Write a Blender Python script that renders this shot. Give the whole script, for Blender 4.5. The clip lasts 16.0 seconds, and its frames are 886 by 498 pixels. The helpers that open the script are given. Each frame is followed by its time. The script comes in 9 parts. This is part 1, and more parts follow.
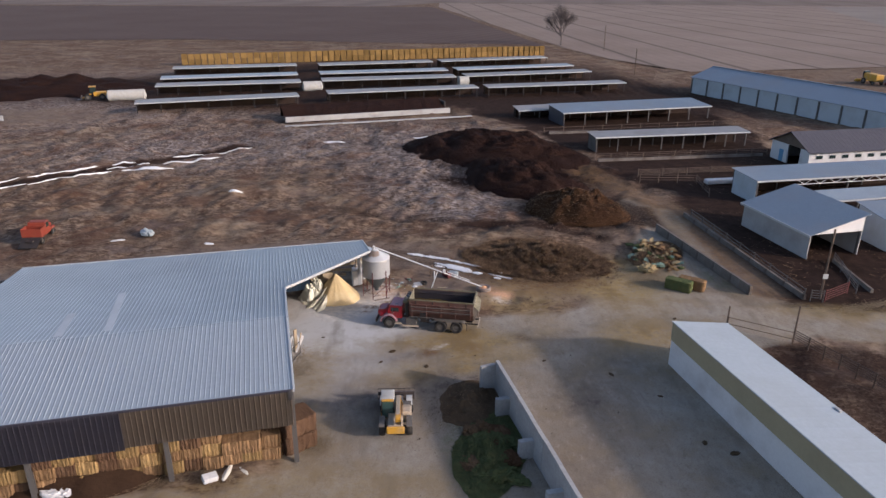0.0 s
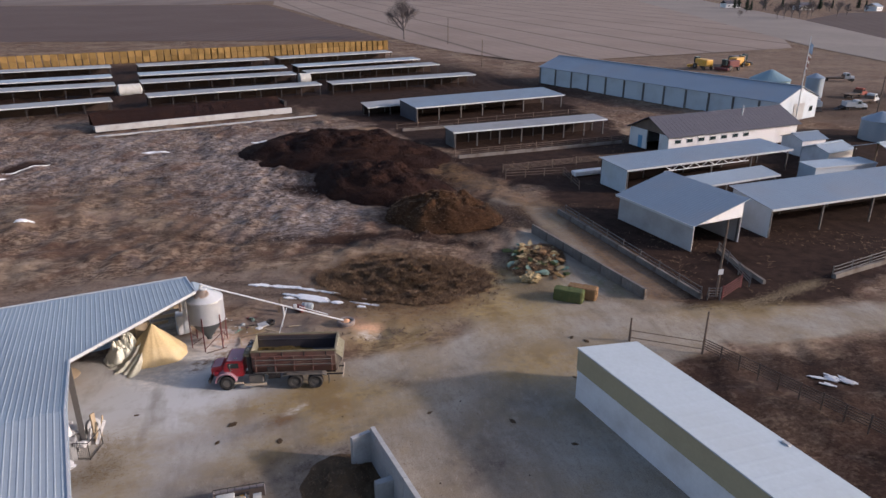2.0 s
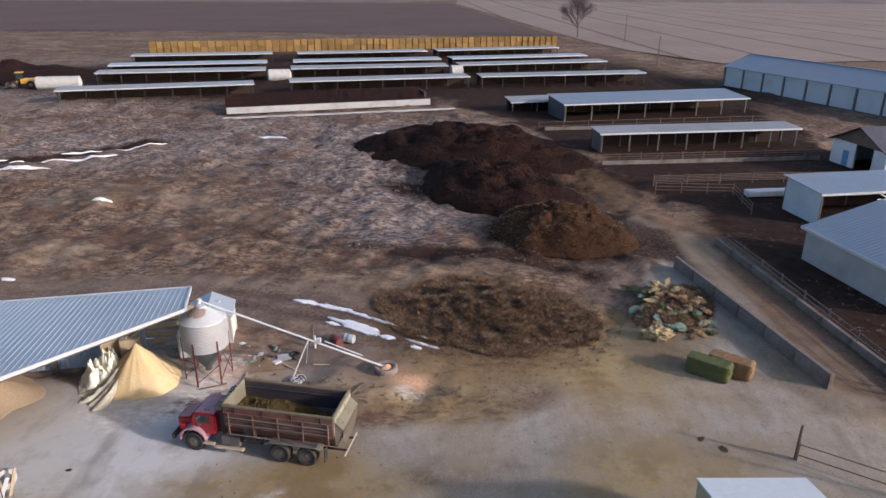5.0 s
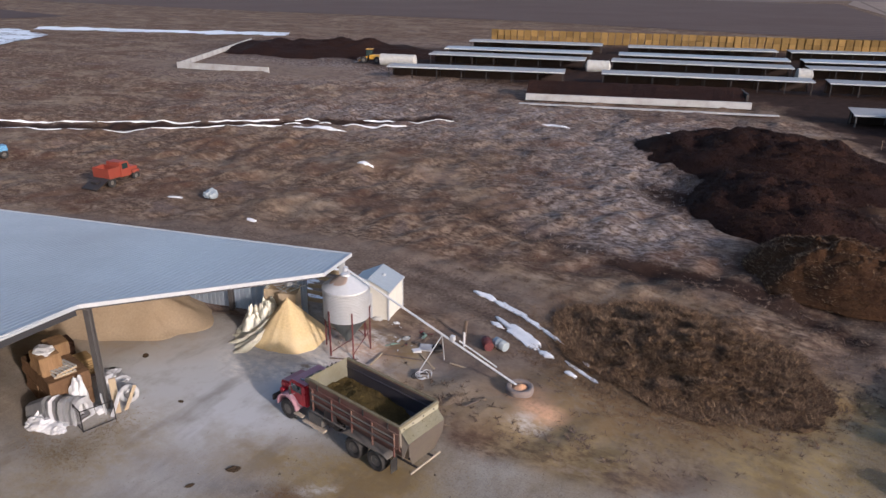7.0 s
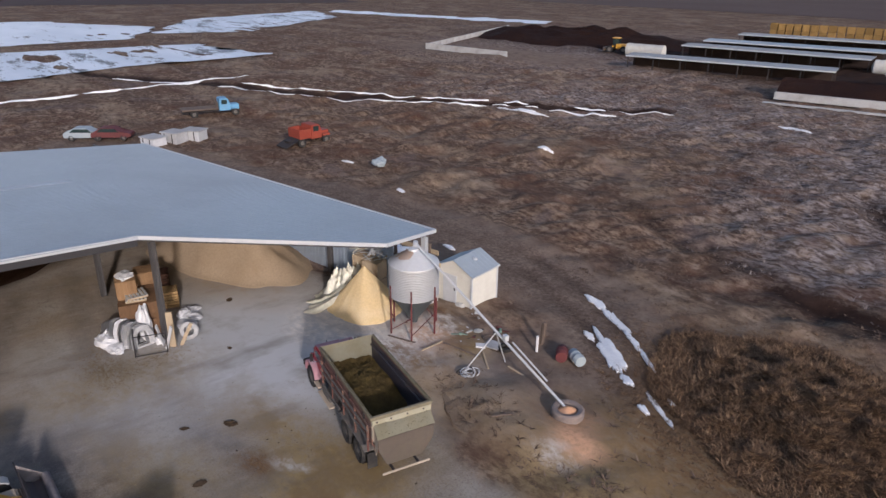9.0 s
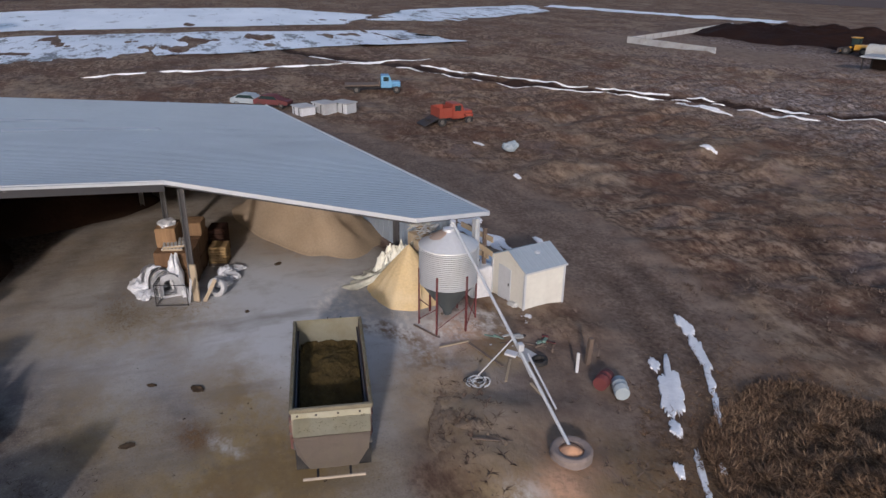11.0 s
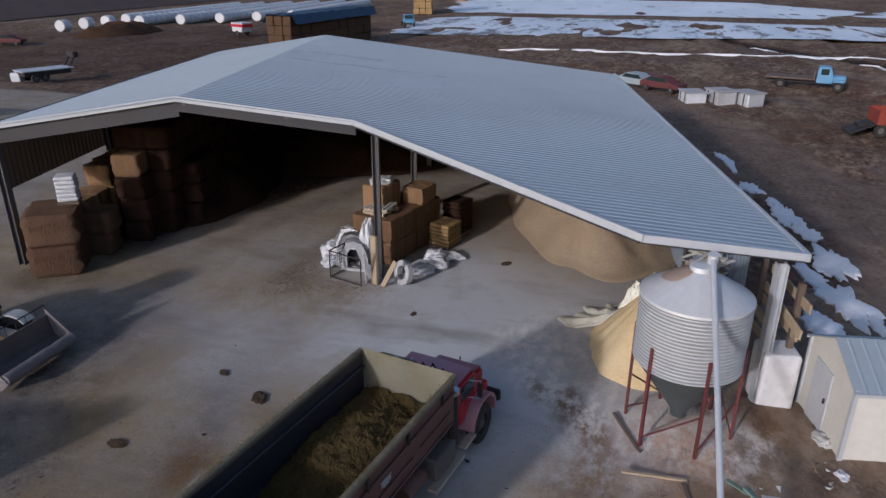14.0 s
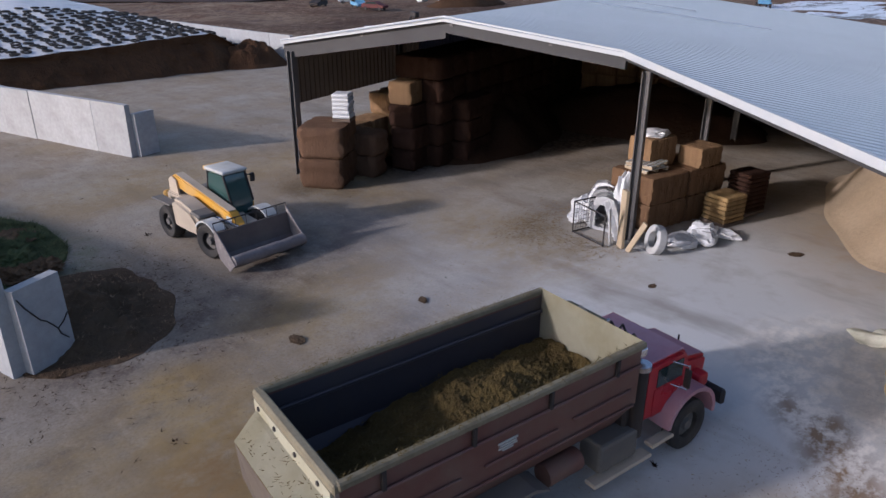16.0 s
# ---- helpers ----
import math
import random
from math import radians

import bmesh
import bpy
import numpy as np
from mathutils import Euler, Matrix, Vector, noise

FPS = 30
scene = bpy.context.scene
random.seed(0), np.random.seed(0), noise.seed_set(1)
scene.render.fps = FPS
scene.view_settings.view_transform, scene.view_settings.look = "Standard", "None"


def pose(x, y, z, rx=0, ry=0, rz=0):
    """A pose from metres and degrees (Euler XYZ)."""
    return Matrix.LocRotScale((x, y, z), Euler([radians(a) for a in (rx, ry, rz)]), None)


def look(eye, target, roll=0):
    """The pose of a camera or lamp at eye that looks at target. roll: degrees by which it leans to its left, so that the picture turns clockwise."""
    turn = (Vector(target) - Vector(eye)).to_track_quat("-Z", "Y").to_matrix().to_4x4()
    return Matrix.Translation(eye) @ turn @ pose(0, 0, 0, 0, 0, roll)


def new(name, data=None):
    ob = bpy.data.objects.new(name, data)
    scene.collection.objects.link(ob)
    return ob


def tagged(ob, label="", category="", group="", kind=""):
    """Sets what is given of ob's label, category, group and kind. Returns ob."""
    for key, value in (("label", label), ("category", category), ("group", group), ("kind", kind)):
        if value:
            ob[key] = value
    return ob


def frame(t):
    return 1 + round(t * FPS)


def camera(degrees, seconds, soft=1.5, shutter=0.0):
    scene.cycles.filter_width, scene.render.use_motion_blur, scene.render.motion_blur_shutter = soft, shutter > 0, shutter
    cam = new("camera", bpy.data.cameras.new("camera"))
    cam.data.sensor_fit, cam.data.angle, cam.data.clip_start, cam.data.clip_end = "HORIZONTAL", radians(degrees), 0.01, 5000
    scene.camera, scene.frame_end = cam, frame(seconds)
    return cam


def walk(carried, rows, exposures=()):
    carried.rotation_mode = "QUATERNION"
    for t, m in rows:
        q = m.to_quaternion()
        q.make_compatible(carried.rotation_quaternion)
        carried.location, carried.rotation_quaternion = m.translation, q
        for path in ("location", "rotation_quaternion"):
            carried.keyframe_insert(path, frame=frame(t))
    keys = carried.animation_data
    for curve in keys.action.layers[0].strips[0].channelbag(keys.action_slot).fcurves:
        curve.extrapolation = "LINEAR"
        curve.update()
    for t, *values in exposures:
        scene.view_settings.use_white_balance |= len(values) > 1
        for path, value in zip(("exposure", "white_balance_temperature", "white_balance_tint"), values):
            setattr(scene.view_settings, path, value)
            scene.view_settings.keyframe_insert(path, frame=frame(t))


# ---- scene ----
cam = camera(64.9, 16.0)
PATH = [
    (0, (0.825, 2.782, 29.13), (0.822, 4.642, 28.395), 0.4),
    (0.5, (0.985, 5.638, 28.532), (0.981, 7.496, 27.794), 0.4),
    (1, (1.232, 8.67, 27.802), (1.356, 10.525, 27.065), 0.4),
    (1.5, (1.374, 11.654, 27.175), (1.72, 13.481, 26.438), 0.3),
    (2, (1.591, 14.535, 26.536), (1.991, 16.352, 25.801), 0.3),
    (2.5, (2.406, 17.188, 25.956), (2.874, 18.988, 25.221), 0.2),
    (3, (3.348, 19.727, 25.28), (3.824, 21.525, 24.546), 0.3),
    (5.5, (11.437, 30.859, 21.722), (11.138, 32.698, 20.994), 0.5),
    (6, (13.335, 32.717, 21.209), (12.811, 34.503, 20.478), 0.6),
    (6.5, (15.172, 34.624, 20.742), (14.432, 36.331, 20.007), 0.7),
    (7, (16.88, 36.668, 20.279), (15.936, 38.269, 19.539), 0.7),
    (7.5, (18.395, 38.967, 19.648), (17.261, 40.438, 18.904), 0.6),
    (8, (19.815, 41.055, 19.289), (18.512, 42.373, 18.538), 0.7),
    (10.5, (22.291, 52.841, 16.117), (20.626, 53.648, 15.357), 0.6),
    (11, (21.373, 54.911, 15.503), (19.622, 55.505, 14.741), 0.8),
    (11.5, (20.09, 56.893, 14.799), (18.28, 57.271, 14.036), 0.7),
    (12, (18.569, 58.657, 14.17), (16.736, 58.885, 13.405), 0.7),
    (12.5, (16.808, 60.169, 13.371), (14.961, 60.274, 12.61), 0.6),
    (13, (14.806, 61.443, 12.699), (12.961, 61.322, 11.936), 0.6),
    (13.5, (12.661, 62.489, 11.986), (10.846, 62.134, 11.224), 0.4),
    (14, (10.546, 63.298, 11.275), (8.79, 62.716, 10.514), 0.3),
    (14.5, (8.795, 63.833, 10.798), (7.129, 63.041, 10.025), 0.1),
    (15, (7.818, 64.047, 10.056), (6.262, 63.057, 9.282), 0.2),
    (15.5, (7.487, 64.192, 9.47), (6.078, 63.009, 8.686), 0.1),
    (16, (7.42, 64.201, 8.868), (6.13, 62.89, 8.081), 0.1),
]
walk(cam, [(t, look(eye, target, roll)) for t, eye, target, roll in PATH],
     [(0.0, 0.95, 6320, 19), (2.5, 1.04, 6280, 20), (5.5, 1.16, 6170, 18), (6.5, 1.06, 6150, 18), (8.0, 0.76, 6000, 18), (10.5, 0.50, 5880, 16), (12.5, 0.27, 5720, 16), (14.0, 0.24, 5580, 16), (14.8, 0.28, 5560, 17), (16.0, 0.80, 5640, 18)])

# ---- light ----
SUN = Vector((0.892, -0.324, 0.315)).normalized()
world = bpy.data.worlds.new("sky")
scene.world = world
world.use_nodes = True
wn = world.node_tree.nodes
sky = wn.new("ShaderNodeTexSky")
sky.sky_type = "NISHITA"
sky.sun_disc = False
sky.sun_elevation = math.asin(SUN.z)
sky.sun_rotation = math.atan2(SUN.x, SUN.y)
sky.dust_density = 2.0
wn["Background"].inputs["Strength"].default_value = 0.10
world.node_tree.links.new(sky.outputs[0], wn["Background"].inputs[0])
sun = new("sun", bpy.data.lights.new("sun", "SUN"))
sun.data.energy, sun.data.angle, sun.data.color = 1.95, radians(3.0), (1.0, 0.90, 0.80)
sun.matrix_world = look(SUN * 200, (0, 0, 0))


# ---- materials ----
class Nodes:
    """Short hand for a node material."""

    def __init__(self, name):
        self.m = bpy.data.materials.new(name)
        self.m.use_nodes = True
        self.t = self.m.node_tree
        self.b = self.t.nodes["Principled BSDF"]
        self.co = self.t.nodes.new("ShaderNodeTexCoord").outputs["Object"]

    def link(self, a, b):
        self.t.links.new(a, b)

    def where(self, world=False, stretch=(1, 1, 1)):
        src = self.t.nodes.new("ShaderNodeNewGeometry").outputs["Position"] if world else self.co
        n = self.t.nodes.new("ShaderNodeMapping")
        n.inputs["Scale"].default_value = stretch
        self.link(src, n.inputs[0])
        return n.outputs[0]

    def noise(self, scale, detail=4, rough=0.6, at=None):
        n = self.t.nodes.new("ShaderNodeTexNoise")
        n.inputs["Scale"].default_value, n.inputs["Detail"].default_value, n.inputs["Roughness"].default_value = scale, detail, rough
        self.link(at or self.co, n.inputs["Vector"])
        return n.outputs["Fac"]

    def ramp(self, fac, lo, hi, a=0.0, b=1.0):
        n = self.t.nodes.new("ShaderNodeMapRange")
        n.inputs[1].default_value, n.inputs[2].default_value, n.inputs[3].default_value, n.inputs[4].default_value = lo, hi, a, b
        self.link(fac, n.inputs[0])
        return n.outputs[0]

    def mix(self, fac, a, b, mode="MIX"):
        n = self.t.nodes.new("ShaderNodeMix")
        n.data_type, n.blend_type = "RGBA", mode
        for k, v in ((0, fac), (6, a), (7, b)):
            if isinstance(v, (int, float)):
                n.inputs[k].default_value = v
            elif isinstance(v, tuple):
                n.inputs[k].default_value = (*v, 1)
            else:
                self.link(v, n.inputs[k])
        return n.outputs[2]

    def math(self, op, a, b=0.0):
        n = self.t.nodes.new("ShaderNodeMath")
        n.operation = op
        n.use_clamp = True
        for k, v in ((0, a), (1, b)):
            if isinstance(v, (int, float)):
                n.inputs[k].default_value = v
            else:
                self.link(v, n.inputs[k])
        return n.outputs[0]

    def attr(self, name):
        n = self.t.nodes.new("ShaderNodeAttribute")
        n.attribute_name = name
        s = self.t.nodes.new("ShaderNodeSeparateColor")
        self.link(n.outputs["Color"], s.inputs[0])
        return s.outputs[0], s.outputs[1], s.outputs[2], n.outputs["Alpha"]

    def bump(self, h, strength, distance):
        n = self.t.nodes.new("ShaderNodeBump")
        n.inputs["Strength"].default_value, n.inputs["Distance"].default_value = strength, distance
        self.link(h, n.inputs["Height"])
        self.link(n.outputs[0], self.b.inputs["Normal"])

    def done(self, colour, rough=0.8, metal=0.0, spec=0.5):
        if isinstance(colour, tuple):
            self.b.inputs["Base Color"].default_value = (*colour, 1)
        else:
            self.link(colour, self.b.inputs["Base Color"])
        if isinstance(rough, (int, float)):
            self.b.inputs["Roughness"].default_value = rough
        else:
            self.link(rough, self.b.inputs["Roughness"])
        self.b.inputs["Metallic"].default_value = metal
        self.b.inputs["Specular IOR Level"].default_value = spec
        return self.m


def surface(name, base, dirt, grain=6.0, patch=0.7, amount=0.5, rough=0.8, metal=0.0, bump=0.3, depth=0.02, vary=0.15, stretch=(1, 1, 1), spec=0.4):
    """A worn surface: fine grain, larger stains, small change from piece to piece."""
    k = Nodes(name)
    at = k.where(stretch=stretch)
    fine, big = k.noise(grain, 5, 0.65, at), k.noise(patch, 5, 0.6, at)
    info = k.t.nodes.new("ShaderNodeObjectInfo").outputs["Random"]
    light = tuple(min(1, c * 1.25) for c in base)
    dark = tuple(c * 0.7 for c in base)
    c = k.mix(k.ramp(fine, 0.3, 0.7), dark, light)
    c = k.mix(0.55 if bump > 0.2 else 0.8, c, base)
    c = k.mix(k.ramp(big, 0.62 - 0.3 * amount, 0.8, 0, min(1, amount * 1.3)), c, dirt)
    c = k.mix(k.ramp(info, 0, 1, 0, vary * 2), c, tuple(v * 0.55 for v in base))
    k.bump(fine, bump, depth)
    return k.done(c, k.ramp(big, 0.3, 0.7, rough - 0.12, min(1, rough + 0.1)), metal, spec)


M_ROOF = surface("galvanised_roof", (0.345, 0.40, 0.445), (0.285, 0.325, 0.36), 3, 0.12, 0.55, 0.5, 0.25, 0.05, 0.01, 0.05)
M_ROOFW = surface("white_roof_sheet", (0.31, 0.308, 0.305), (0.22, 0.21, 0.20), 3, 0.2, 0.4, 0.5, 0.2, 0.05, 0.01, 0.08)
M_ROOFB = surface("blue_grey_roof_sheet", (0.225, 0.28, 0.34), (0.29, 0.30, 0.32), 3, 0.15, 0.5, 0.5, 0.25, 0.05, 0.01, 0.08)
M_ROOFD = surface("dark_shingle", (0.065, 0.065, 0.085), (0.12, 0.12, 0.14), 8, 0.6, 0.4, 0.85, 0, 0.4, 0.02, 0.05)
M_BEIGE = surface("beige_boarding", (0.36, 0.31, 0.20), (0.28, 0.235, 0.15), 5, 0.4, 0.5, 0.8, 0, 0.2)
M_TRIM = surface("white_metal_trim", (0.48, 0.50, 0.525), (0.5, 0.47, 0.42), 4, 0.5, 0.35, 0.5, 0.1, 0.05)
M_STEEL = surface("grey_painted_steel", (0.105, 0.10, 0.10), (0.075, 0.055, 0.045), 5, 0.8, 0.4, 0.55, 0.2, 0.1)
M_SIDING = surface("brown_siding", (0.13, 0.105, 0.085), (0.09, 0.075, 0.065), 4, 0.3, 0.5, 0.6, 0.1, 0.1)
M_SIDEN = surface("navy_siding", (0.045, 0.045, 0.065), (0.06, 0.055, 0.06), 4, 0.3, 0.5, 0.6, 0.1, 0.1)
M_WALLW = surface("white_painted_wall", (0.66, 0.66, 0.67), (0.36, 0.33, 0.31), 5, 0.35, 0.5, 0.8, 0, 0.2)
M_WALLB = surface("blue_white_siding", (0.46, 0.52, 0.58), (0.33, 0.33, 0.33), 5, 0.25, 0.5, 0.6, 0.1, 0.1)
M_CONC = surface("weathered_concrete", (0.42, 0.42, 0.42), (0.24, 0.22, 0.20), 5, 0.45, 0.6, 0.9, 0, 0.35, 0.02)
M_WALLG = surface("grey_weathered_siding", (0.37, 0.365, 0.37), (0.22, 0.20, 0.19), 5, 0.35, 0.6, 0.8, 0, 0.2)
M_CONCD = surface("mud_stained_concrete", (0.20, 0.18, 0.165), (0.075, 0.055, 0.043), 5, 0.5, 0.75, 0.95, 0, 0.4, 0.03, spec=0.08)
M_TARP = surface("cream_tarpaulin", (0.86, 0.82, 0.68), (0.80, 0.71, 0.50), 6, 1.1, 0.35, 0.75, 0, 0.3, 0.03, spec=0.08)
M_CREAM = surface("cream_siding", (0.64, 0.625, 0.56), (0.44, 0.41, 0.35), 5, 0.6, 0.4, 0.7, 0, 0.15)
M_STRAW = surface("straw", (0.30, 0.185, 0.098), (0.14, 0.080, 0.046), 16, 2.6, 0.75, 0.95, 0, 1.0, 0.05, 0.35, (1.3, 1.3, 0.14), spec=0.08)
# reddish old straw, its base also darkened towards the barn's inner shade
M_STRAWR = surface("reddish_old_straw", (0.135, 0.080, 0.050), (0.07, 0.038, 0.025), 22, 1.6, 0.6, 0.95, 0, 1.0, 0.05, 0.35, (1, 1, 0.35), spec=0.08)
M_STRAWM = surface("brown_weathered_straw", (0.19, 0.112, 0.062), (0.10, 0.056, 0.034), 16, 2.4, 0.7, 0.95, 0, 1.0, 0.05, 0.3, (1.3, 1.3, 0.14), spec=0.08)
# straw again, near black: the barn's inner shade is in this colour
M_STRAWSHADE = surface("dark_mouldy_straw", (0.050, 0.026, 0.018), (0.026, 0.014, 0.010), 22, 1.6, 0.6, 0.95, 0, 1.0, 0.05, 0.3, (1, 1, 0.35), spec=0.08)
M_HAYY = surface("golden_hay", (0.37, 0.245, 0.112), (0.20, 0.115, 0.052), 16, 2.4, 0.65, 0.95, 0, 1.0, 0.05, 0.42, (1.3, 1.3, 0.16), spec=0.08)
M_HAYG = surface("green_hay", (0.085, 0.105, 0.045), (0.15, 0.12, 0.055), 22, 1.5, 0.5, 0.95, 0, 1.0, 0.05, 0.2, spec=0.08)
M_WOOD = surface("pale_wood", (0.42, 0.33, 0.22), (0.2, 0.15, 0.1), 9, 1.0, 0.5, 0.85, 0, 0.3, 0.01, 0.2, (1, 1, 0.2))
M_WOODD = surface("weathered_wood", (0.15, 0.11, 0.085), (0.08, 0.06, 0.05), 9, 1.0, 0.5, 0.9, 0, 0.4, 0.01, 0.25)
M_PLASTIC = surface("white_plastic", (0.62, 0.62, 0.63), (0.45, 0.42, 0.38), 4, 1.0, 0.4, 0.45, 0, 0.4, 0.05)
M_COMPOST = surface("dark_wet_compost", (0.052, 0.026, 0.013), (0.026, 0.013, 0.009), 3.0, 0.35, 0.6, 0.95, 0, 1.0, 0.2, spec=0.08)
# brown feed, darkened so that the barn's shade is in the colour
M_FEEDSHADE = surface("dark_brown_feed", (0.042, 0.024, 0.015), (0.026, 0.015, 0.010), 4.0, 0.3, 0.6, 0.95, 0, 0.8, 0.1, spec=0.08)
M_SPILL = surface("brown_spilled_silage", (0.095, 0.065, 0.040), (0.058, 0.038, 0.024), 5.0, 0.5, 0.6, 0.95, 0, 1.0, 0.08, spec=0.08)
M_SPILL2 = surface("grey_brown_earth", (0.235, 0.178, 0.128), (0.16, 0.115, 0.08), 5.0, 0.6, 0.6, 0.95, 0, 1.0, 0.08, spec=0.08)
M_MANURE = surface("dark_manure", (0.022, 0.0105, 0.0085), (0.044, 0.021, 0.014), 3.5, 0.25, 0.6, 0.95, 0, 1.0, 0.25, spec=0.08)
M_MANURE2 = surface("brown_compost", (0.095, 0.052, 0.028), (0.055, 0.03, 0.018), 4.5, 0.3, 0.6, 0.95, 0, 1.0, 0.2, spec=0.08)
M_BRUSH = surface("brown_straw_compost", (0.145, 0.092, 0.053), (0.075, 0.045, 0.028), 4, 0.5, 0.6, 0.95, 0, 1.0, 0.2, spec=0.08)
M_CORN = surface("yellow_ground_corn", (0.64, 0.485, 0.265), (0.70, 0.585, 0.39), 10, 0.9, 0.5, 0.95, 0, 0.4, 0.02, spec=0.08)
M_MEAL = surface("tan_meal", (0.355, 0.272, 0.185), (0.26, 0.185, 0.112), 8, 0.35, 0.5, 0.95, 0, 0.5, 0.04, spec=0.08)
M_PINK = surface("salmon_mineral", (0.60, 0.33, 0.19), (0.52, 0.36, 0.26), 8, 1.2, 0.5, 0.95, 0, 0.4, 0.02, spec=0.08)
M_GALV = surface("galvanised_steel", (0.64, 0.65, 0.66), (0.54, 0.52, 0.48), 5, 0.9, 0.35, 0.45, 0.3, 0.1)
M_HOPPER = surface("grey_hopper_steel", (0.085, 0.10, 0.105), (0.15, 0.14, 0.13), 5, 0.9, 0.4, 0.5, 0.3, 0.1)
M_RUST = surface("rusty_red_steel", (0.125, 0.032, 0.032), (0.10, 0.05, 0.04), 8, 1.5, 0.5, 0.75, 0.1, 0.2)
M_RED = surface("red_truck_paint", (0.40, 0.020, 0.030), (0.26, 0.10, 0.09), 5, 0.9, 0.4, 0.35, 0, 0.03, 0.01, 0.0)
M_REDF = surface("faded_orange_red_paint", (0.26, 0.045, 0.025), (0.25, 0.09, 0.05), 6, 1.0, 0.5, 0.6, 0, 0.1)
M_BLUEV = surface("faded_blue_paint", (0.12, 0.30, 0.48), (0.2, 0.25, 0.28), 6, 1.0, 0.4, 0.5, 0, 0.1)
M_BOXOUT = surface("maroon_box_steel", (0.135, 0.058, 0.048), (0.18, 0.13, 0.10), 7, 1.3, 0.75, 0.65, 0.1, 0.15)
M_BOXIN = surface("worn_box_steel", (0.062, 0.056, 0.066), (0.12, 0.095, 0.06), 6, 0.7, 0.5, 0.5, 0.3, 0.1)
M_BOXRIM = surface("dusty_olive_rim", (0.19, 0.165, 0.11), (0.10, 0.08, 0.05), 14, 1.8, 0.6, 0.9, 0, 0.6)
M_TAIL = surface("dusty_pink_tail_steel", (0.25, 0.205, 0.17), (0.31, 0.275, 0.19), 7, 0.8, 0.5, 0.75, 0.1, 0.15)
M_FEED = surface("silage_feed", (0.105, 0.074, 0.026), (0.040, 0.028, 0.015), 26, 1.6, 0.7, 0.95, 0, 1.0, 0.08, spec=0.08)
M_STALK = surface("dull_feed_stalks", (0.155, 0.115, 0.05), (0.09, 0.062, 0.028), 20, 1.5, 0.5, 0.95, 0, 0.5, 0.02, 0.4, spec=0.08)
M_BLACK = surface("black_rubber", (0.022, 0.021, 0.021), (0.10, 0.085, 0.07), 9, 1.8, 0.55, 0.85, 0, 0.3)
M_DARK = surface("dark_chassis_steel", (0.035, 0.03, 0.03), (0.08, 0.06, 0.05), 8, 1.5, 0.5, 0.7, 0.2, 0.2)
M_GLASS = surface("dark_cab_glass", (0.02, 0.035, 0.035), (0.03, 0.04, 0.04), 2, 0.5, 0.2, 0.08, 0, 0.0, 0.0, 0.0, spec=0.8)
M_YELLOW = surface("dusty_yellow_paint", (0.55, 0.29, 0.035), (0.42, 0.33, 0.22), 5, 0.9, 0.5, 0.5, 0, 0.05, 0.01, 0.0)
M_DUSTY = surface("dust_covered_paint", (0.46, 0.38, 0.29), (0.34, 0.27, 0.2), 5, 0.9, 0.5, 0.85, 0, 0.1)
M_BUCKET = surface("worn_bucket_steel", (0.13, 0.105, 0.10), (0.24, 0.20, 0.17), 7, 1.1, 0.6, 0.55, 0.4, 0.2)
M_BLUET = surface("blue_tarpaulin", (0.06, 0.13, 0.24), (0.12, 0.16, 0.22), 5, 0.8, 0.4, 0.5, 0, 0.4, 0.05)
M_BLUEP = surface("pale_blue_plastic", (0.31, 0.355, 0.38), (0.4, 0.42, 0.4), 5, 0.8, 0.4, 0.5, 0, 0.2)
M_BARK = surface("grey_bark", (0.15, 0.125, 0.12), (0.05, 0.04, 0.035), 6, 1.0, 0.5, 0.9, 0, 0.5)
M_NEEDLE = surface("dark_needles", (0.035, 0.045, 0.030), (0.05, 0.045, 0.035), 5, 0.8, 0.4, 0.9, 0, 0.2, spec=0.08)
M_TEAL = surface("teal_blue_steel", (0.17, 0.27, 0.32), (0.22, 0.29, 0.32), 5, 0.5, 0.4, 0.5, 0.2, 0.1)
M_HAYW = surface("ochre_hay", (0.29, 0.185, 0.070), (0.18, 0.105, 0.045), 16, 2.0, 0.6, 0.95, 0, 1.0, 0.05, 0.42, (1.3, 1.3, 0.2), spec=0.08)
M_CHROME = surface("polished_steel", (0.5, 0.5, 0.52), (0.3, 0.28, 0.26), 6, 1.0, 0.4, 0.25, 0.8, 0.05)
M_REDDUST = surface("dusty_pinkish_red_paint", (0.38, 0.19, 0.22), (0.44, 0.32, 0.35), 6, 0.8, 0.6, 0.6, 0, 0.05, 0.01, 0.0)
M_BOARD = surface("cream_dusty_board", (0.36, 0.34, 0.255), (0.24, 0.205, 0.10), 6, 0.8, 0.55, 0.9, 0, 0.2)
M_DIRTY = surface("dirty_grey_steel", (0.13, 0.12, 0.11), (0.24, 0.20, 0.16), 6, 1.2, 0.55, 0.8, 0.1, 0.2)
M_PALE = surface("pale_dusty_paint", (0.46, 0.46, 0.44), (0.34, 0.29, 0.22), 5, 1.4, 0.5, 0.8, 0, 0.1)
M_CABGL = surface("green_tinted_glass", (0.035, 0.075, 0.07), (0.10, 0.12, 0.11), 2, 0.9, 0.4, 0.15, 0, 0.0, 0.0, 0.0, spec=0.8)
M_LIP = surface("pale_worn_steel", (0.22, 0.19, 0.185), (0.42, 0.38, 0.36), 9, 3.0, 0.5, 0.7, 0.2, 0.3)
M_TYRED = surface("dust_caked_rubber", (0.20, 0.165, 0.15), (0.36, 0.27, 0.22), 7, 1.4, 0.5, 0.9, 0, 0.3)
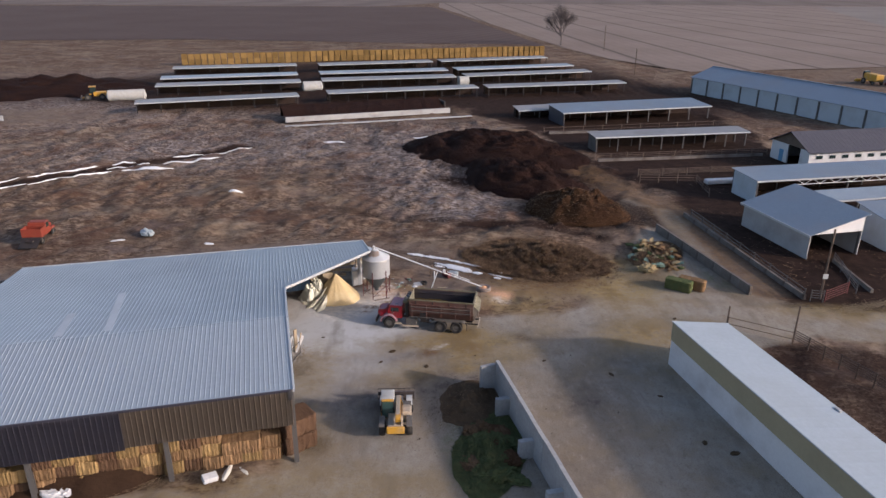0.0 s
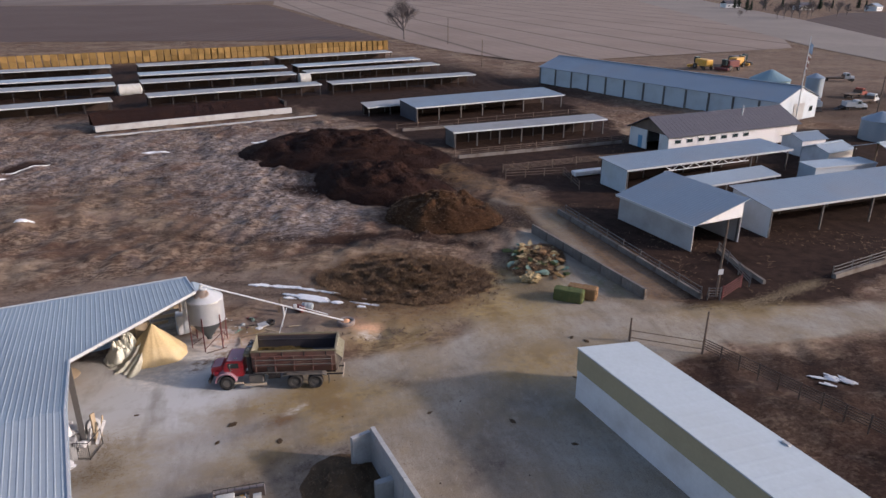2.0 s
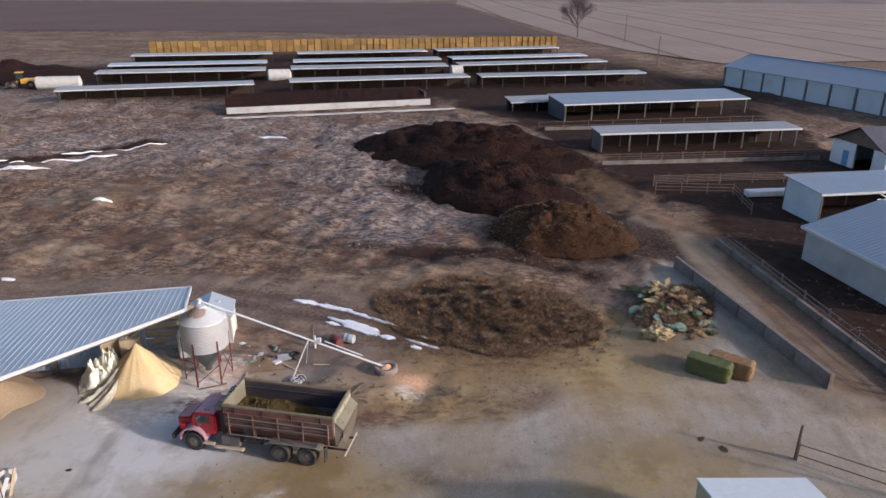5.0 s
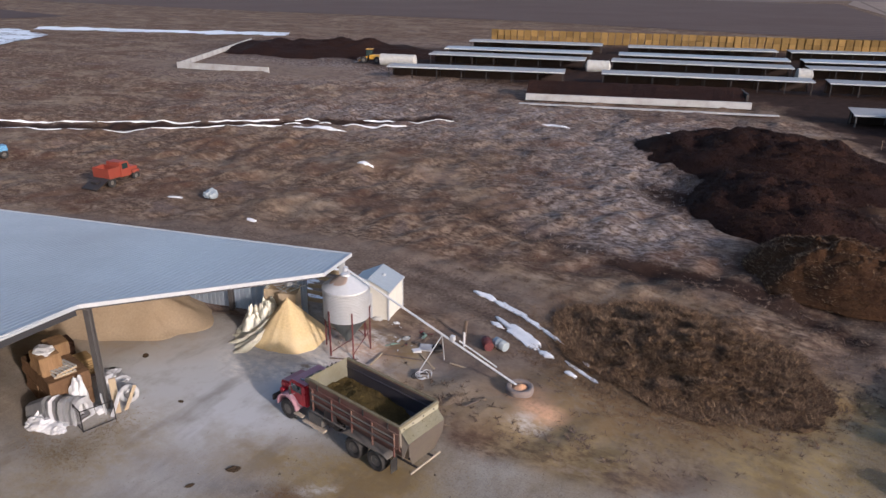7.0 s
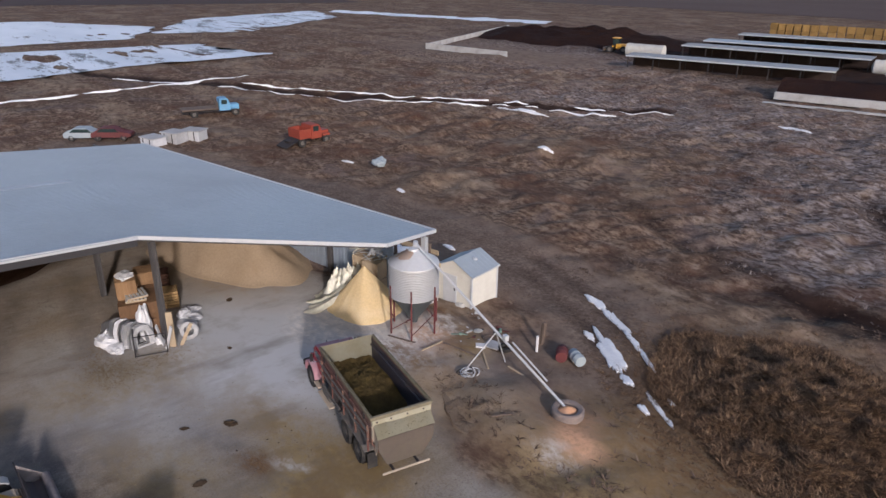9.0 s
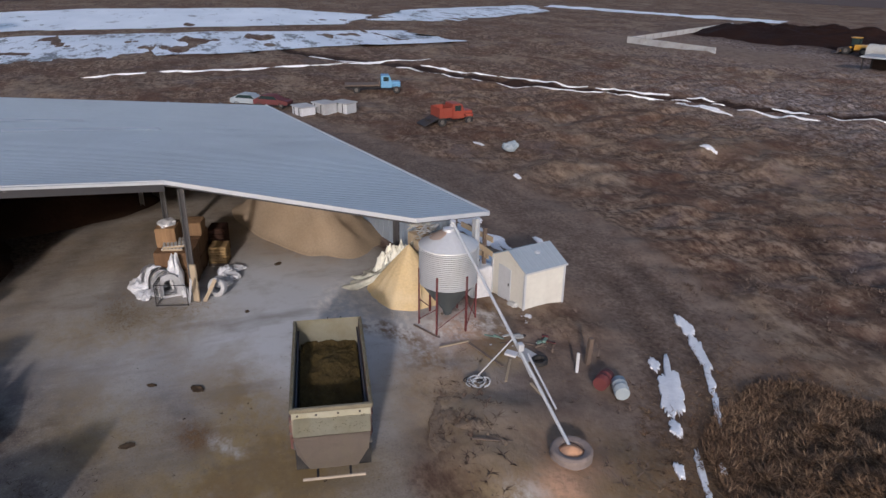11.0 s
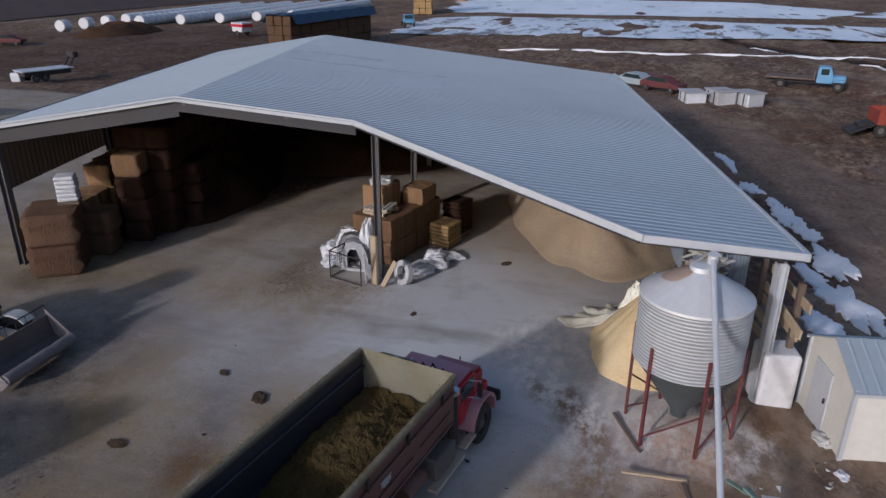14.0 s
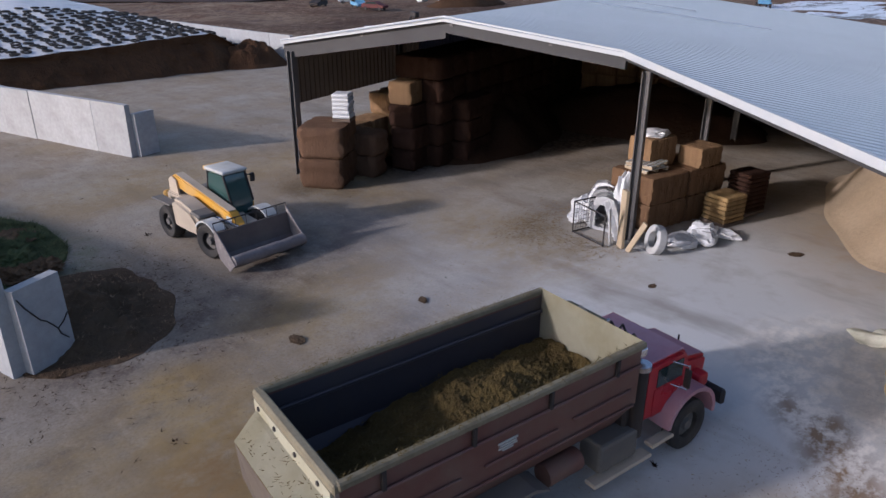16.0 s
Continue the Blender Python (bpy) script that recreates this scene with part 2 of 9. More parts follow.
# near-black brown for inner faces; under the barn roof it is painted shade
M_INNERDARK = surface("dark_stained_boards", (0.040, 0.028, 0.024), (0.065, 0.045, 0.035), 6, 0.6, 0.5, 0.9, 0, 0.2, spec=0.08)
M_SALMON = surface("pale_salmon_dust", (0.52, 0.40, 0.32), (0.48, 0.44, 0.40), 6, 1.2, 0.5, 0.9, 0, 0.2, spec=0.08)
M_ROOFL = surface("pale_blue_roof_sheet", (0.41, 0.465, 0.505), (0.36, 0.39, 0.41), 3, 0.2, 0.4, 0.5, 0.15, 0.03, 0.01, 0.03)
M_ROOFP = surface("bleached_roof_sheet", (0.50, 0.53, 0.555), (0.42, 0.45, 0.48), 3, 0.3, 0.6, 0.5, 0.2, 0.05, 0.01, 0.05)
M_HAYP = surface("pale_hay", (0.46, 0.36, 0.20), (0.32, 0.22, 0.11), 18, 1.4, 0.5, 0.95, 0, 1.0, 0.05, 0.3, spec=0.08)
M_GREENP = surface("faded_green_net", (0.17, 0.25, 0.20), (0.25, 0.28, 0.2), 10, 1.0, 0.5, 0.9, 0, 0.5)
M_SILFACE = surface("dark_cut_silage", (0.085, 0.045, 0.024), (0.045, 0.022, 0.013), 5, 0.5, 0.6, 0.95, 0, 1.0, 0.12, spec=0.08)
M_RAFT = surface("dark_steel_rafter", (0.045, 0.044, 0.048), (0.06, 0.05, 0.045), 5, 0.8, 0.4, 0.6, 0.1, 0.1)
M_FENCE = surface("dark_fence_timber", (0.075, 0.055, 0.045), (0.045, 0.034, 0.03), 9, 1.0, 0.5, 0.9, 0, 0.4, 0.01, 0.25)
M_SNOW = surface("old_snow", (0.82, 0.83, 0.85), (0.58, 0.57, 0.57), 5, 0.6, 0.4, 0.7, 0, 0.3, 0.05)


# ---- mesh helpers ----
def box(bm, a, b, turn=None):
    """A box from corner a to corner b; turn: a matrix applied after."""
    vs = [Vector((x, y, z)) for x in (a[0], b[0]) for y in (a[1], b[1]) for z in (a[2], b[2])]
    if turn:
        vs = [turn @ v for v in vs]
    v = [bm.verts.new(p) for p in vs]
    for f in ((0, 1, 3, 2), (4, 6, 7, 5), (0, 4, 5, 1), (2, 3, 7, 6), (0, 2, 6, 4), (1, 5, 7, 3)):
        bm.faces.new([v[i] for i in f])
    return v


def rbox(bm, a, b, r=0.03, turn=None, seg=1):
    """A box with rounded edges."""
    tmp = bmesh.new()
    box(tmp, a, b)
    bmesh.ops.recalc_face_normals(tmp, faces=tmp.faces)
    bmesh.ops.bevel(tmp, geom=tmp.edges[:], offset=r, segments=seg, affect="EDGES", profile=0.5)
    if turn:
        bmesh.ops.transform(tmp, matrix=turn, verts=tmp.verts)
    merge(bm, tmp)


def merge(bm, tmp):
    tmp.verts.index_update()
    vs = [bm.verts.new(v.co) for v in tmp.verts]
    for f in tmp.faces:
        bm.faces.new([vs[v.index] for v in f.verts])
    tmp.free()


def rod(bm, p, q, r, r2=None, n=8, caps=True):
    """A round rod from p to q."""
    p, q = Vector(p), Vector(q)
    r2 = r if r2 is None else r2
    w = (q - p).normalized()
    a = w.orthogonal().normalized()
    b = w.cross(a)
    rings = []
    for c, rr in ((p, r), (q, r2)):
        rings.append([bm.verts.new(c + (a * math.cos(k * math.tau / n) + b * math.sin(k * math.tau / n)) * rr) for k in range(n)])
    for k in range(n):
        bm.faces.new((rings[0][k], rings[0][(k + 1) % n], rings[1][(k + 1) % n], rings[1][k]))
    if caps:
        bm.faces.new(rings[0][::-1])
        bm.faces.new(rings[1])


def lathe(bm, profile, centre=(0, 0, 0), axis="z", n=24, caps=True):
    """Turns a profile of (radius, height) about an axis."""
    rings = []
    for r, h in profile:
        ring = []
        for k in range(n):
            c, s = r * math.cos(k * math.tau / n), r * math.sin(k * math.tau / n)
            p = (c, s, h) if axis == "z" else (c, h, s) if axis == "y" else (h, c, s)
            ring.append(bm.verts.new(Vector(p) + Vector(centre)))
        rings.append(ring)
    for a, b in zip(rings, rings[1:]):
        for k in range(n):
            bm.faces.new((a[k], a[(k + 1) % n], b[(k + 1) % n], b[k]))
    if caps:
        bm.faces.new(rings[0])
        bm.faces.new(rings[-1])


def wedge(bm, outline, y0, y1):
    """A prism along y over an outline of (x, z)."""
    lo = [bm.verts.new((x, y0, z)) for x, z in outline]
    hi = [bm.verts.new((x, y1, z)) for x, z in outline]
    n = len(outline)
    bm.faces.new(lo)
    bm.faces.new(hi[::-1])
    for k in range(n):
        bm.faces.new((lo[k], hi[k], hi[(k + 1) % n], lo[(k + 1) % n]))


def to_mesh(name, bm, material, smooth=False):
    bmesh.ops.recalc_face_normals(bm, faces=bm.faces)
    me = bpy.data.meshes.new(name)
    bm.to_mesh(me)
    bm.free()
    for m in material if isinstance(material, (list, tuple)) else [material]:
        me.materials.append(m)
    if smooth:
        me.shade_smooth()
        me.set_sharp_from_angle(angle=radians(42))
    return me


def part(name, bm, material, parent, label="", smooth=False, at=None):
    ob = new(name, to_mesh(name, bm, material, smooth) if isinstance(bm, bmesh.types.BMesh) else bm)
    ob.parent = parent
    if at is not None:
        ob.matrix_basis = at
    return tagged(ob, label)


def thing(name, label, category, at, group="", kind=""):
    ob = new(name)
    ob.empty_display_size = 0.2
    ob.matrix_basis = at
    return tagged(ob, label, category, group, kind)


def solo(name, bm, material, label, category, at=None, group="", kind="", smooth=False):
    ob = new(name, to_mesh(name, bm, material, smooth))
    if at is not None:
        ob.matrix_basis = at
    return tagged(ob, label, category, group, kind)


def fresh():
    return bmesh.new()


# ---- ground ----
RNG = np.random.default_rng(7)
WAVES = RNG.normal(size=(7, 24, 2)), RNG.uniform(0, math.tau, size=(7, 24))


def ripple(x, y, size, k=0):
    """A smooth random field of about -1 to 1 with bumps of the given size."""
    d, p = WAVES[0][k], WAVES[1][k]
    s = 0
    for i in range(24):
        s = s + np.sin((x * d[i, 0] + y * d[i, 1]) * 2.2 / size + p[i])
    return s / 4.9


def reach(x, y, outline):
    """Signed distance to an outline: positive inside."""
    best, inside = np.full(np.shape(x), 1e9), np.zeros(np.shape(x), bool)
    n = len(outline)
    for i in range(n):
        (ax, ay), (bx, by) = outline[i], outline[(i + 1) % n]
        ex, ey = bx - ax, by - ay
        t = np.clip(((x - ax) * ex + (y - ay) * ey) / (ex * ex + ey * ey + 1e-9), 0, 1)
        best = np.minimum(best, np.hypot(x - ax - t * ex, y - ay - t * ey))
        cross = ((ay > y) != (by > y)) & (x < ex * (y - ay) / (by - ay + 1e-12) + ax)
        inside ^= cross
    return np.where(inside, best, -best)


def along(x, y, line, width):
    """1 on a line of points, falling to 0 at the width."""
    best = np.full(np.shape(x), 1e9)
    for (ax, ay), (bx, by) in zip(line, line[1:]):
        ex, ey = bx - ax, by - ay
        t = np.clip(((x - ax) * ex + (y - ay) * ey) / (ex * ex + ey * ey), 0, 1)
        best = np.minimum(best, np.hypot(x - ax - t * ex, y - ay - t * ey))
    return np.clip(1.5 - best / width, 0, 1)


def spot(x, y, cx, cy, rx, ry=None, ang=0.0):
    ry = ry or rx
    c, s = math.cos(radians(ang)), math.sin(radians(ang))
    dx, dy = x - cx, y - cy
    return np.clip(1.6 - 1.6 * np.hypot((dx * c + dy * s) / rx, (dy * c - dx * s) / ry), 0, 1)


YARD = [(-40, -10), (-40, 30), (-26, 33.5), (-9.5, 38), (-10, 41), (-34, 36), (-38, 58), (-12, 64), (-5, 63.2), (-1.5, 61.6), (2.5, 60.6), (6, 60.4), (11, 61.2),
        (15.2, 62.6), (18, 66), (20.5, 71), (24, 78), (27, 87), (23.5, 95), (27, 97), (31, 88), (31.2, 70), (31.5, 64.5), (36, 62.2), (46, 60.5), (75, 62), (110, 66), (110, 55),
        (60, 55), (31, 55.5), (24, 52), (26, 36), (31, 10), (31, -10)]
PENS = [(31, 64), (36, 62.5), (46, 61.5), (110, 66), (110, 125), (60, 128), (57, 185), (-10, 182), (8, 160), (24, 128), (32, 100), (28, 90)]
PEN2 = [(24.5, 53), (29, 55), (60, 55), (110, 55), (110, 20), (30, 15)]
# barn floor beyond the shadow line; its shade is painted in mud colour
BAY_SHADE = [(-9.6, 43.2), (-15.5, 44.4), (-22.5, 46.2), (-33, 51), (-34, 33.5), (-9.5, 39.2)]
LANE = [(15, 140), (19, 122), (25, 106), (29.5, 96), (31.8, 84), (32.3, 66)]
YARD3 = [(90, 135), (110, 120), (230, 150), (260, 260), (120, 260)]


def relief(x, y):
    """The height of the ground."""
    yard = np.clip(reach(x, y, YARD) / 2.5 + 0.5, 0, 1)
    pens = np.clip(reach(x, y, PENS) / 3 + 0.5, 0, 1)
    far = np.clip((np.hypot(x, y - 80) - 120) / 120, 0, 1)
    wild = (1 - yard) * (1 - pens) * (1 - far)
    rough = 0.16 * ripple(x, y, 9, 0) + 0.11 * ripple(x, y, 3.1, 1) + 0.09 * ripple(x, y, 1.5, 2)
    rough = rough + (0.10 * ripple(x, y, 1.35, 3) + 0.13 * ripple(x, y, 2.3, 5) + 0.08 * ripple(x, y, 4.6, 6)) * np.clip((y - 77) / 5, 0, 1)
    ruts = sum(along(x, y, line, 0.35) for line in RUTS)
    z = wild * (rough - 0.05) * (1 - 0.8 * along(x, y, TRACK, 2.4)) - 0.10 * np.clip(ruts, 0, 1) * wild
    z = z + wild * (0.35 * spot(x, y, 3.5, 63.2, 3.4, 2.2) + 0.5 * spot(x, y, -25, 100, 10, 5, 20))
    z = z - 0.35 * along(x, y, STREAM, 1.6) - 0.2 * along(x, y, DITCH, 1.2)
    return z + 0.02 * yard * ripple(x, y, 4, 3)


TRACK = [(-60, 58), (-42, 66), (-33, 70), (-24, 74), (-13, 75.2), (-3, 74.4), (4, 71.3), (9, 68), (13, 66), (18, 64.5)]
RUTS = [[(-9, 76.6), (-2.7, 75.3), (3, 72.2), (7.5, 68.4)], [(-8, 74.6), (-1, 72.4), (3.8, 69.6), (6.5, 66.8)]]
DITCH = [(-13, 91), (-8, 88.8), (-4, 87.2), (0.4, 87), (4.2, 85.6), (7.3, 85.4), (10.5, 85), (14, 84), (20, 81)]
STREAM = [(-118, 68), (-94, 82), (-74, 94), (-57, 106), (-46, 117), (-36, 126)]

WHEELINGS = [[(-3, 46), (-8, 48.6), (-14, 49.8), (-24, 51)], [(-2, 47.6), (-7.5, 50.4), (-14, 51.4), (-24, 53)], [(6, 52), (0, 50), (-6, 46.6), (-12, 45.2), (-22, 47.6)], [(12, 57), (5, 55), (-4, 52), (-9, 51.6)], [(-4, 55.5), (-12, 57.6), (-20, 57.8)]]

near_x = np.arange(-75, 62, 0.5)
near_y = np.arange(26, 150, 0.5)
out = 1.5 * np.cumsum(1.085 ** np.arange(72))
xs = np.concatenate([near_x[0] - out[::-1], near_x, near_x[-1] + out])
ys = np.concatenate([near_y[0] - out[::-1], near_y, near_y[-1] + out])
GX, GY = np.meshgrid(xs, ys, indexing="ij")
GZ = relief(GX, GY)
nx, ny = GX.shape
idx = np.arange(nx * ny).reshape(nx, ny)
quads = np.stack([idx[:-1, :-1], idx[1:, :-1], idx[1:, 1:], idx[:-1, 1:]], -1).reshape(-1, 4)
gm = bpy.data.meshes.new("ground")
gm.from_pydata(np.stack([GX, GY, GZ], -1).reshape(-1, 3).tolist(), [], quads.tolist())
gm.shade_smooth()

wob = 1.2 * ripple(GX, GY, 7, 4) + 0.6 * ripple(GX, GY, 2.2, 5)
yard = np.clip((reach(GX, GY, YARD) + wob * 0.8) / 1.6 + 0.5, 0, 1)
pens = np.clip((reach(GX, GY, PENS) + 2 * wob) / 4 + 0.5, 0, 1) + (0.82 + 0.15 * ripple(GX, GY, 6, 3)) * np.clip((reach(GX, GY, PEN2) + wob) / 2 + 0.5, 0, 1)
# mud, and with it the painted shade on the barn floor
mud = np.clip(pens * (1 - 0.62 * np.clip(1.3 * along(GX, GY, LANE, 2.6), 0, 1)) + 1.1 * spot(GX, GY, 13, 116, 27, 16, -55) + 1.0 * spot(GX, GY, 19, 90, 11, 9, -25) + 0.55 * spot(GX, GY, 120, 150, 50, 40) + 0.8 * spot(GX, GY, 22, 92, 9, 7) + 0.8 * spot(GX, GY, 4, 103, 12, 3.5, -40)
              + 0.9 * along(GX, GY, STREAM, 2.2) + 0.6 * along(GX, GY, DITCH, 1.2) + 0.32 * along(GX, GY, TRACK, 3.0) + 0.2 * sum(along(GX, GY, r_, 0.5) for r_ in RUTS) + 0.7 * spot(GX, GY, -110, 190, 60, 35) + 1.6 * spot(GX, GY, -15, 212, 90, 62, 17) + 0.9 * spot(GX, GY, 50, 180, 38, 45, 20)
              + 0.6 * spot(GX, GY, 8, 84, 9, 4, 10)  + 0.9 * np.clip((reach(GX, GY, BAY_SHADE) + 0.5 * wob) / 1.6 + 0.5, 0, 1) + 0.55 * spot(GX, GY, -75, -8, 60, 45), 0, 1)
bare = np.clip(0.85 * np.clip((reach(GX, GY, YARD3) + 3 * wob) / 12 + 0.5, 0, 1) * 0.6 + 0.7 * along(GX, GY, LANE, 2.8) + 1.0 * along(GX, GY, TRACK, 3.4) + 0.9 * spot(GX, GY, 2, 65, 9, 5, -10) + 0.8 * spot(GX, GY, 11, 70, 12, 8) + 0.6 * spot(GX, GY, 22, 76, 8, 14, -15)
               + 0.5 * spot(GX, GY, -10, 75, 18, 5, 5) + 0.8 * spot(GX, GY, -100, 150, 50, 16, 10), 0, 1)
frost = np.clip(spot(GX, GY, -4, 108, 14, 22, 10) + spot(GX, GY, -30, 128, 60, 22, 14) + spot(GX, GY, 4, 93, 8, 10) + 0.8 * spot(GX, GY, -80, 165, 70, 40, 10)
                + 0.6 * spot(GX, GY, -60, 210, 120, 40, 15), 0, 1)
soil = gm.color_attributes.new("soil", "FLOAT_COLOR", "POINT")
soil.data.foreach_set("color", np.stack([yard, mud, bare, frost], -1).astype(np.float32).ravel())
flour = np.clip(0.95 * spot(GX, GY, -8.5, 59.2, 12.5, 7.2, 15) + 0.9 * spot(GX, GY, -6.0, 63.5, 3.6, 2.6) + 0.6 * spot(GX, GY, -9, 58, 8, 5) + 0.3 * spot(GX, GY, -7, 53, 7, 6) + 0.25 * spot(GX, GY, -10, 48.5, 8, 7, 20), 0, 1)
yellow = np.clip(0.9 * spot(GX, GY, 17.0, 70.8, 4.5, 6.5, -15) + 0.65 * spot(GX, GY, 0.5, 61.8, 4.5, 2.2, 5) + 0.8 * spot(GX, GY, 1, 55.3, 8, 2.2, 5) + 0.9 * spot(GX, GY, 2.6, 50.6, 1.3, 0.8, 20) + 0.8 * spot(GX, GY, 20, 68, 6, 10, -20) + 0.7 * spot(GX, GY, 8, 62, 6, 2.5) + 0.6 * spot(GX, GY, 38, 61, 9, 2.2, -5)
                 + 0.6 * spot(GX, GY, -9.5, 50.5, 3, 6) + 0.6 * spot(GX, GY, -9, 42, 3, 4) + 0.6 * spot(GX, GY, -14, 36, 10, 2.0, 14)
                 + 1.0 * spot(GX, GY, -2.9, 65.3, 2.6, 1.8, -15) + 0.55 * spot(GX, GY, 5, 53, 5, 3, 20) + 0.5 * spot(GX, GY, -2, 50, 4, 2.5, 30) + 0.45 * spot(GX, GY, -3, 36, 7, 4) + 0.7 * spot(GX, GY, 2.5, 55.2, 5, 2.5, 80) + 0.5 * spot(GX, GY, 22, 54, 6, 8) + 0.7 * spot(GX, GY, 17.0, 56.5, 4.5, 3.5, 30) + 0.7 * spot(GX, GY, 11, 66.5, 9, 4.5, 12) + 0.6 * spot(GX, GY, 18, 66, 4, 3), 0, 1)
dark = np.clip(0.25 * spot(GX, GY, 2, 54, 9, 6) + 0.55 * sum(along(GX, GY, w_, 0.55) for w_ in WHEELINGS) + 0.9 * spot(GX, GY, 2.6, 46.2, 4.6, 3.4, 75) + 0.8 * spot(GX, GY, 11.3, 46.1, 1.1, 0.6) + 0.7 * spot(GX, GY, -4.0, 46.8, 9, 2.6, 20) + 0.55 * spot(GX, GY, -4.5, 46.5, 5, 2.0, 25) + 0.5 * spot(GX, GY, 2.5, 47, 6, 2.2, 50) + 0.4 * spot(GX, GY, -7, 43, 3, 1.5, 10) + 0.5 * spot(GX, GY, 7, 56, 4, 1.5, 30) + 0.5 * spot(GX, GY, 12, 48, 5, 5) + 0.5 * spot(GX, GY, 15.5, 54, 4, 6, 20) + 0.5 * spot(GX, GY, 10, 40, 4, 10) + 0.4 * spot(GX, GY, 30, 75, 3, 13)
               + 0.5 * spot(GX, GY, 20, 58, 9, 3), 0, 1)
green = np.clip(0.8 * spot(GX, GY, 2.5, 41, 2.2, 5) + 0.6 * spot(GX, GY, 29, 69, 2, 4), 0, 1)
film_dirt = gm.color_attributes.new("strewn", "FLOAT_COLOR", "POINT")
film_dirt.data.foreach_set("color", np.stack([flour, yellow, dark, green], -1).astype(np.float32).ravel())

pink = np.clip(1.1 * spot(GX, GY, 6.4, 64.1, 1.5, 1.0) + 0.75 * spot(GX, GY, -4.8, 64.3, 2.6, 1.8) + 0.5 * spot(GX, GY, 4.9, 65.2, 1.9, 1.5), 0, 1)
white = np.clip(0.6 * spot(GX, GY, 0.5, 54.2, 1.2, 0.4, 40) + 0.5 * spot(GX, GY, -5.6, 64.0, 2.6, 1.6, 20) + 0.6 * spot(GX, GY, -8.0, 60.2, 3.0, 2.0, 30) + 1.0 * spot(GX, GY, -6.3, 62.9, 3.4, 1.8, 20) + 0.9 * spot(GX, GY, -5.0, 65.9, 1.6, 1.2) + 0.6 * spot(GX, GY, 6.2, 62.9, 1.3, 0.9) + 0.9 * spot(GX, GY, -8.5, 61.0, 4.0, 2.2, 10) + 0.9 * spot(GX, GY, -7.4, 62.0, 1.6, 0.9, 30), 0, 1)
russet = np.clip(0.9 * spot(GX, GY, 10.6, 73.6, 10.5, 8.2, -15) + 0.9 * spot(GX, GY, -0.4, 53.2, 1.3, 0.9, 20) + 0.6 * along(GX, GY, LANE, 2.4) + 1.0 * spot(GX, GY, -6.3, 66.8, 1.2, 0.9) + 0.85 * spot(GX, GY, -6.3, 60.7, 0.9, 0.5, 30) + 1.0 * spot(GX, GY, -5.3, 61.9, 1.6, 0.8, 40) + 0.9 * spot(GX, GY, -6.4, 61.6, 0.7, 0.4, 20) + 0.7 * spot(GX, GY, 3.3, 54.0, 1.6, 1.1, 20) + 0.6 * spot(GX, GY, -1.4, 62.8, 3.4, 1.8, 25) + 0.8 * spot(GX, GY, 10.5, 67.5, 8, 4, 10) + 0.4 * spot(GX, GY, 3.5, 63.5, 4, 2.2) + 0.75 * spot(GX, GY, -0.45, 53.15, 0.8, 0.5, 20) + 0.8 * spot(GX, GY, -3.7, 65.6, 2.2, 1.4, -20) + 0.6 * spot(GX, GY, -3.6, 62.6, 2.0, 1.0), 0, 1)
tan = np.clip(0.75 * spot(GX, GY, 0.5, 62.4, 6.0, 3.2, 5) + 0.9 * spot(GX, GY, -18.0, 58.8, 7.6, 4.0, 21) + 0.5 * spot(GX, GY, -9.0, 64.0, 4.4, 4.0), 0, 1)
spill = gm.color_attributes.new("spill", "FLOAT_COLOR", "POINT")
spill.data.foreach_set("color", np.stack([pink, white, russet, tan], -1).astype(np.float32).ravel())

k = Nodes("ground_soil")
R, G, B, A = k.attr("soil")
R2, G2, B2, A2 = k.attr("strewn")
pos = k.where(True)
n_big, n_mid, n_fine = k.noise(0.09, 4, 0.6, pos), k.noise(0.7, 5, 0.65, pos), k.noise(4.0, 5, 0.7, pos)
n_tuft = k.noise(1.6, 6, 0.7, k.where(True, (1, 1.4, 1)))
grass = k.mix(k.ramp(n_tuft, 0.40, 0.60), (0.066, 0.038, 0.026), (0.295, 0.212, 0.148))
grass = k.mix(k.ramp(n_big, 0.4, 0.62, 0, 0.6), grass, (0.105, 0.062, 0.042))
n_wide = k.noise(0.25, 5, 0.65, pos)
grass = k.mix(k.ramp(n_wide, 0.45, 0.65, 0, 0.6), grass, (0.07, 0.043, 0.032))
n_drift = k.noise(0.055, 5, 0.6, k.where(True, (1, 1.8, 1)))
grass = k.mix(k.ramp(n_drift, 0.5, 0.62, 0, 0.55), grass, (0.27, 0.205, 0.145))
pale = k.mix(k.ramp(n_tuft, 0.42, 0.58), (0.075, 0.053, 0.044), (0.34, 0.29, 0.27))
grass = k.mix(k.math("MULTIPLY", A, k.ramp(n_mid, 0.3, 0.55)), grass, pale)
dirt = k.mix(k.ramp(n_mid, 0.3, 0.7), (0.15, 0.108, 0.085), (0.26, 0.20, 0.155))
dirt = k.mix(k.ramp(n_fine, 0.3, 0.75, 0, 0.5), dirt, (0.09, 0.06, 0.045))
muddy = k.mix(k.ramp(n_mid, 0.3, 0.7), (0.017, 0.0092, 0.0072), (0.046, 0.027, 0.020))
edge = k.ramp(n_fine, 0.2, 0.8, -0.25, 0.25)


def soften(v):
    n = k.t.nodes.new("ShaderNodeMath")
    n.operation = "ADD"
    k.link(v, n.inputs[0])
    k.link(edge, n.inputs[1])
    return k.ramp(n.outputs[0], 0.2, 0.8)


